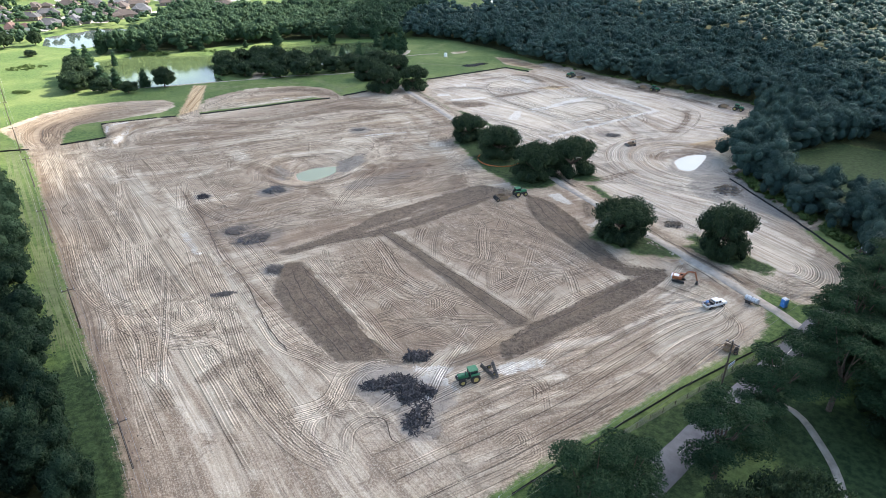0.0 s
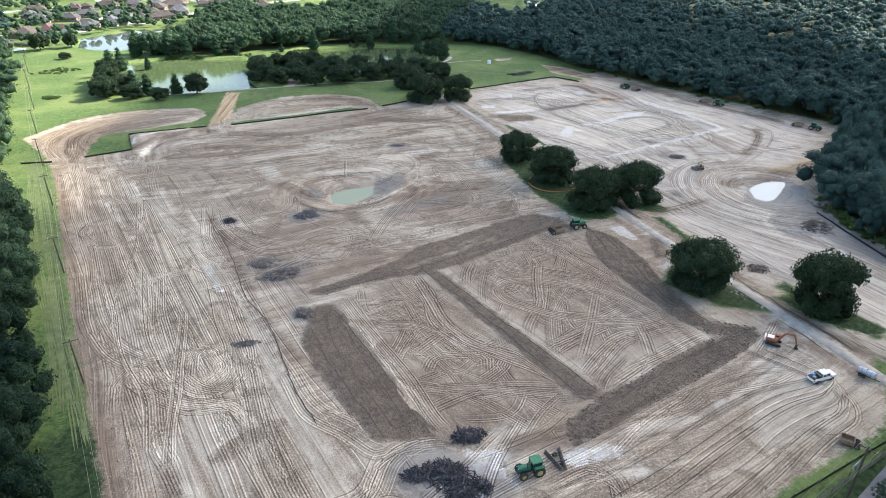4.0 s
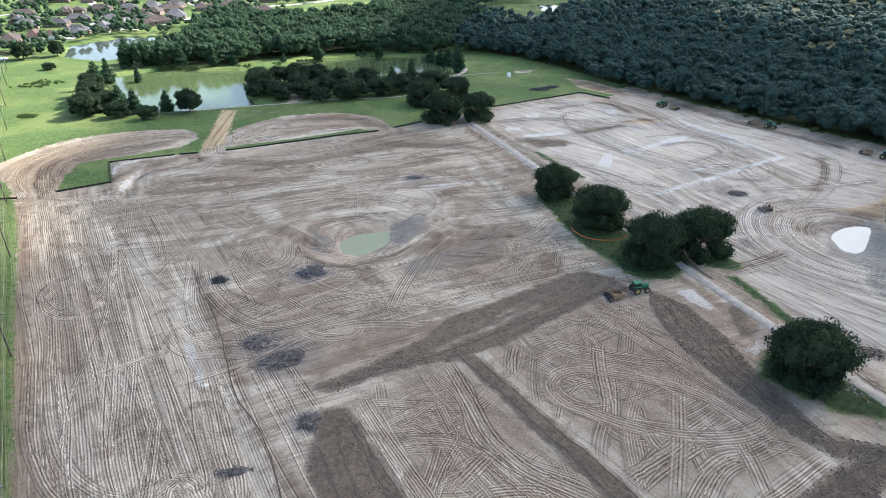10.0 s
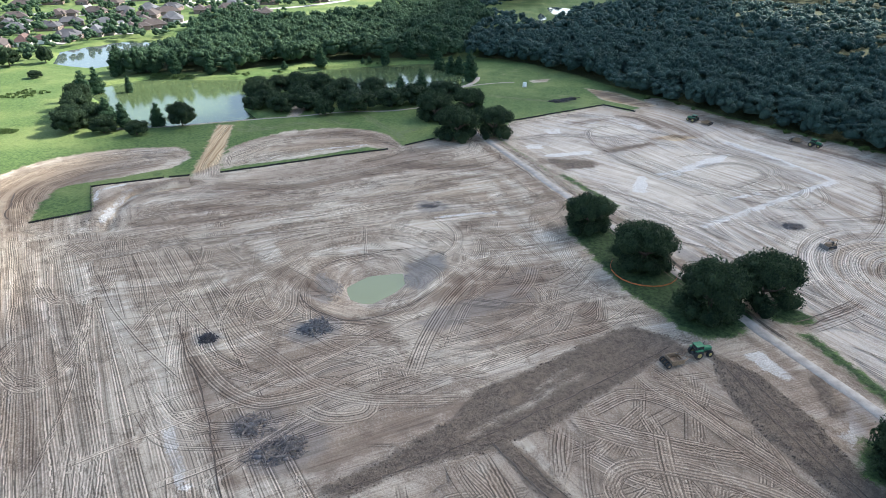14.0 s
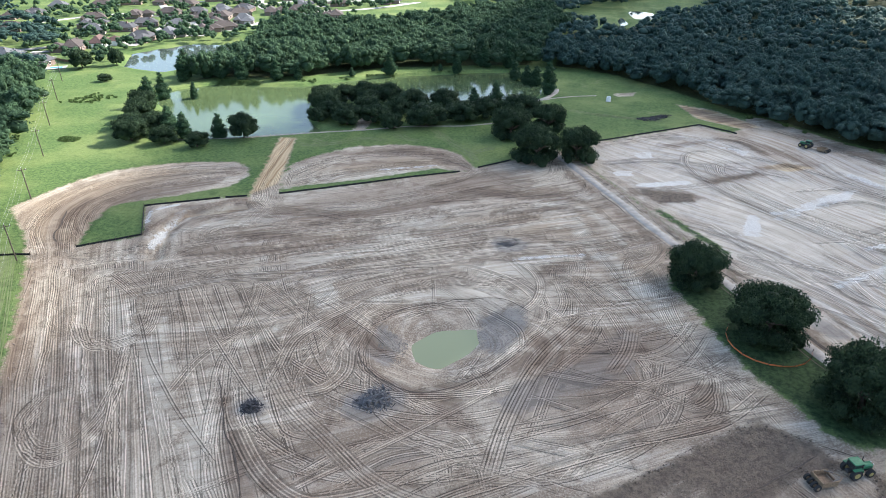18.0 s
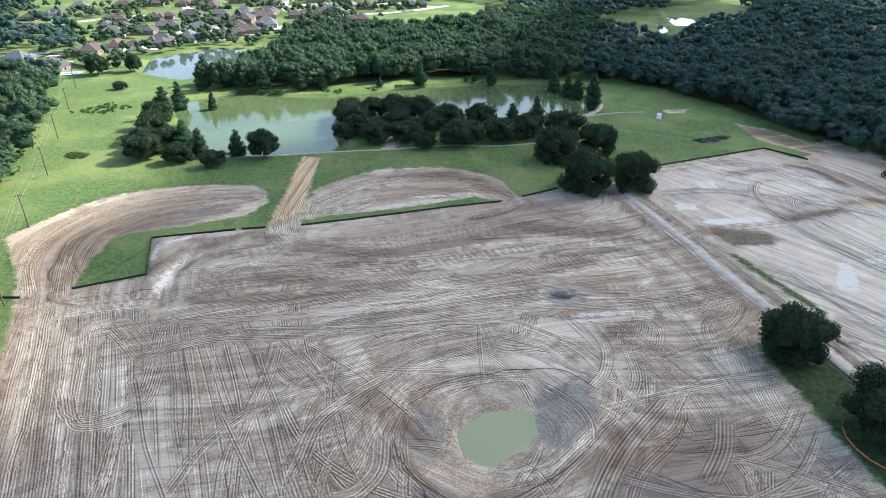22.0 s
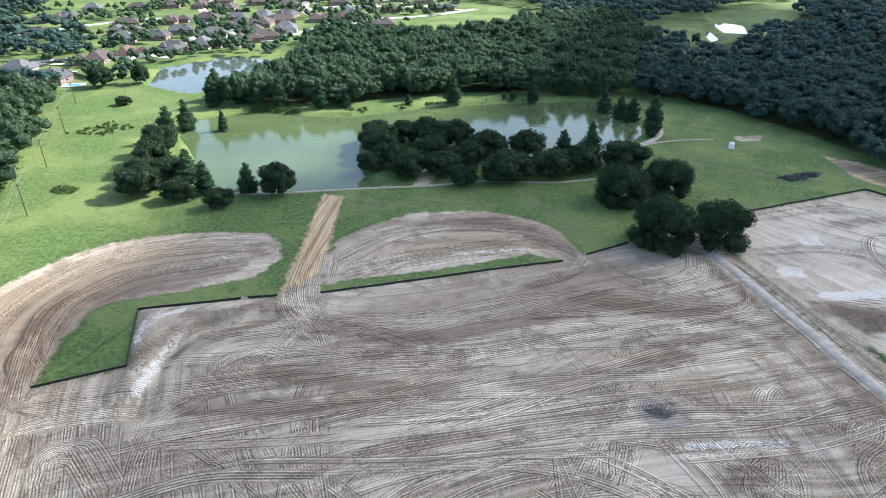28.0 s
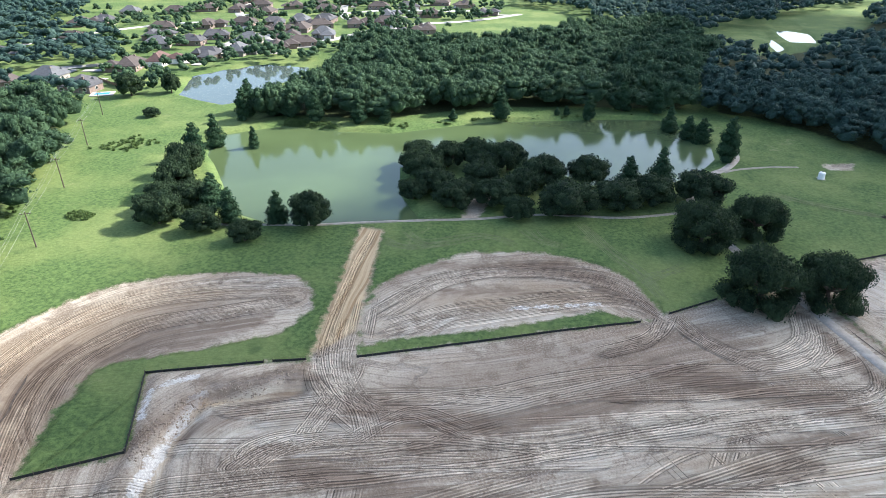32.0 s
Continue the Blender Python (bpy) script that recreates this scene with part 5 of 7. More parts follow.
for c in ([(-22, 156), (-16, 150), (-14, 139), (-9, 132), (0, 127), (10, 121), (15, 116)], [(36, 145), (29, 141), (22, 141), (11, 143), (4, 147), (1, 151), (3, 156), (12, 157), (24, 152)], [(-37, 144), (-26, 127), (-13, 108)], [(-34.5, 145.5), (-24.5, 128.5), (-11.5, 107)],
          [(10, 155), (10.5, 151), (11, 147)], [(6, 122), (15, 131), (24, 138)], [(8, 124), (18, 136), (30, 146)], [(-14, 120), (-12, 125), (-3, 126), (-2, 121)], [(-15, 108), (-2, 116), (13, 117)], [(26, 146), (32, 140), (42, 137)], [(22, 118), (34, 129), (44, 136)],
          [(17, 175), (20, 169), (24, 163)], [(-8, 152), (-6, 158), (-5, 165)], [(-3, 166), (6, 162), (23, 158)]):
    one_pass(c, 6, 0.62, True, 0.0)
for c in CELLS[:3]:
    both(c, n=6, gap=0.52, reps=2, spread=0.8)
for c in ([(0, 151), (4, 156), (14, 157), (25, 152), (34, 148), (39, 145), (31, 140), (19, 140), (8, 144), (1, 148), (0, 151)], [(-22, 155), (-17, 149), (-13, 139), (-6, 132), (3, 128), (10, 121), (15, 117)],
          [(-36, 146), (-27, 132), (-18, 119), (-12, 108), (-9, 104)], [(-15, 114), (-4, 116), (5, 115), (15, 114)], [(-3, 166), (9, 163), (23, 159), (33, 150), (40, 144)], [(17, 173), (27, 159), (36, 146)]):
    one_pass(c, 7, 0.5, True, 0.0)
CELL_TOP = [[(-4.1, 166.5), (5.9, 164.1), (17, 161), (27, 159.7)],
         [(-6.2, 165.3), (-7.3, 159.4), (-7.3, 153.2)],
         [(11.7, 165.4), (10.5, 156), (10.2, 146.3)],
         [(9.8, 144), (7.4, 136.9), (6.5, 130.1)],
         [(17.2, 174.2), (22.8, 166.1), (29.3, 158.1)],
         [(24.6, 151), (21, 137.8), (17.5, 126.3)],
         [(9.2, 128.5), (15.1, 133), (20.8, 137.1)],
         [(16.1, 141.5), (17.1, 137.5), (18.1, 135.7)],
         [(22.4, 131.1), (27.7, 135), (32.7, 135.9)],
         [(-16.5, 126.4), (-13.9, 130), (-11.5, 133.2)],
         [(31.4, 140.4), (32, 134), (31.6, 127.2)],
         [(0.5, 151.2), (2, 154.6), (6.7, 156.7), (14.8, 155.4), (23.1, 153.4), (29.5, 149.8), (34.7, 144.1), (36.2, 142.8), (31.4, 140.4), (25.3, 139.4), (19.7, 140), (12.3, 142.3), (6.7, 145.3), (2.8, 147.3), (0.6, 151)],
         [(-22.6, 162.3), (-18.7, 155.1), (-15.2, 147), (-11.5, 137.8), (-6, 131.1), (0.6, 127.4), (5.9, 125)]]
for c in CELL_TOP:
    one_pass(c, 5, 0.66, True, 0.0)
POND_TOP = [[(-33.3, 177.3), (-31.3, 191.4), (-26, 208.5), (-16.5, 225.6)],
         [(-76.9, 196.5), (-77, 206.8), (-73, 215), (-67.5, 222.3)],
         [(-77.1, 195.1), (-71.2, 187.7), (-62.7, 181), (-51.4, 173), (-41.4, 169.5), (-24.5, 170.6)],
         [(-78.4, 181.2), (-69.9, 171.8), (-61.4, 167.3), (-54.9, 168.7), (-48.8, 172.1)],
         [(-52.7, 166.9), (-47.1, 164.4), (-40.7, 165.7), (-39.7, 169.6)],
         [(-69.9, 191.6), (-66.4, 193.1), (-63.9, 198.7), (-65.3, 206)],
         [(-12, 206.3), (-8.4, 214.3), (-6.7, 222.7)],
         [(-61.1, 179.9), (-57.2, 176.8), (-54, 173.8)]]
for c in POND_TOP:
    one_pass(c, 6, 0.62, True, 0.0)
# southern strip, curving round at the road
for k in range(13):
    o = k * 2.2 + rr.uniform(-0.6, 0.6)
    both([(-18 + o * 0.55, 84 - o * 0.8), (12 + o * 0.6, 104 - o * 0.85), (42 + o * 0.5, 124 - o * 0.75), (58 + 0.25 * o, 128 - 0.6 * o), (66 - 0.1 * o, 130 - 0.35 * o), (60 - 0.4 * o, 138 - 0.2 * o)], n=int(rr.randint(3, 7)), gap=0.5, band=False, broken=0.8)
for k in range(14):
    c = np.array([rr.uniform(-20, 60), 0.0])
    c[1] = 78 + 0.72 * c[0] + rr.uniform(4, 26)
    a = rr.uniform(0.2, 1.3)
    both([(c[0] - 11 * math.cos(a), c[1] - 11 * math.sin(a)), (c[0] + rr.normal(0, 2), c[1]), (c[0] + 11 * math.cos(a), c[1] + 11 * math.sin(a))], n=5)
# northern flat: long raked sweeps
for k in range(56):
    x = rr.uniform(-112, 0)
    y = 262 + 0.42 * (x + 70) + rr.uniform(-24, 24)
    a, L = 0.42 + rr.normal(0, 0.1), rr.uniform(14, 36)
    both([(x - L * math.cos(a), y - L * math.sin(a)), (x + rr.normal(0, 2), y + rr.normal(0, 2)), (x + L * math.cos(a), y + L * math.sin(a))], n=int(rr.randint(3, 8)), gap=0.6)
NORTH = [[(-127, 301), (-119, 278), (-111, 269), (-101, 263)], [(-119, 303), (-113, 281), (-112, 272), (-113, 256)], [(-113, 248), (-119, 251), (-116, 256), (-107, 261)], [(-144, 223), (-146, 228), (-138, 233), (-126, 238)],
         [(-131, 217), (-135, 223), (-132, 226), (-121, 219)], [(-30, 304), (-22, 314), (-19, 310), (-29, 303)], [(-20, 295), (-13, 300), (-12, 310), (-16, 315)], [(-105, 262), (-98, 270), (-86, 268)],
         [(-50, 316), (-44, 308), (-34, 304), (-24, 312), (-22, 324)], [(-52, 318), (-56, 306), (-66, 298)], [(-150, 232), (-136, 238), (-118, 246), (-104, 252)]]
NORTH += [[(-122, 294.5), (-116.7, 280), (-112.6, 274), (-106, 268), (-102, 262)], [(-119, 295), (-114.5, 281), (-107.7, 272), (-101, 269)], [(-118, 250), (-116, 255), (-112, 258.6), (-104, 262)]]
for c in NORTH:
    both(c, n=6, reps=4, spread=1.4)
# the two loops beyond the fences
for poly in ([(-150, 236), (-160, 250), (-166, 264), (-162, 280), (-148, 290), (-136, 298)], [(-160, 232), (-174, 248), (-178, 270), (-170, 288), (-152, 299), (-138, 303)],
             [(-112, 290), (-100, 300), (-84, 309), (-68, 318), (-58, 318), (-51, 314)], [(-114, 298), (-104, 316), (-88, 326), (-70, 328), (-60, 324), (-52, 315)]):
    both(poly, n=6, reps=7, spread=2.4)
both([(-121, 282), (-126, 305), (-131, 336)], n=4, gap=0.7, reps=4, spread=1.0)
# eastern field
for k in range(90):
    x, y = rr.uniform(20, 100), rr.uniform(140, 262)
    a, L = -0.94 + rr.normal(0, 0.13), rr.uniform(16, 44)
    if rr.rand() < 0.12:
        a += 1.3
    ends = np.array([(x - L * math.cos(a), y - L * math.sin(a)), (x + L * math.cos(a), y + L * math.sin(a))])
    if signed(ends, NE_FIELD).min() < 3:
        continue
    both([(x - L * math.cos(a), y - L * math.sin(a)), (x + rr.normal(0, 3), y + rr.normal(0, 3)), (x + L * math.cos(a), y + L * math.sin(a))], n=int(rr.randint(3, 7)), gap=0.65, broken=0.6)
for c in ([(52, 308), (69, 313), (80, 305), (82, 294), (71, 282), (57, 273), (47, 270)], [(55, 300), (69, 305), (76, 300), (76, 292), (68, 285), (57, 279)], [(-12, 344), (3, 354), (22, 363), (36, 361), (48, 348)],
          [(-8, 330), (10, 336), (27, 334), (44, 331), (56, 325)], [(22, 262), (31, 260), (42, 258), (51, 253)], [(66, 228), (72, 234), (81, 239), (90, 242), (96, 241)], [(74, 222), (81, 233), (90, 238), (97, 240)],
          [(86, 253), (87, 244), (97, 254), (108, 271), (114, 286), (108, 296)], [(65, 382), (83, 354), (104, 326), (128, 299)], [(-12, 315), (8, 270), (22, 247)], [(8, 288), (19, 259), (33, 250), (42, 239)]):
    both(c, n=4, gap=0.6, reps=2, spread=1.5, broken=0.5)
for c in ([(46, 198), (59, 204), (69, 210)], [(49, 196), (60, 202), (70, 208)]):
    both(c, n=4, gap=0.7)
for k in range(7):
    r, a0 = rr.uniform(0.7, 1.2), rr.uniform(0, 6.3)
    ring_c = [(r * 46 * math.cos(a0 + s), r * 21 * math.sin(a0 + s)) for s in np.linspace(0, rr.uniform(1.8, 4.0), 9)]
    both([(58 + 0.59 * u + 0.8 * v, 306 - 0.8 * u + 0.59 * v) for u, v in ring_c], n=5, gap=0.65)
for k in range(14):
    r, a0 = rr.uniform(14, 34), rr.uniform(1.6, 2.4)
    both([(95 + r * math.cos(a0 + s), 220 + r * math.sin(a0 + s)) for s in np.linspace(0, rr.uniform(1.5, 3.2), 7)], n=5, gap=0.6)
for k in range(9):
    r = 4 + 1.9 * k
    both([(88 + 0.75 * r * math.cos(s), 142 + 0.9 * r * math.sin(s)) for s in np.linspace(3.4, 6.6, 7)], n=3, gap=0.6)
# the step between the western strip and the middle, and furrows along the ploughed strips
for c, width in (([(-88, 194), (-80, 180), (-72, 169), (-60, 147), (-50, 134), (-39, 114), (-32, 104)], 0.42), ([(-159, 239), (-163, 243), (-166, 250), (-171, 259)], 0.8),
                 ([(-63.5, 206), (-60.3, 200.6), (-55, 196.6), (-48, 194.9), (-42.4, 197.2), (-37, 202), (-31.3, 208.7)], 0.5), ([(-28.2, 225.6), (-36.3, 230.3), (-48.2, 227.3), (-57.6, 222), (-63.3, 213.7)], 0.35), ([(-15, 85), (-11, 85), (-9, 80), (-7, 79)], 0.35), ([(49, 200), (58, 205), (68, 212)], 0.5), ([(50, 198.5), (59, 203.5), (69, 210.5)], 0.5)):
    q = smooth_line(c, 0.9)
    fw.line(q + 0.7 * np.c_[wave(q, 3.5, 53), wave(q, 3.5, 54)], width * 0.6, 0.14, anywhere=True)
for c in ([(-39, 139), (-33, 126), (-18, 103.5)], [(-36, 139), (-28, 125), (-15.5, 104)], [(-40.5, 134), (-34, 122), (-20, 102)], [(-37.5, 142), (-25, 123.5), (-12, 103.5)], [(-18.6, 161), (0, 137), (15.6, 114.5)], [(-13.5, 158.5), (5, 134.5), (19.5, 115.6)],
          [(14, 108.5), (30, 120), (54, 138.5)], [(30, 186), (35, 172), (40, 152), (49, 139.5)], [(28.5, 184), (33, 166), (41, 147)], [(-42, 148), (-20, 161), (8, 181), (20, 190)]):
    q = smooth_line(c, 0.9)
    q = q + 0.5 * np.c_[wave(q, 3.0, 51), wave(q, 3.0, 52)]
    fw.line(q, 0.24, 0.07, anywhere=True)
# dark verges of the gravel road
for o in (-2.6, 2.6, 3.1):
    q = smooth_line(ROAD[1:5], 0.9)
    d = np.gradient(q, axis=0)
    q = q + o * np.c_[d[:, 1], -d[:, 0]] / np.hypot(d[:, 0], d[:, 1])[:, None]
    q = q + 0.6 * np.c_[wave(q, 4.0, 55), wave(q, 4.0, 56)]
    for k in range(0, len(q) - 30, 26):
        if rr.rand() < 0.75:
            fw.line(q[k:k + int(rr.uniform(10, 30))], rr.uniform(0.2, 0.5), 0.1, anywhere=True)
# faint wheel marks in the grass
for c in ([(-134, 336), (-128, 332), (-118, 330), (-108, 336)], [(-122, 338), (-112, 334), (-100, 342), (-90, 340)], [(-74, 358), (-66, 344), (-58, 332), (-52, 322)], [(-90, 352), (-84, 344), (-76, 340)],
          [(-46, 340), (-56, 330), (-60, 322)], [(-170, 234), (-160, 222), (-130, 180), (-100, 138), (-70, 96)], [(-168, 230), (-128, 172), (-98, 132), (-78, 106)], [(-20, 398), (0, 392), (24, 384)]):
    for _ in range(2):
        q = smooth_line([(x + rr.normal(0, 1), y + rr.normal(0, 1)) for x, y in c], 1.3)
        t = np.gradient(q, axis=0)
        t = np.c_[t[:, 1], -t[:, 0]] / np.hypot(t[:, 0], t[:, 1])[:, None]
        for o in (-1.1, -0.6, 0.6, 1.1):
            gr.line(q + t * o, 0.26, 0.05, True)
bd.done("smoothed_swaths", M_rut_band, "smoothed swaths of blade and wheel passes in the clay")
fw.done("furrows", simple("furrow_soil", (0.085, 0.066, 0.05), 0.95, 0, 0.4, 0.8), "thin dark furrows and cut edges in the soil")
dk.done("dark_ruts", M_rut_dark, "dark wheel and blade ruts in the clay")
pl.done("pale_ridges", M_rut_pale, "pale dusty ridges between wheel ruts")
gr.done("grass_marks", simple("worn_grass", (0.12, 0.15, 0.06), 0.95, 0, 0.3, 0.5), "worn wheel marks in the grass")

# ---- clods on the dark strips ----
def clods(name, polys, count, size, mat, label, seed, edge=0.0):
    rng = np.random.RandomState(seed)
    V, F, n = [], [], 0
    v0 = np.array([(1, 0, 0), (-1, 0, 0), (0, 1, 0), (0, -1, 0), (0, 0, 1), (0, 0, -0.6)], float)
    f0 = np.array([(0, 2, 4), (2, 1, 4), (1, 3, 4), (3, 0, 4), (2, 0, 5), (1, 2, 5), (3, 1, 5), (0, 3, 5)])
    for poly in polys:
        P = np.array(poly, float)
        lo, hi = P.min(0), P.max(0)
        pts = lo + rng.rand(count * 4, 2) * (hi - lo)
        sd = signed(pts, P)
        pts = pts[(sd > -0.6) & ((sd < edge) | (edge == 0))][:count]
        z = bilerp(pts, gz2)
        for (x, y), zz in zip(pts, z):
            s = size * min(1.7, rng.gamma(2.0, 0.5))
            V.append(v0 * s * rng.uniform(0.6, 1.3, (6, 3)) + (x, y, zz + 0.1 * s))
            F.append(f0 + n)
            n += 6
    return tagged(new(name, mesh_np(name, np.vstack(V), np.vstack(F), mat)), label, "soil", kind="stuff")


M_clod = simple("dark_clod", (0.172, 0.135, 0.1), 0.95, 0, 0.4, 1.2)
M_rubble = simple("broken_concrete", (0.4, 0.38, 0.35), 0.9, 0, 0.3, 1.0)
clods("clods", DARK, 3400, 0.085, M_clod, "clods of dark ploughed earth", 3)
clods("windrow_clods", DARK[:1] + DARK[3:], 1300, 0.17, M_clod, "coarser clods along the ploughed edges", 4, 1.6)
clods("pond_clods", [[(-40, 222), (-31, 228), (-29, 220), (-34, 210), (-38, 212)], [(-60, 206), (-55, 204), (-54, 212), (-60, 214)]], 1500, 0.07, simple("grey_clod", (0.17, 0.158, 0.14), 0.95, 0, 0.35, 1.0), "grey clods on the pond's banks", 5)
clods("rubble", [[(56, 156), (60, 158), (67, 144), (63, 142)], [(88, 188), (96, 196), (100, 190), (92, 184)]], 70, 0.2, M_rubble, "broken pale concrete rubble beside the road", 6)
clods("west_edge_clods", [[(-49, 68), (-87, 122), (-138, 198), (-157, 224), (-154, 224), (-134, 197), (-83, 121), (-46, 70)]], 2500, 0.15, simple("edge_clod", (0.24, 0.19, 0.155), 0.95, 0, 0.3, 1.0), "rough broken soil along the grass", 7)

clods("ditch_clods", [[(-140, 249), (-138, 256), (-137, 262), (-127, 270), (-121, 278), (-119, 276), (-126, 267), (-134, 260), (-135, 252), (-136, 246)]], 800, 0.15, simple("bank_clod", (0.3, 0.235, 0.17), 0.95, 0, 0.35, 1.0), "broken tan earth on the ditch bank", 8)


# ---- heaps of burnt wood ----
M_char = simple("charred_wood", (0.048, 0.047, 0.05), 0.9, 0, 0.6, 2.0)
M_ash = simple("ash_heap", (0.11, 0.105, 0.104), 0.95, 0, 0.5, 0.8)
M_root = simple("grey_roots", (0.16, 0.14, 0.125), 0.95, 0, 0.4, 1.5)


M_log = simple("split_log", (0.11, 0.108, 0.108), 0.9, 0, 0.7, 1.5)
LOGS = {}
for mt in (M_char, M_root, M_clod, M_log):
    for k in range(4):
        bm = bmesh.new()
        lr = random.Random(k)
        n1 = Vector((lr.uniform(-0.1, 0.1), lr.uniform(-0.1, 0.1), 0.05))
        cyl(bm, (-0.9, 0, 0), n1, 0.17, 0.14, 7)
        cyl(bm, n1, (0.9, lr.uniform(-0.25, 0.25), 0.08), 0.14, 0.08, 7)
        cyl(bm, n1, (0.35, 0.35 + 0.1 * k, 0.2), 0.07, 0.03, 5)
        lm = bpy.data.meshes.new("log")
        bm.to_mesh(lm)
        bm.free()
        lm.materials.append(mt)
        LOGS[(k, mt.name)] = lm


def debris(x, y, rx, ry, h, rz, seed, label, sticks=70, mats=(M_ash, M_char), logs=16, bulk=30):
    rng = np.random.RandomState(seed)
    top = empty("debris_pile", label, "debris pile", "debris piles")
    top.matrix_world = pose(x, y, height(x, y), 0, 0, rz)
    v, f = ICO0
    Q, F, arms = [], [], rng.uniform(0.55, 1.25, 7)
    reach = lambda a: np.interp(a % 6.2832, np.linspace(0, 6.2832, 8), np.r_[arms, arms[0]])
    for i in range(bulk):
        a, r = rng.uniform(0, 6.28), math.sqrt(rng.rand()) * 0.95
        s = rng.uniform(0.09, 0.24) * (1.15 - 0.5 * r)
        q = v * (1 + 0.9 * (rng.rand(len(v), 1) - 0.5)) * (rx * s, ry * s, h * s * 1.8) + (rx * r * reach(a) * math.cos(a), ry * r * reach(a) * math.sin(a), h * (0.4 - 0.4 * r))
        q[:, 2] = np.maximum(q[:, 2], -0.3)
        Q.append(q)
        F.append(f + len(v) * i)
    ob = tagged(new("mound", mesh_np("mound", np.vstack(Q), np.vstack(F), mats[0])), kind="stuff")
    ob.parent = top
    for i in range(logs):
        a, r = rng.uniform(0, 6.28), math.sqrt(rng.rand())
        r *= reach(a)
        ob = new("log", LOGS[(i % 4, mats[1].name)])
        ob.parent = top
        ob.matrix_basis = pose(rx * r * math.cos(a), ry * r * math.sin(a), max(0.12, h * (1 - r * r) * 0.75), rng.uniform(-25, 25), rng.uniform(-25, 25), rng.uniform(0, 360)) @ Matrix.Diagonal((*rng.uniform(0.6, 1.5, 3), 1))
    bm = bmesh.new()
    for i in range(sticks * 3):
        a, r = rng.uniform(0, 6.28), math.sqrt(rng.rand()) * 1.3
        r *= reach(a)
        c = Vector((rx * r * math.cos(a), ry * r * math.sin(a), max(0.08, h * (1 - r * r) * 0.75)))
        e = Vector((rng.normal(), rng.normal(), rng.normal() * 0.45)).normalized() * rng.uniform(0.25, 0.9)
        cyl(bm, c - e, c + e, rng.uniform(0.05, 0.14), rng.uniform(0.02, 0.08), 4)
    tagged(part("brushwood", bm, mats[1], top), kind="stuff")
    return top


debris(-5.5, 103, 3.0, 1.9, 1.2, 10, 1, "small heap of blackened timber on the clay", 60)
debris(-13, 94.3, 2.9, 1.5, 0.9, 15, 2, "straggling arm of burnt black wood", 50)
debris(-8, 94.5, 3.6, 2.6, 1.2, -30, 3, "large spread heap of burnt black wood", 100)
debris(-6.5, 91, 2.6, 1.8, 0.9, 20, 20, "spread of split burnt logs", 70)
debris(-2.6, 92.2, 2.0, 1.0, 0.9, -50, 21, "black bank of ash beside a pale pit", 24)
debris(-4.7, 85.3, 1.8, 3.6, 1.0, -20, 4, "tail of burnt wood and ash", 70)
debris(-56, 191.5, 3.2, 2.6, 1.2, 30, 5, "heap of grey-black split logs near the pond", 30, (M_ash, M_log), 60, 16)
debris(-78, 186, 1.8, 1.5, 0.8, 0, 6, "little dark heap of charred sticks", 40)
debris(-53, 156.5, 4.6, 2.8, 1.3, 25, 7, "heap of dark roots and soil", 90, (M_ash, M_root))
debris(-60, 161, 3.0, 2.6, 0.9, 0, 8, "low heap of dark roots and soil", 50, (M_ash, M_root))
debris(-43.5, 139, 2.4, 2.0, 1.0, 0, 9, "small heap of roots and dark earth", 60, (M_ash, M_root))
debris(-53, 127, 2.2, 0.8, 0.4, 15, 10, "flat tangle of roots pulled from the clay", 26, (M_clod, M_root))
debris(-36, 258, 2.6, 1.6, 0.25, 10, 11, "low grey ring of ash and roots in a shallow pit", 24, (M_clod, M_root))
debris(16, 388, 4.5, 2.2, 0.8, 20, 12, "dark heap of ash in the grass", 50)
debris(22, 392, 5.0, 2.0, 0.7, 40, 13, "dark heap of ash in the grass", 50)
debris(70, 251, 3.0, 1.6, 0.7, 10, 14, "brown heap of timber on the pale clay", 40, (M_clod, M_root))
debris(94, 192, 5.0, 4.0, 1.6, 30, 15, "dark mound of spoil beside the milky pond", 40, (M_ash, M_clod))
debris(104, 206, 5.0, 6.0, 2.2, 30, 16, "dark mound of spoil below the wood", 30, (M_ash, M_clod))
debris(53, 166, 3.0, 5.0, 0.8, 20, 17, "low dark spoil beside the road", 24, (M_ash, M_clod))
debris(68, 166, 2.6, 2.0, 0.7, 0, 18, "low dark spoil beside the road", 20, (M_ash, M_clod))

# ---- machines ----
M_green = simple("green_machine_paint", (0.03, 0.16, 0.075), 0.45, 0, 0.25)
M_yellow = simple("yellow_rim_paint", (0.36, 0.29, 0.1), 0.5, 0, 0.2)
M_tan = simple("tan_machine_paint", (0.24, 0.165, 0.1), 0.7, 0, 0.35)
M_orange = simple("orange_machine_paint", (0.3, 0.105, 0.045), 0.55, 0, 0.25)
M_rubber = simple("rubber", (0.035, 0.034, 0.033), 0.9, 0, 0.4)
M_steel = simple("worn_steel", (0.2, 0.19, 0.18), 0.5, 0.7, 0.35)
M_dark = simple("dark_metal", (0.05, 0.05, 0.05), 0.6, 0.2, 0.3)
M_glass = simple("tinted_glass", (0.02, 0.028, 0.032), 0.08, 0.0, 0.1, spec=0.8)
M_blue = simple("blue_plastic", (0.04, 0.2, 0.52), 0.45, 0, 0.12)
M_tankgrey = simple("galvanised_tank", (0.42, 0.47, 0.52), 0.4, 0.3, 0.2)
M_black = simple("black_fabric", (0.02, 0.021, 0.022), 0.9, 0, 0.3)
M_pole = simple("creosoted_pole", (0.085, 0.068, 0.055), 0.9, 0, 0.3)
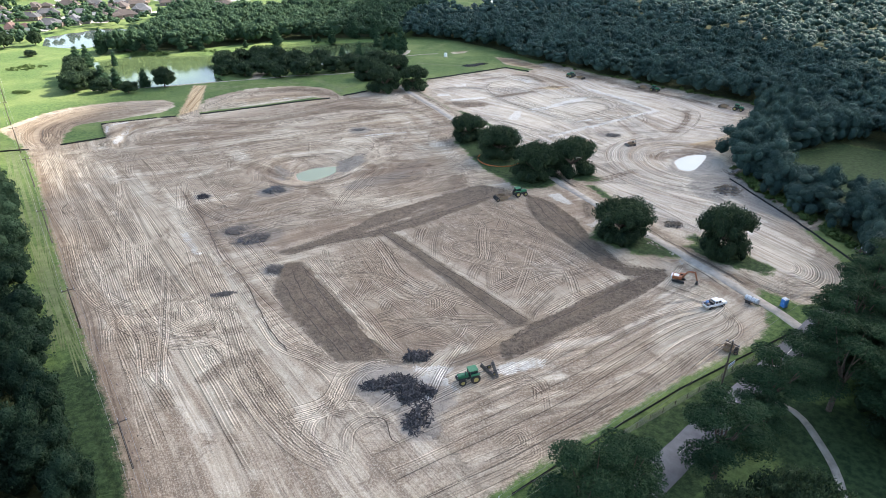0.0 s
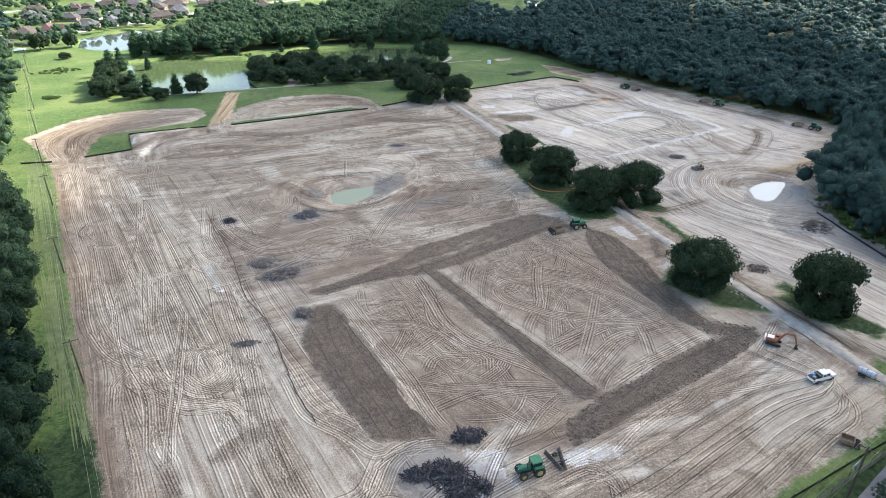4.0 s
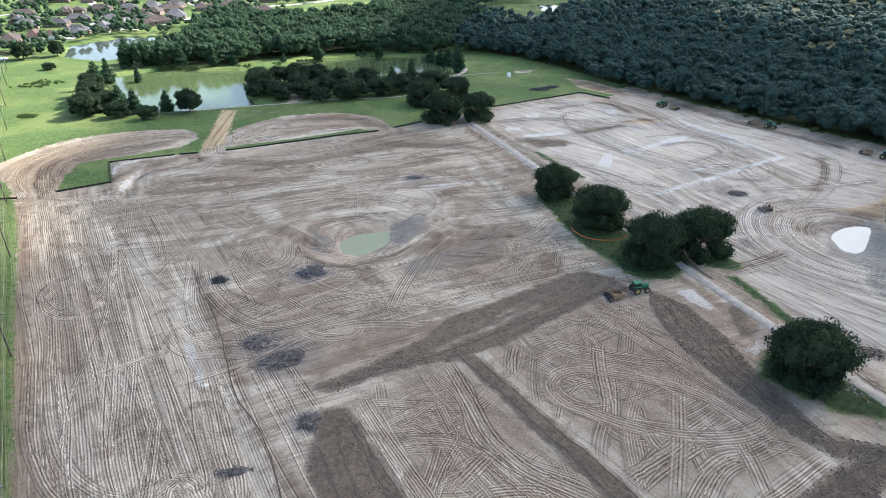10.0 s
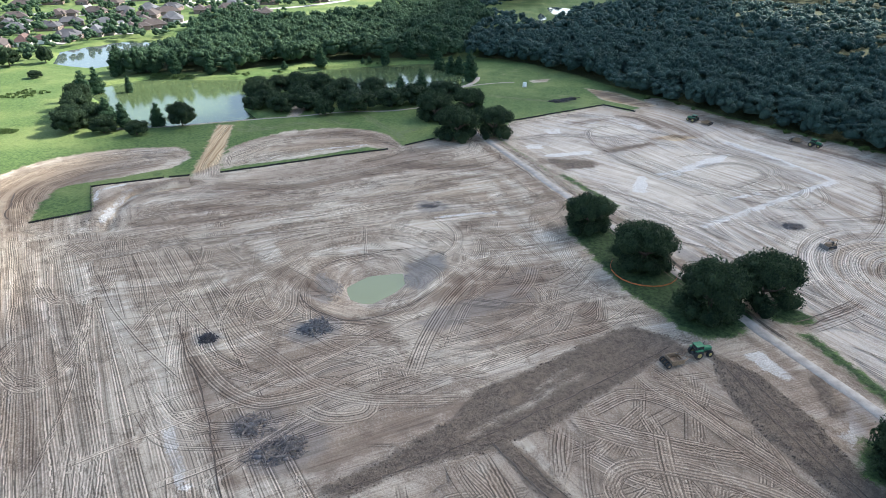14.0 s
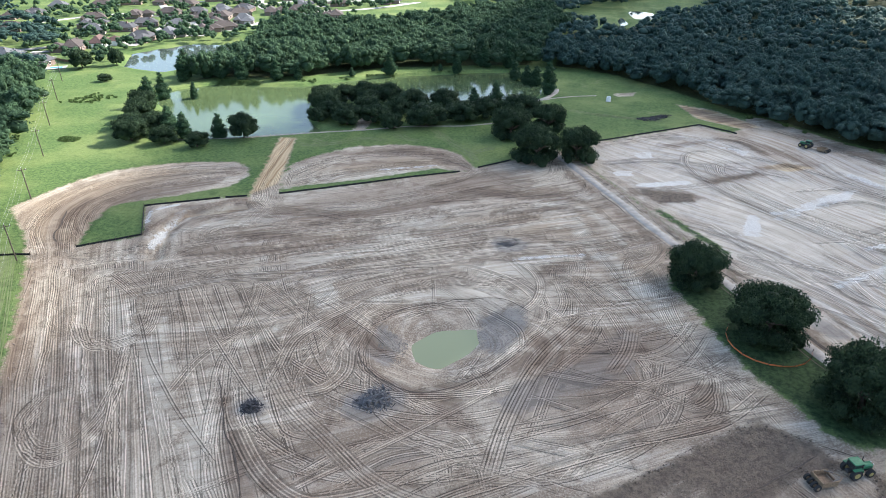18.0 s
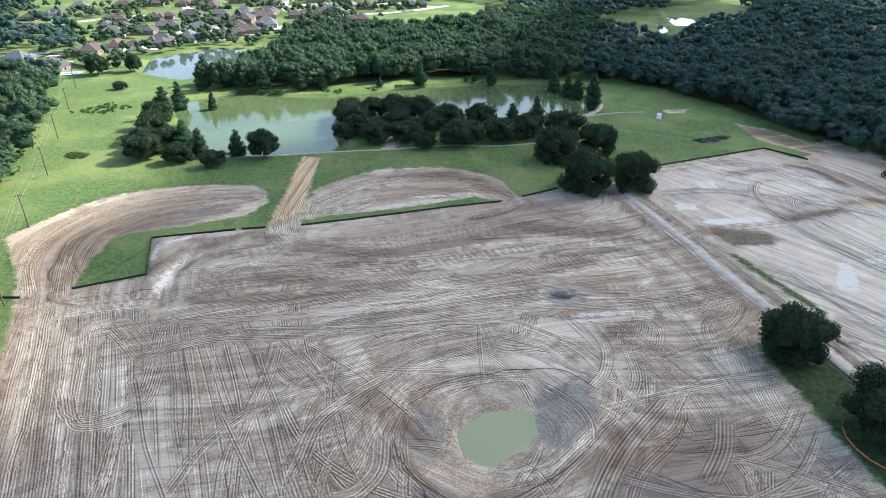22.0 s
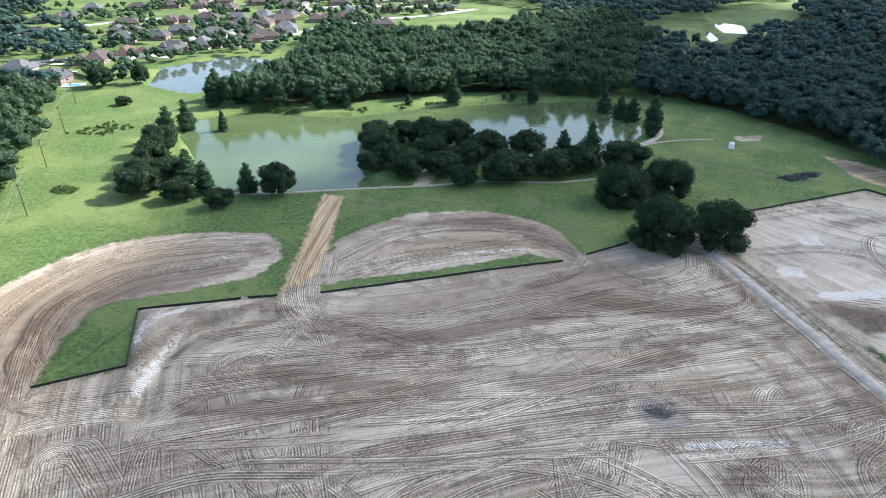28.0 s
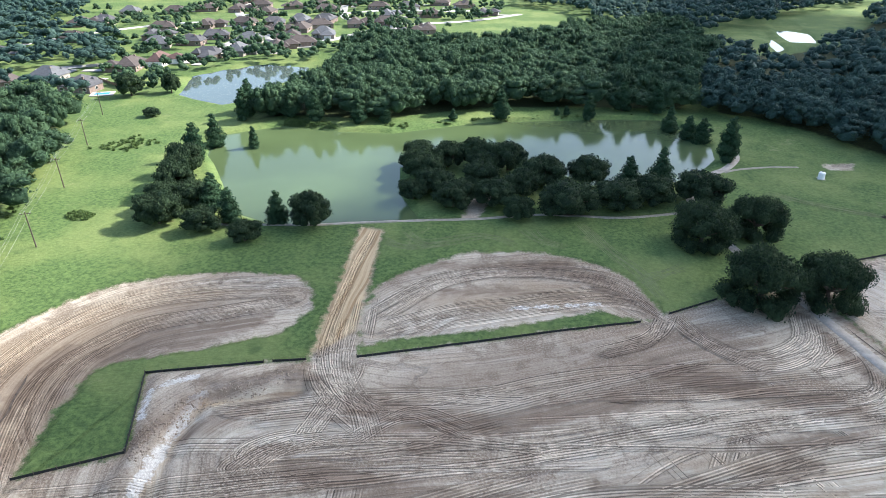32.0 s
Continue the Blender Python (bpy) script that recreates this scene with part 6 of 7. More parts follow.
M_wire = simple("wire", (0.25, 0.25, 0.25), 0.5, 0.4, 0.1)
M_red = simple("red_lens", (0.4, 0.02, 0.02), 0.3)
M_chrome = simple("chrome", (0.6, 0.6, 0.6), 0.2, 1.0, 0.1)
M_safety = simple("orange_netting", (0.55, 0.16, 0.05), 0.8, 0, 0.2)


def wheel(parent, x, y, r, w, rim=None, name="wheel"):
    """A tyre with lugs, and its rim."""
    bm = bmesh.new()
    cyl(bm, (x, y - w / 2, r), (x, y + w / 2, r), r * 0.93, None, 20)
    for i in range(18):
        a = 2 * math.pi * i / 18
        box(bm, x + r * 0.95 * math.cos(a), y, r + r * 0.95 * math.sin(a), 0.07, w, 0.12, 0, 0, 0, 90 - math.degrees(a))
    t = part(name, bm, M_rubber, parent)
    if rim:
        bm = bmesh.new()
        for s in (-1, 1):
            cyl(bm, (x, y + s * (w / 2 - 0.06), r), (x, y + s * (w / 2 + 0.03), r), r * 0.56, r * 0.5, 16)
        part("rim", bm, rim, t)
    return t


def put(top, x, y, rz, size=1.0):
    top.matrix_world = pose(x, y, height(x, y) + 0.04, 0, 0, rz) @ Matrix.Diagonal((size, size, size, 1))
    return top


def tractor(x, y, rz, label, duals=False):
    top = empty("tractor", label, "tractor", "tractors")
    bm = bmesh.new()
    box(bm, 0.2, 0, 1.0, 4.2, 0.75, 0.5, 0, 0.05)
    box(bm, 2.1, 0, 1.0, 0.9, 0.8, 0.45, 0, 0.05)
    part("chassis", bm, M_dark, top)
    bm = bmesh.new()
    box(bm, 1.35, 0, 1.62, 2.2, 0.95, 0.75, 0, 0.12)
    box(bm, 1.2, 0, 2.02, 1.7, 0.7, 0.16, 0, 0.06)
    part("hood", bm, M_green, top)
    bm = bmesh.new()
    for z in (1.4, 1.55, 1.7, 1.85):
        box(bm, 2.47, 0, z, 0.05, 0.72, 0.07)
    part("grille", bm, M_dark, top)
    for s in (-1, 1):
        bm = bmesh.new()
        cyl(bm, (2.48, 0.28 * s, 1.95), (2.53, 0.28 * s, 1.95), 0.09, None, 10)
        part("headlight", bm, M_white, top)
    bm = bmesh.new()
    box(bm, -0.65, 0, 2.15, 1.55, 1.5, 1.15, 0, 0.06)
    part("cab_glass", bm, M_glass, top)
    for sx in (-1.42, 0.12):
        for sy in (-0.76, 0.76):
            bm = bmesh.new()
            box(bm, sx, sy, 2.15, 0.1, 0.1, 1.25)
            part("cab_post", bm, M_dark, top)
    bm = bmesh.new()
    box(bm, -0.65, 0, 2.86, 1.9, 1.75, 0.22, 0, 0.08)
    part("cab_roof", bm, M_green, top)
    for s in (-1, 1):
        bm = bmesh.new()
        box(bm, -0.95, s * 1.02, 2.02, 1.7, 0.55, 0.09, 0, 0.03)
        box(bm, -0.1, s * 1.02, 1.8, 0.1, 0.55, 0.45, 0, 0.03)
        part("fender", bm, M_green, top)
    bm = bmesh.new()
    cyl(bm, (1.0, 0.5, 1.9), (1.0, 0.5, 3.1), 0.07, None, 8)
    part("exhaust", bm, M_dark, top)
    for s in (-1, 1):
        wheel(top, -0.95, s * 1.05, 0.98, 0.55, M_yellow, "rear_wheel")
        if duals:
            wheel(top, -0.95, s * 1.75, 0.98, 0.5, M_yellow, "outer_rear_wheel")
        wheel(top, 1.75, s * 0.98, 0.74, 0.45, M_yellow, "front_wheel")
    return put(top, x, y, rz)


def harrow(x, y, rz, label):
    top = empty("disc_harrow", label, "harrow")
    bm = bmesh.new()
    box(bm, 2.0, 0, 0.6, 2.2, 0.14, 0.14)
    part("drawbar", bm, M_steel, top)
    for k, (fx, tilt) in enumerate(((0.7, 12), (-0.9, -12))):
        bm = bmesh.new()
        box(bm, fx, 0, 0.85, 0.16, 4.4, 0.16, tilt)
        part("beam", bm, M_dark, top)
        g = bmesh.new()
        a = radians(tilt)
        for i in range(13):
            s = -2.1 + i * 0.35
            c = Vector((fx - s * math.sin(a), s * math.cos(a), 0.36))
            d = Vector((-math.sin(a), math.cos(a), 0)) * 0.03
            cyl(g, c - d, c + d, 0.36, 0.33, 12)
        part("disc_gang", g, M_steel, top)
    bm = bmesh.new()
    for s in (-0.9, 0.9):
        box(bm, -0.1, s, 0.95, 2.4, 0.12, 0.12)
    part("frame", bm, M_dark, top)
    for s in (-1.2, 1.2):
        wheel(top, -0.1, s, 0.4, 0.22, M_yellow)
    return put(top, x, y, rz)


def scraper(x, y, rz, label, wheels=4, size=1.0):
    """A pull-behind earth pan."""
    top = empty("scraper_pan", label, "scraper", "scraper pans")
    bm = bmesh.new()
    for s in (-1.25, 1.25):
        box(bm, 0, s, 1.0, 2.9, 0.12, 1.1, 0, 0.02)
    box(bm, -1.4, 0, 1.0, 0.14, 2.5, 1.1, 0, 0.02)
    box(bm, -0.05, 0, 0.48, 2.7, 2.4, 0.12)
    part("bowl", bm, M_tan, top)
    bm = bmesh.new()
    box(bm, 1.45, 0, 0.85, 0.12, 2.4, 0.8, 0, 0.02, 0, -20)
    part("apron", bm, M_tan, top)
    bm = bmesh.new()
    for s in (-1, 1):
        cyl(bm, (1.5, s * 1.2, 1.1), (3.3, 0, 0.75), 0.11, None, 6)
    cyl(bm, (3.2, 0, 0.75), (4.0, 0, 0.65), 0.1, None, 6)
    part("drawbar", bm, M_tan, top)
    for s in (-1, 1):
        bm = bmesh.new()
        cyl(bm, (0.6, s * 1.05, 1.5), (2.0, s * 0.7, 1.2), 0.07, None, 6)
        part("hydraulic_ram", bm, M_steel, top)
    for k in range(wheels):
        wheel(top, -2.05, -1.2 + k * 2.4 / (wheels - 1), 0.58, 0.36, M_tan)
    return put(top, x, y, rz, size)


def excavator(x, y, rz, label):
    top = empty("excavator", label, "excavator")
    for s in (-1, 1):
        bm = bmesh.new()
        box(bm, 0, s * 1.15, 0.45, 3.9, 0.6, 0.85, 0, 0.25)
        t = part("track", bm, M_rubber, top)
        bm = bmesh.new()
        for i in range(20):
            for z in (0.03, 0.88):
                box(bm, -1.75 + i * 0.185, s * 1.15, z, 0.1, 0.62, 0.05)
        part("track_shoes", bm, M_steel, t)
    bm = bmesh.new()
    cyl(bm, (0, 0, 0.8), (0, 0, 1.1), 0.95, None, 18)
    part("turntable", bm, M_dark, top)
    bm = bmesh.new()
    box(bm, -0.6, 0, 1.65, 2.9, 2.5, 1.0, 0, 0.12)
    part("house", bm, M_orange, top)
    bm = bmesh.new()
    box(bm, -2.1, 0, 1.6, 0.65, 2.5, 0.95, 0, 0.2)
    part("counterweight", bm, M_white, top)
    bm = bmesh.new()
    box(bm, -0.9, -0.2, 2.2, 1.6, 1.6, 0.14, 0, 0.04)
    part("engine_cover", bm, M_white, top)
    bm = bmesh.new()
    box(bm, 0.75, 0.75, 1.95, 1.5, 0.95, 1.5, 0, 0.1)
    c = part("cab", bm, M_orange, top)
    bm = bmesh.new()
    box(bm, 0.95, 0.75, 2.2, 1.2, 1.0, 0.75, 0, 0.03)
    part("window", bm, M_glass, c)
    for nm, pts, w in (("boom", [(0.7, 0, 1.7), (2.4, 0, 4.1), (4.6, 0, 4.3)], 0.26), ("stick", [(4.3, 0, 4.6), (5.4, 0, 1.6)], 0.2)):
        bm = bmesh.new()
        for p, q in zip(pts[:-1], pts[1:]):
            cyl(bm, p, q, w * 1.3, w, 4)
        part(nm, bm, M_orange, top)
    for p, q in (((1.2, 0.3, 1.5), (2.5, 0.3, 3.4)), ((2.6, 0, 4.5), (4.4, 0, 4.8))):
        bm = bmesh.new()
        cyl(bm, p, q, 0.09, None, 6)
        part("ram", bm, M_chrome, top)
    bm = bmesh.new()
    box(bm, 5.2, 0, 0.95, 0.1, 1.1, 1.0, 0, 0, 0, 20)
    box(bm, 5.45, 0, 0.5, 0.7, 1.1, 0.1)
    for s in (-0.53, 0.53):
        box(bm, 5.4, s, 0.85, 0.6, 0.06, 0.75, 0, 0, 0, 10)
    for i in range(5):
        box(bm, 5.85, -0.45 + i * 0.22, 0.48, 0.22, 0.09, 0.07)
    part("bucket", bm, M_dark, top)
    return put(top, x, y, rz, 0.78)


def dozer(x, y, rz, label):
    top = empty("bulldozer", label, "bulldozer")
    for s in (-1, 1):
        bm = bmesh.new()
        box(bm, 0, s * 0.95, 0.45, 2.9, 0.5, 0.85, 0, 0.22)
        part("track", bm, M_rubber, top)
    bm = bmesh.new()
    box(bm, 0.75, 0, 1.25, 1.6, 1.1, 0.9, 0, 0.1)
    box(bm, -0.3, 0, 0.95, 2.6, 1.3, 0.5, 0, 0.05)
    part("body", bm, M_tan, top)
    for sx in (-1.2, 0.1):
        for sy in (-0.65, 0.65):
            bm = bmesh.new()
            box(bm, sx, sy, 1.75, 0.1, 0.1, 1.5)
            part("canopy_post", bm, M_dark, top)
    bm = bmesh.new()
    box(bm, -0.55, 0, 2.5, 1.7, 1.6, 0.12, 0, 0.04)
    part("canopy", bm, M_tan, top)
    bm = bmesh.new()
    box(bm, 2.1, 0, 0.6, 0.14, 3.1, 1.1, 0, 0.03, 0, -8)
    part("blade", bm, M_steel, top)
    for s in (-1.3, 1.3):
        bm = bmesh.new()
        box(bm, 1.1, s, 0.45, 2.0, 0.14, 0.18)
        part("push_arm", bm, M_tan, top)
    bm = bmesh.new()
    box(bm, -0.6, 0, 1.4, 0.6, 0.7, 0.7, 0, 0.1)
    part("seat", bm, M_dark, top)
    return put(top, x, y, rz)


def pickup(x, y, rz, label):
    top = empty("pickup_truck", label, "truck")
    bm = bmesh.new()
    box(bm, 0.1, 0, 0.82, 5.7, 1.95, 0.62, 0, 0.1)
    box(bm, 2.05, 0, 1.12, 1.6, 1.85, 0.22, 0, 0.08)
    part("body", bm, M_white, top)
    bm = bmesh.new()
    vs = box(bm, 0.35, 0, 1.55, 2.3, 1.75, 0.72, 0, 0.05)
    for v in vs:
        if v.co.z > 1.6:
            v.co.x = 0.3 + (v.co.x - 0.35) * 0.72
            v.co.y *= 0.86
    part("cab", bm, M_white, top)
    for nm, px, sx, ry in (("windshield", 1.32, 0.06, 35), ("rear_window", -0.72, 0.06, -22)):
        bm = bmesh.new()
        box(bm, px, 0, 1.53, sx, 1.45, 0.55, 0, 0.01, 0, -ry)
        part(nm, bm, M_glass, top)
    for s in (-1, 1):
        for px in (0.75, -0.2):
            bm = bmesh.new()
            box(bm, px, s * 0.83, 1.53, 0.75, 0.06, 0.42, 0, 0.01, -s * -10)
            part("side_window", bm, M_glass, top)
        bm = bmesh.new()
        box(bm, 1.2, s * 1.08, 1.32, 0.12, 0.2, 0.18, 0, 0.03)
        part("mirror", bm, M_dark, top)
        bm = bmesh.new()
        box(bm, 2.93, s * 0.78, 0.95, 0.06, 0.32, 0.2, 0, 0.02)
        part("headlight", bm, M_chrome, top)
        bm = bmesh.new()
        box(bm, -2.77, s * 0.9, 0.95, 0.05, 0.14, 0.34, 0, 0.02)
        part("taillight", bm, M_red, top)
        bm = bmesh.new()
        box(bm, -1.75, s * 0.93, 1.2, 2.1, 0.1, 0.2, 0, 0.03)
        part("bed_rail", bm, M_white, top)
        for px in (1.9, -1.75):
            wheel(top, px, s * 0.86, 0.4, 0.28, M_chrome)
    bm = bmesh.new()
    box(bm, -1.75, 0, 1.145, 2.0, 1.7, 0.04)
    part("bed_floor", bm, M_dark, top)
    bm = bmesh.new()
    box(bm, -1.0, 0, 1.4, 0.55, 1.6, 0.45, 0, 0.04)
    part("toolbox", bm, M_dark, top)
    bm = bmesh.new()
    cyl(bm, (-1.9, 0.3, 1.16), (-1.9, 0.3, 1.75), 0.32, None, 12)
    part("fuel_drum", bm, M_blue, top)
    bm = bmesh.new()
    box(bm, -2.3, -0.35, 1.4, 0.6, 0.6, 0.45, 20, 0.05)
    part("crate", bm, M_steel, top)
    bm = bmesh.new()
    box(bm, 2.97, 0, 0.62, 0.12, 1.9, 0.22, 0, 0.04)
    part("bumper", bm, M_chrome, top)
    return put(top, x, y, rz)


def tank_trailer(x, y, rz, label):
    top = empty("tank_trailer", label, "trailer")
    bm = bmesh.new()
    cyl(bm, (-2.0, 0, 1.55), (2.0, 0, 1.55), 0.85, None, 24)
    cyl(bm, (2.0, 0, 1.55), (2.18, 0, 1.55), 0.85, 0.55, 24)
    cyl(bm, (-2.18, 0, 1.55), (-2.0, 0, 1.55), 0.55, 0.85, 24)
    t = part("tank", bm, M_tankgrey, top, smooth=False)
    for px in (-1.2, 0, 1.2):
        bm = bmesh.new()
        cyl(bm, (px - 0.05, 0, 1.55), (px + 0.05, 0, 1.55), 0.88, None, 24)
        part("band", bm, M_steel, t)
    bm = bmesh.new()
    cyl(bm, (0, 0, 2.35), (0, 0, 2.55), 0.28, None, 14)
    part("hatch", bm, M_steel, t)
    bm = bmesh.new()
    for s in (-0.5, 0.5):
        box(bm, 0, s, 0.62, 4.6, 0.12, 0.16)
    box(bm, 2.9, 0, 0.6, 1.4, 0.12, 0.12)
    part("frame", bm, M_dark, top)
    for s in (-1, 1):
        for px in (-1.2, -0.3):
            wheel(top, px, s * 0.95, 0.4, 0.26, M_steel)
    return put(top, x, y, rz, 0.72)


def toilet(x, y, rz, label):
    top = empty("portable_toilet", label, "toilet")
    bm = bmesh.new()
    box(bm, 0, 0, 1.1, 1.15, 1.15, 2.0, 0, 0.04)
    part("cabin", bm, M_blue, top)
    bm = bmesh.new()
    box(bm, 0, 0, 0.06, 1.25, 1.25, 0.12, 0, 0.02)
    part("skid", bm, M_dark, top)
    bm = bmesh.new()
    box(bm, 0, 0, 2.15, 1.25, 1.25, 0.12, 0, 0.05)
    box(bm, 0, 0, 2.25, 0.9, 0.9, 0.12, 0, 0.05)
    part("roof", bm, simple("pale_roof_plastic", (0.55, 0.6, 0.66), 0.5), top)
    bm = bmesh.new()
    box(bm, 0.59, 0, 1.1, 0.04, 0.8, 1.8, 0, 0.01)
    dr = part("door", bm, M_blue, top)
    bm = bmesh.new()
    box(bm, 0.63, 0.3, 1.1, 0.04, 0.06, 0.16)
    part("handle", bm, M_white, dr)
    return put(top, x, y, rz)


tractor(24.5, 187, 20, "green tractor with yellow wheel rims on ploughed earth")
scraper(18.8, 184.2, 20, "tan earth pan with four wheels behind a green tractor")
tractor(5, 95.6, 200, "green tractor with dusty tyres beside the burnt heap")
harrow(9.4, 98.2, 200, "dark steel disc harrow behind a green tractor")
tractor(72, 358, 135, "green tractor far out on the eastern field", True)
scraper(76.5, 354, 135, "tan earth pan far out on the eastern field", 3)
tractor(110, 326, -48, "green tractor working along the wood", True)
scraper(105.5, 331, -48, "tan earth pan along the wood", 3)
tractor(138, 289, -45, "green tractor near the corner of the wood", True)
scraper(133.5, 293.5, -45, "tan earth pan near the corner of the wood", 3)
excavator(58.5, 133.5, -28, "orange excavator with its arm lowered beside the road")
pickup(63, 122.2, 22, "white pickup truck with tools in its bed")
tank_trailer(72.2, 123.4, -50, "grey-blue water tank trailer beside the gravel road")
toilet(78.8, 121.5, 200, "blue portable toilet with a pale roof")
scraper(59.5, 105.2, 150, "rusty brown earth pan parked by the verge", 4, 0.72)
dozer(74.5, 238, 200, "dusty brown bulldozer on pale clay")

# ---- tank on the lawn ----
top = empty("water_tank", "white plastic tank standing on the lawn", "tank")
bm = bmesh.new()
cyl(bm, (0, 0, 0.12), (0, 0, 2.2), 1.05, None, 20)
cyl(bm, (0, 0, 2.2), (0, 0, 2.5), 1.05, 0.5, 20)
part("shell", bm, M_white, top)
for z in (0.7, 1.3, 1.9):
    bm = bmesh.new()
    cyl(bm, (0, 0, z - 0.05), (0, 0, z + 0.05), 1.08, None, 20)
    part("hoop", bm, M_white, top)
bm = bmesh.new()
cyl(bm, (0, 0, 2.48), (0, 0, 2.62), 0.3, None, 12)
part("lid", bm, M_dark, top)
bm = bmesh.new()
box(bm, 0, 0, 0.06, 2.4, 2.4, 0.14, 0, 0.02)
part("base", bm, M_concrete, top)
put(top, 1.2, 417, 0)


# ---- fences ----
POST = bmesh.new()
box(POST, 0, 0, 0.35, 0.09, 0.09, 1.3, 0, 0.01)
post_me = bpy.data.meshes.new("post")
POST.to_mesh(post_me)
POST.free()
post_me.materials.append(M_pole)


def silt_fence(line, label, every=3.0, h=0.55, mat=None):
    top = empty("silt_fence", label, "fence", "silt fences")
    pts = np.vstack([np.vstack([np.linspace(p, q, max(2, int(math.dist(p, q) / every) + 1))[:-1] for p, q in zip(line[:-1], line[1:])]), [line[-1]]])
    z = bilerp(pts, gz2)
    for (x, y), zz in zip(pts, z):
        ob = new("post", post_me)
        ob.parent = top
        ob.location = (x, y, zz)
    V, F = [], []
    for i, ((x, y), zz) in enumerate(zip(pts, z)):
        for t in (0.0, 0.06):
            V += [(x + t, y + t, zz - 0.3), (x + t, y + t, zz + h)]
        if i:
            a, b = 4 * (i - 1), 4 * i
            F += [(a, b, b + 1, a + 1), (a + 2, a + 3, b + 3, b + 2), (a + 1, b + 1, b + 3, a + 3)]
    ob = new("fabric", mesh_of("fabric", V, F, mat or M_black))
    ob.parent = top
    return top


silt_fence([(-152, 237.5), (-139, 247.5), (-149.5, 265.5), (-129, 274.8)], "black silt fence round a patch of grass")
silt_fence([(-127.5, 275.6), (-121.5, 278.2)], "short black silt fence near the dirt ramp")
silt_fence([(-112, 281.8), (-84, 296.8), (-57, 310.8)], "long black silt fence below a grass strip")
silt_fence([(-51, 315.8), (-40, 325.5)], "black silt fence near the big oaks")
silt_fence([(-10, 351), (14, 367), (37, 382.3), (50, 372)], "black silt fence along the far lawn")
silt_fence([(-171, 229), (-161, 231.5)], "short black silt fence across the grass strip")
silt_fence([(10.7, 68), (20.3, 75), (32, 83.6), (45, 92.6), (59.4, 101.4), (75.8, 111.2)], "black silt fence along the southern verge")
silt_fence([(99, 202), (105, 168), (107.5, 142)], "black silt fence below the eastern wood")
ring_pts = [(21 + 8.3 * math.cos(a), 222 + 8.3 * math.sin(a)) for a in np.linspace(2.6, 6.0, 12)]
silt_fence(ring_pts, "low orange netting round a live oak", 2.0, 0.3, M_safety)

top = empty("chain_link_fence", "grey chain-link fence along the country road", "fence")
p0, p1 = np.array((14.0, 69.2)), np.array((80.0, 112.6))
for i in range(24):
    x, y = p0 + (p1 - p0) * i / 23
    ob = new("post", post_me)
    ob.parent = top
    ob.location = (x, y, height(x, y) + 0.6)
for zz in (0.15, 0.5, 0.85, 1.2, 1.55):
    bm = bmesh.new()
    for i in range(23):
        a, b = p0 + (p1 - p0) * i / 23, p0 + (p1 - p0) * (i + 1) / 23
        cyl(bm, (*a, height(*a) + zz), (*b, height(*b) + zz), 0.035, None, 4)
    part("rail" if zz > 1.5 else "wire", bm, M_steel, top)


# ---- power lines ----
def pole(x, y, rz, h, label):
    top = empty("power_pole", label, "pole", "power poles")
    bm = bmesh.new()
    cyl(bm, (0, 0, -0.4), (0, 0, h), 0.19, 0.13, 10)
    part("shaft", bm, M_pole, top)
    bm = bmesh.new()
    box(bm, 0, 0.18, h - 0.7, 2.6, 0.14, 0.16, 0, 0.01)
    part("crossarm", bm, M_pole, top)
    for s in (-1.15, 0.0, 1.15):
        bm = bmesh.new()
        cyl(bm, (s, 0.18 if s else 0, h - 0.62 if s else h), (s, 0.18 if s else 0, h - 0.35 if s else h + 0.25), 0.07, 0.05, 8)
        part("insulator", bm, M_tankgrey, top)
    top.matrix_world = pose(x, y, height(x, y), 0, 0, rz)
    return top


def wires(line, h, label):
    for s in (-1.15, 0.0, 1.15):
        bm = bmesh.new()
        for (x0, y0), (x1, y1) in zip(line[:-1], line[1:]):
            n = Vector((y1 - y0, x0 - x1, 0)).normalized() * s
            z0, z1 = height(x0, y0) + h - (0.3 if s else -0.2), height(x1, y1) + h - (0.3 if s else -0.2)
            prev = None
            for k in range(9):
                u = k / 8
                q = Vector((x0 + (x1 - x0) * u, y0 + (y1 - y0) * u, z0 + (z1 - z0) * u - 1.1 * 4 * u * (1 - u))) + n
                if prev:
                    cyl(bm, prev, q, 0.022, None, 3)
                prev = q
        tagged(part("overhead_wire", bm, M_wire), label, "wire", "overhead wires")


WEST_LINE = [(-24.5, 35), (-51, 73.5), (-80, 113), (-109, 154), (-137, 194), (-162, 228), (-188.5, 265), (-214, 302), (-240, 338), (-266, 376), (-292, 413)]
for x, y in WEST_LINE[1:]:
    pole(x, y, 36, 10.5, "dark wooden power pole on the grass strip")
wires(WEST_LINE, 10.5, "thin wire between wooden power poles")
SOUTH_LINE = [(8, 57), (52.5, 92), (97, 128), (141, 164)]
for x, y in SOUTH_LINE:
    pole(x, y, -51, 12.0, "dark wooden power pole by the country road")
wires(SOUTH_LINE, 12.0, "thin wire along the country road")

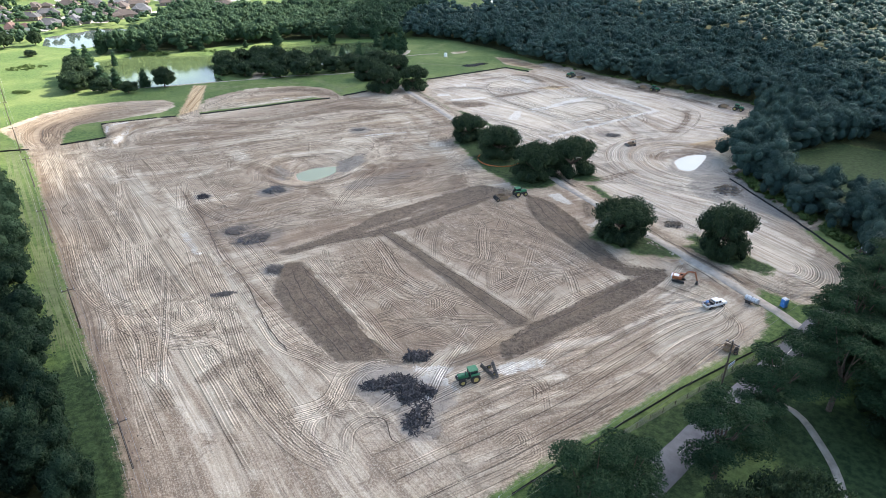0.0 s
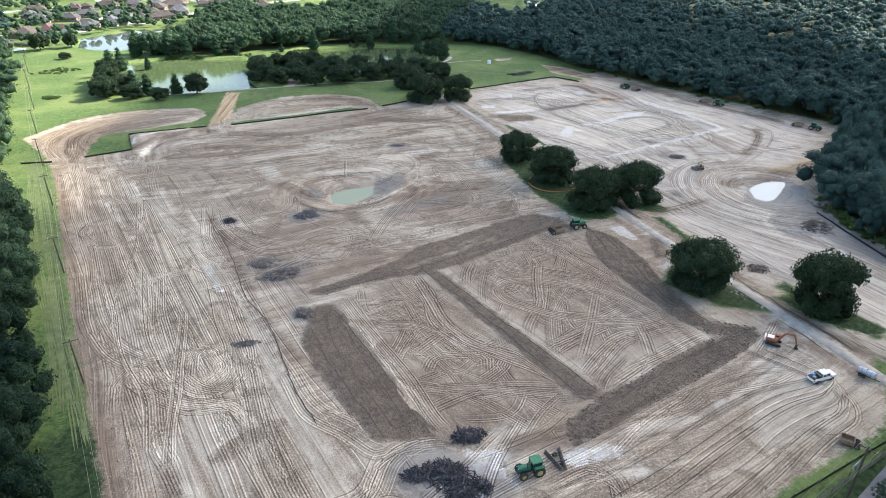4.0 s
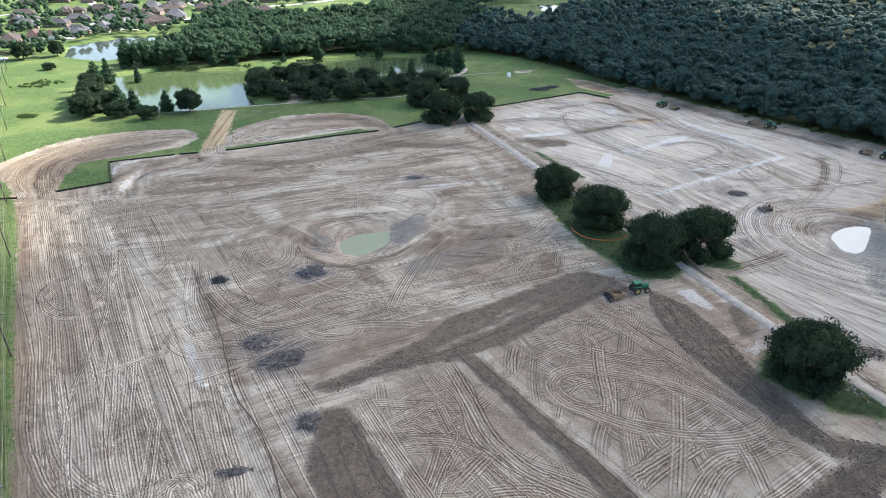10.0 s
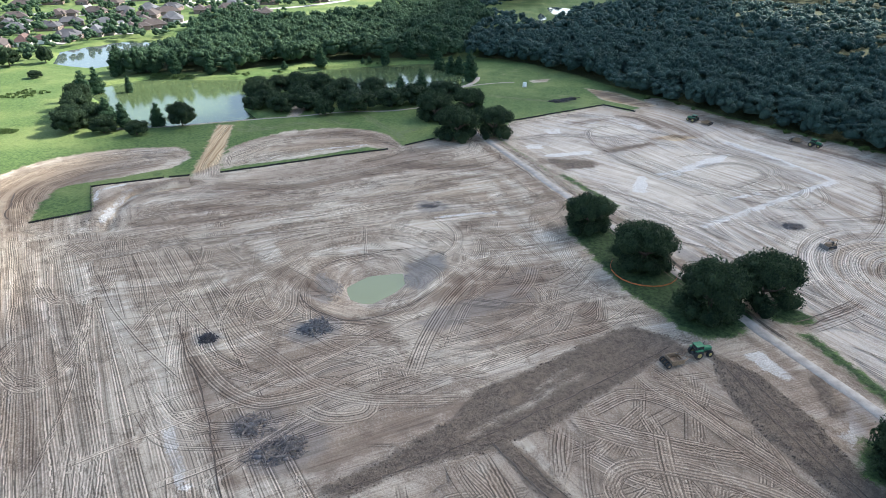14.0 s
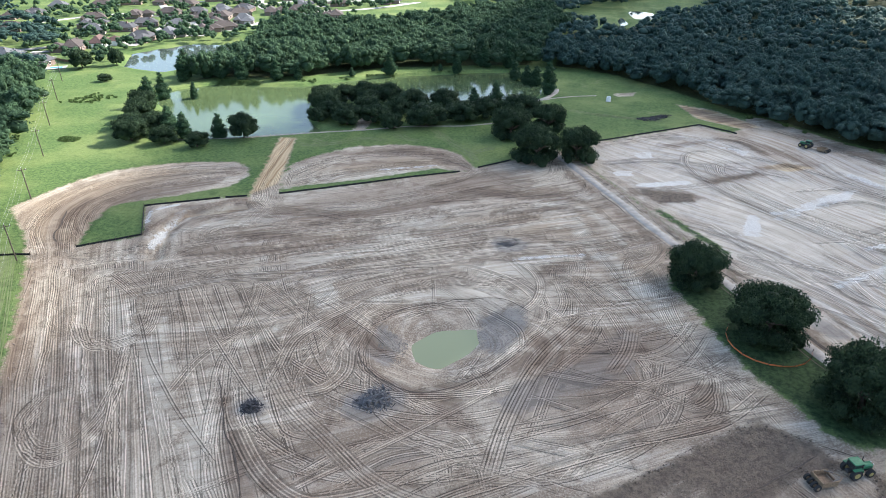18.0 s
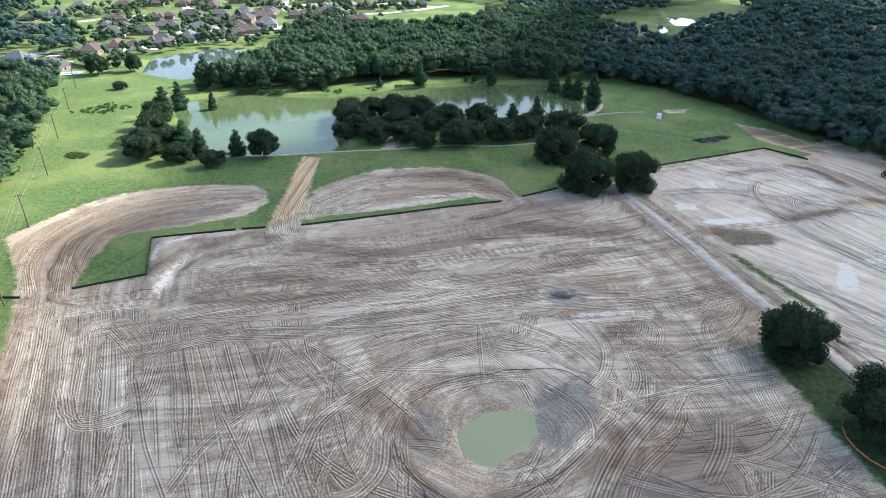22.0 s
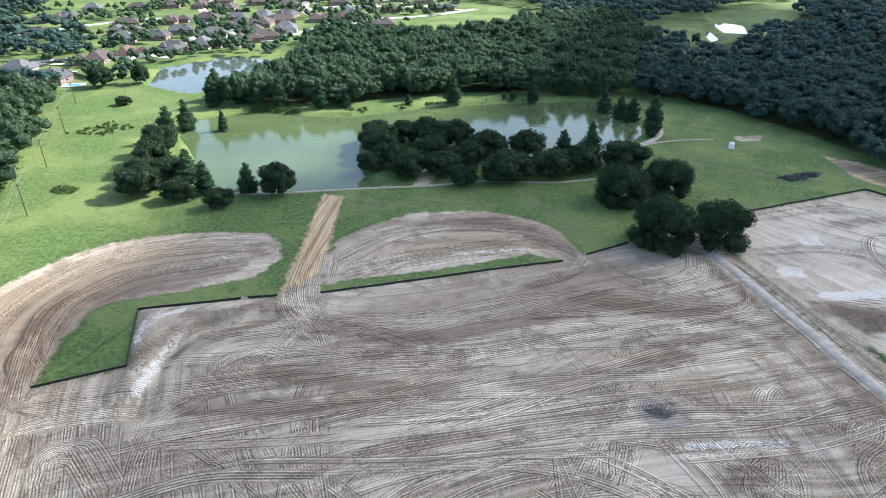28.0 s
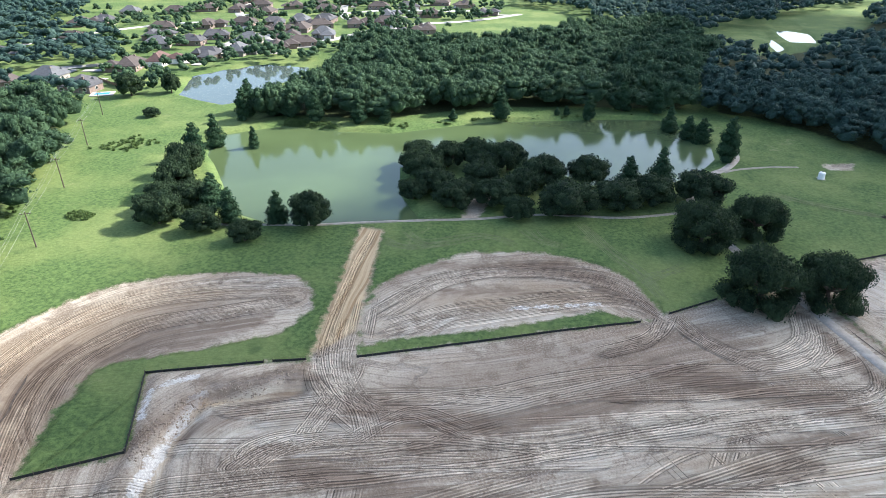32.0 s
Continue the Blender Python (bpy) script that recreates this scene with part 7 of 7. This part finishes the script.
top = empty("notice_board", "pale notice board on two posts by the fence", "sign")
bm = bmesh.new()
box(bm, 0, 0, 1.6, 2.4, 0.06, 1.2, 0, 0.01)
b = part("board", bm, M_white, top)
bm = bmesh.new()
box(bm, 0, -0.05, 1.95, 2.0, 0.03, 0.25)
part("heading_bar", bm, M_blue, b)
for z in (1.55, 1.35):
    bm = bmesh.new()
    box(bm, 0, -0.05, z, 1.7, 0.03, 0.1)
    part("text_bar", bm, M_dark, b)
for s in (-1, 1):
    bm = bmesh.new()
    box(bm, s * 1.0, 0.08, 0.9, 0.1, 0.1, 2.4)
    part("post", bm, M_pole, top)
put(top, 57, 98.3, 38)


# ---- houses beyond the lakes ----
M_brick = simple("brown_brick", (0.2, 0.15, 0.13), 0.9, 0, 0.25, 0.8)
M_pale_brick = simple("pale_brick", (0.3, 0.27, 0.24), 0.9, 0, 0.2, 0.8)
ROOFS = [simple("grey_shingle", (0.07, 0.07, 0.076), 0.9, 0, 0.25, 0.7), simple("brown_shingle", (0.07, 0.057, 0.053), 0.9, 0, 0.25, 0.7),
         simple("red_brown_shingle", (0.1, 0.062, 0.055), 0.9, 0, 0.25, 0.7), simple("light_grey_shingle", (0.1, 0.104, 0.113), 0.9, 0, 0.2, 0.7)]
M_drive = simple("concrete_drive", (0.38, 0.37, 0.35), 0.9, 0, 0.12, 0.4)


def hip(bm, x, y, z, sx, sy, h, eave=0.5, ridge=0.45):
    sx, sy = sx / 2 + eave, sy / 2 + eave
    r = max(0.2, sx - sy) if sx >= sy else 0.2
    q = [(-sx, -sy, 0), (sx, -sy, 0), (sx, sy, 0), (-sx, sy, 0), (-r, 0, h), (r, 0, h)]
    low = [(a, b, -0.2) for a, b, c in q[:4]]
    vs = [bm.verts.new((x + a, y + b, z + c)) for a, b, c in q + low]
    for f in ((0, 1, 5, 4), (2, 3, 4, 5), (1, 2, 5), (3, 0, 4), (6, 7, 1, 0), (7, 8, 2, 1), (8, 9, 3, 2), (9, 6, 0, 3), (9, 8, 7, 6)):
        bm.faces.new([vs[i] for i in f])


def house(kind):
    """A brick bungalow with hipped roofs, a wing, windows, door and garage."""
    label = ("brick house with a hipped grey shingle roof", "brick house with a hipped brown shingle roof", "house with white gable and red-brown roof", "pale brick house with a light grey roof")[kind]
    top = empty("house", label, "house", "houses beyond the lake")
    L, D, W, E = ((18, 11, 8, 9), (20, 12, 9, 8), (17, 10, 8, 10), (16, 12, 10, 7))[kind]
    bm = bmesh.new()
    box(bm, 0, 0, 1.4, L, D, 3.4)
    box(bm, L * 0.28, -D / 2 - E / 2 + 1, 1.4, W, E, 3.4)
    part("wall", bm, (M_brick, M_brick, M_white, M_pale_brick)[kind], top)
    bm = bmesh.new()
    hip(bm, 0, 0, 3.1, L, D, 3.6 + 0.4 * kind)
    part("roof", bm, ROOFS[kind], top)
    bm = bmesh.new()
    hip(bm, L * 0.28, -D / 2 - E / 2 + 1, 3.1, W, E + 4, 3.0)
    part("wing_roof", bm, ROOFS[kind], top)
    bm = bmesh.new()
    hip(bm, -L * 0.28, -D / 2 + 1.0, 3.3, 5, 5, 2.8)
    part("porch_roof", bm, ROOFS[kind], top)
    bm = bmesh.new()
    box(bm, -L * 0.2, 1.2, 5.4, 1.0, 0.8, 3.6)
    part("chimney", bm, M_brick, top)
    for x, y, w, rz in ((-L * 0.4, -D / 2 - 0.03, 1.6, 0), (-L * 0.02, -D / 2 - 0.03, 1.6, 0), (-L * 0.35, D / 2 + 0.03, 1.6, 0), (L * 0.1, D / 2 + 0.03, 1.6, 0), (L * 0.36, D / 2 + 0.03, 1.6, 0), (-L / 2 - 0.03, 0, 1.6, 90), (L / 2 + 0.03, 0, 1.6, 90)):
        bm = bmesh.new()
        box(bm, x, y, 1.6, w + 0.2, 0.06, 1.6, rz)
        wf = part("window", bm, M_white, top)
        bm = bmesh.new()
        box(bm, x, y, 1.6, w, 0.1, 1.4, rz)
        part("pane", bm, M_glass, wf)
    bm = bmesh.new()
    box(bm, -L * 0.22, -D / 2 - 0.04, 1.1, 1.1, 0.08, 2.1)
    part("door", bm, M_dark, top)
    bm = bmesh.new()
    box(bm, L * 0.28, -D / 2 - E + 0.97, 1.2, 5.0, 0.08, 2.2)
    part("garage_door", bm, M_white, top)
    bm = bmesh.new()
    box(bm, L * 0.28, -D / 2 - E - 5, 0.12, 5.5, 14, 0.16)
    part("driveway", bm, M_drive, top)
    return top


proto = [house(k) for k in range(4)]
hr = random.Random(4)
first = [None] * 4
for i, (x, y) in enumerate(HOUSES):
    k = 2 if i == 0 else hr.choice((0, 1, 1, 0, 3, 1))
    m = pose(x, y, height(x, y) + 0.25, 0, 0, hr.choice((20, 110, 200, 290)) + hr.uniform(-15, 15))
    if first[k] is None:
        proto[k].matrix_world = m
        first[k] = True
    else:
        copy_thing(proto[k], m)
for k in range(4):
    if first[k] is None:
        proto[k].matrix_world = pose(-300 - 20 * k, 860, 0.25)
for line in ([(-470, 860), (-440, 760), (-392, 690), (-352, 628), (-340, 560), (-360, 520), (-400, 480)], [(-375, 870), (-330, 760), (-300, 720), (-250, 716), (-205, 745), (-170, 800)],
             [(-340, 640), (-310, 600), (-285, 610), (-270, 660), (-262, 716)], [(-392, 690), (-440, 660), (-470, 600), (-480, 540)], [(-330, 760), (-300, 790), (-250, 800), (-210, 815)]):
    ribbon("street", line, 6.5, 0.3, M_drive, "pale concrete street between houses")

# swimming pool and garden wall by the nearest house
top = empty("swimming_pool", "small blue garden pool with a pale deck", "pool")
bm = bmesh.new()
box(bm, 0, 0, 0.15, 11, 8, 0.3, 0, 0.03)
part("deck", bm, M_drive, top)
bm = bmesh.new()
box(bm, 0, 0, 0.31, 7, 4, 0.06, 0, 0.02)
part("pool_water", bm, water_material("pool_water", (0.05, 0.32, 0.5), 0.05, 0.01), top)
put(top, -320, 444, 30)
silt_fence([(-346, 470), (-330, 462), (-318, 458)], "brown board garden fence behind a house", 3.0, 1.5, M_tan)


# ---- bushes and weeds ----
def weeds(name, polys, count, size, mat, label, seed):
    rng = np.random.RandomState(seed)
    V, F, n = [], [], 0
    for poly in polys:
        P = np.array(poly, float)
        pts = P.min(0) + rng.rand(count * 4, 2) * (P.max(0) - P.min(0))
        pts = pts[signed(pts, P) > rng.uniform(-0.5, 3, len(pts))][:count]
        z = bilerp(pts, gz2)
        for (x, y), zz in zip(pts, z):
            s = size * rng.uniform(0.5, 1.5)
            v, f = crown(rng, [(0, 0, 0.3, 0.6, 0.5), (0.4, 0.2, 0.25, 0.4, 0.4), (-0.3, 0.3, 0.25, 0.4, 0.35)], 26, 0.3, 0.7, ICO0)
            V.append(v * s + (x, y, zz))
            F.append(f + n)
            n += len(v)
    return tagged(new(name, mesh_np(name, np.vstack(V), np.vstack(F), mat)), label, "bushes", kind="stuff")


weeds("meadow_weeds", [[(-262, 372), (-246, 372), (-240, 388), (-256, 392)], [(-222, 318), (-214, 318), (-214, 324), (-222, 324)]], 70, 0.9, M_bush, "rough weeds in the bright meadow", 1)
weeds("shore_reeds", [[(-166, 433), (-120, 461), (-82, 473), (-60, 481), (-60, 478), (-82, 469), (-118, 457), (-160, 429)], [(-208, 431), (-182, 429), (-182, 424), (-208, 423)]], 170, 1.0, M_bush, "low green growth along the shore", 2)
weeds("fence_scrub", [[(-174, 219), (-153, 187), (-122, 149), (-86, 101), (-57, 63), (-54, 66), (-83, 105), (-119, 153), (-150, 191), (-171, 223)], [(-262, 346), (-230, 300), (-178, 226), (-175, 228), (-227, 303), (-259, 348)]], 170, 1.2, M_bush, "scrub along the foot of the wood", 3)
weeds("verge_scrub", [[(26, 66), (74, 104), (77, 102), (29, 63)]], 90, 0.8, M_bush, "scrub on the roadside verge", 4)
weeds("wood_edge_scrub", [[(54, 400), (86, 364), (122, 324), (152, 293), (155, 296), (125, 328), (89, 369), (58, 404)], [(104, 216), (102, 196), (108, 168), (112, 140), (116, 142), (112, 170), (107, 198), (108, 216)]], 150, 1.6, M_bush, "scrub along the edge of the eastern wood", 5)
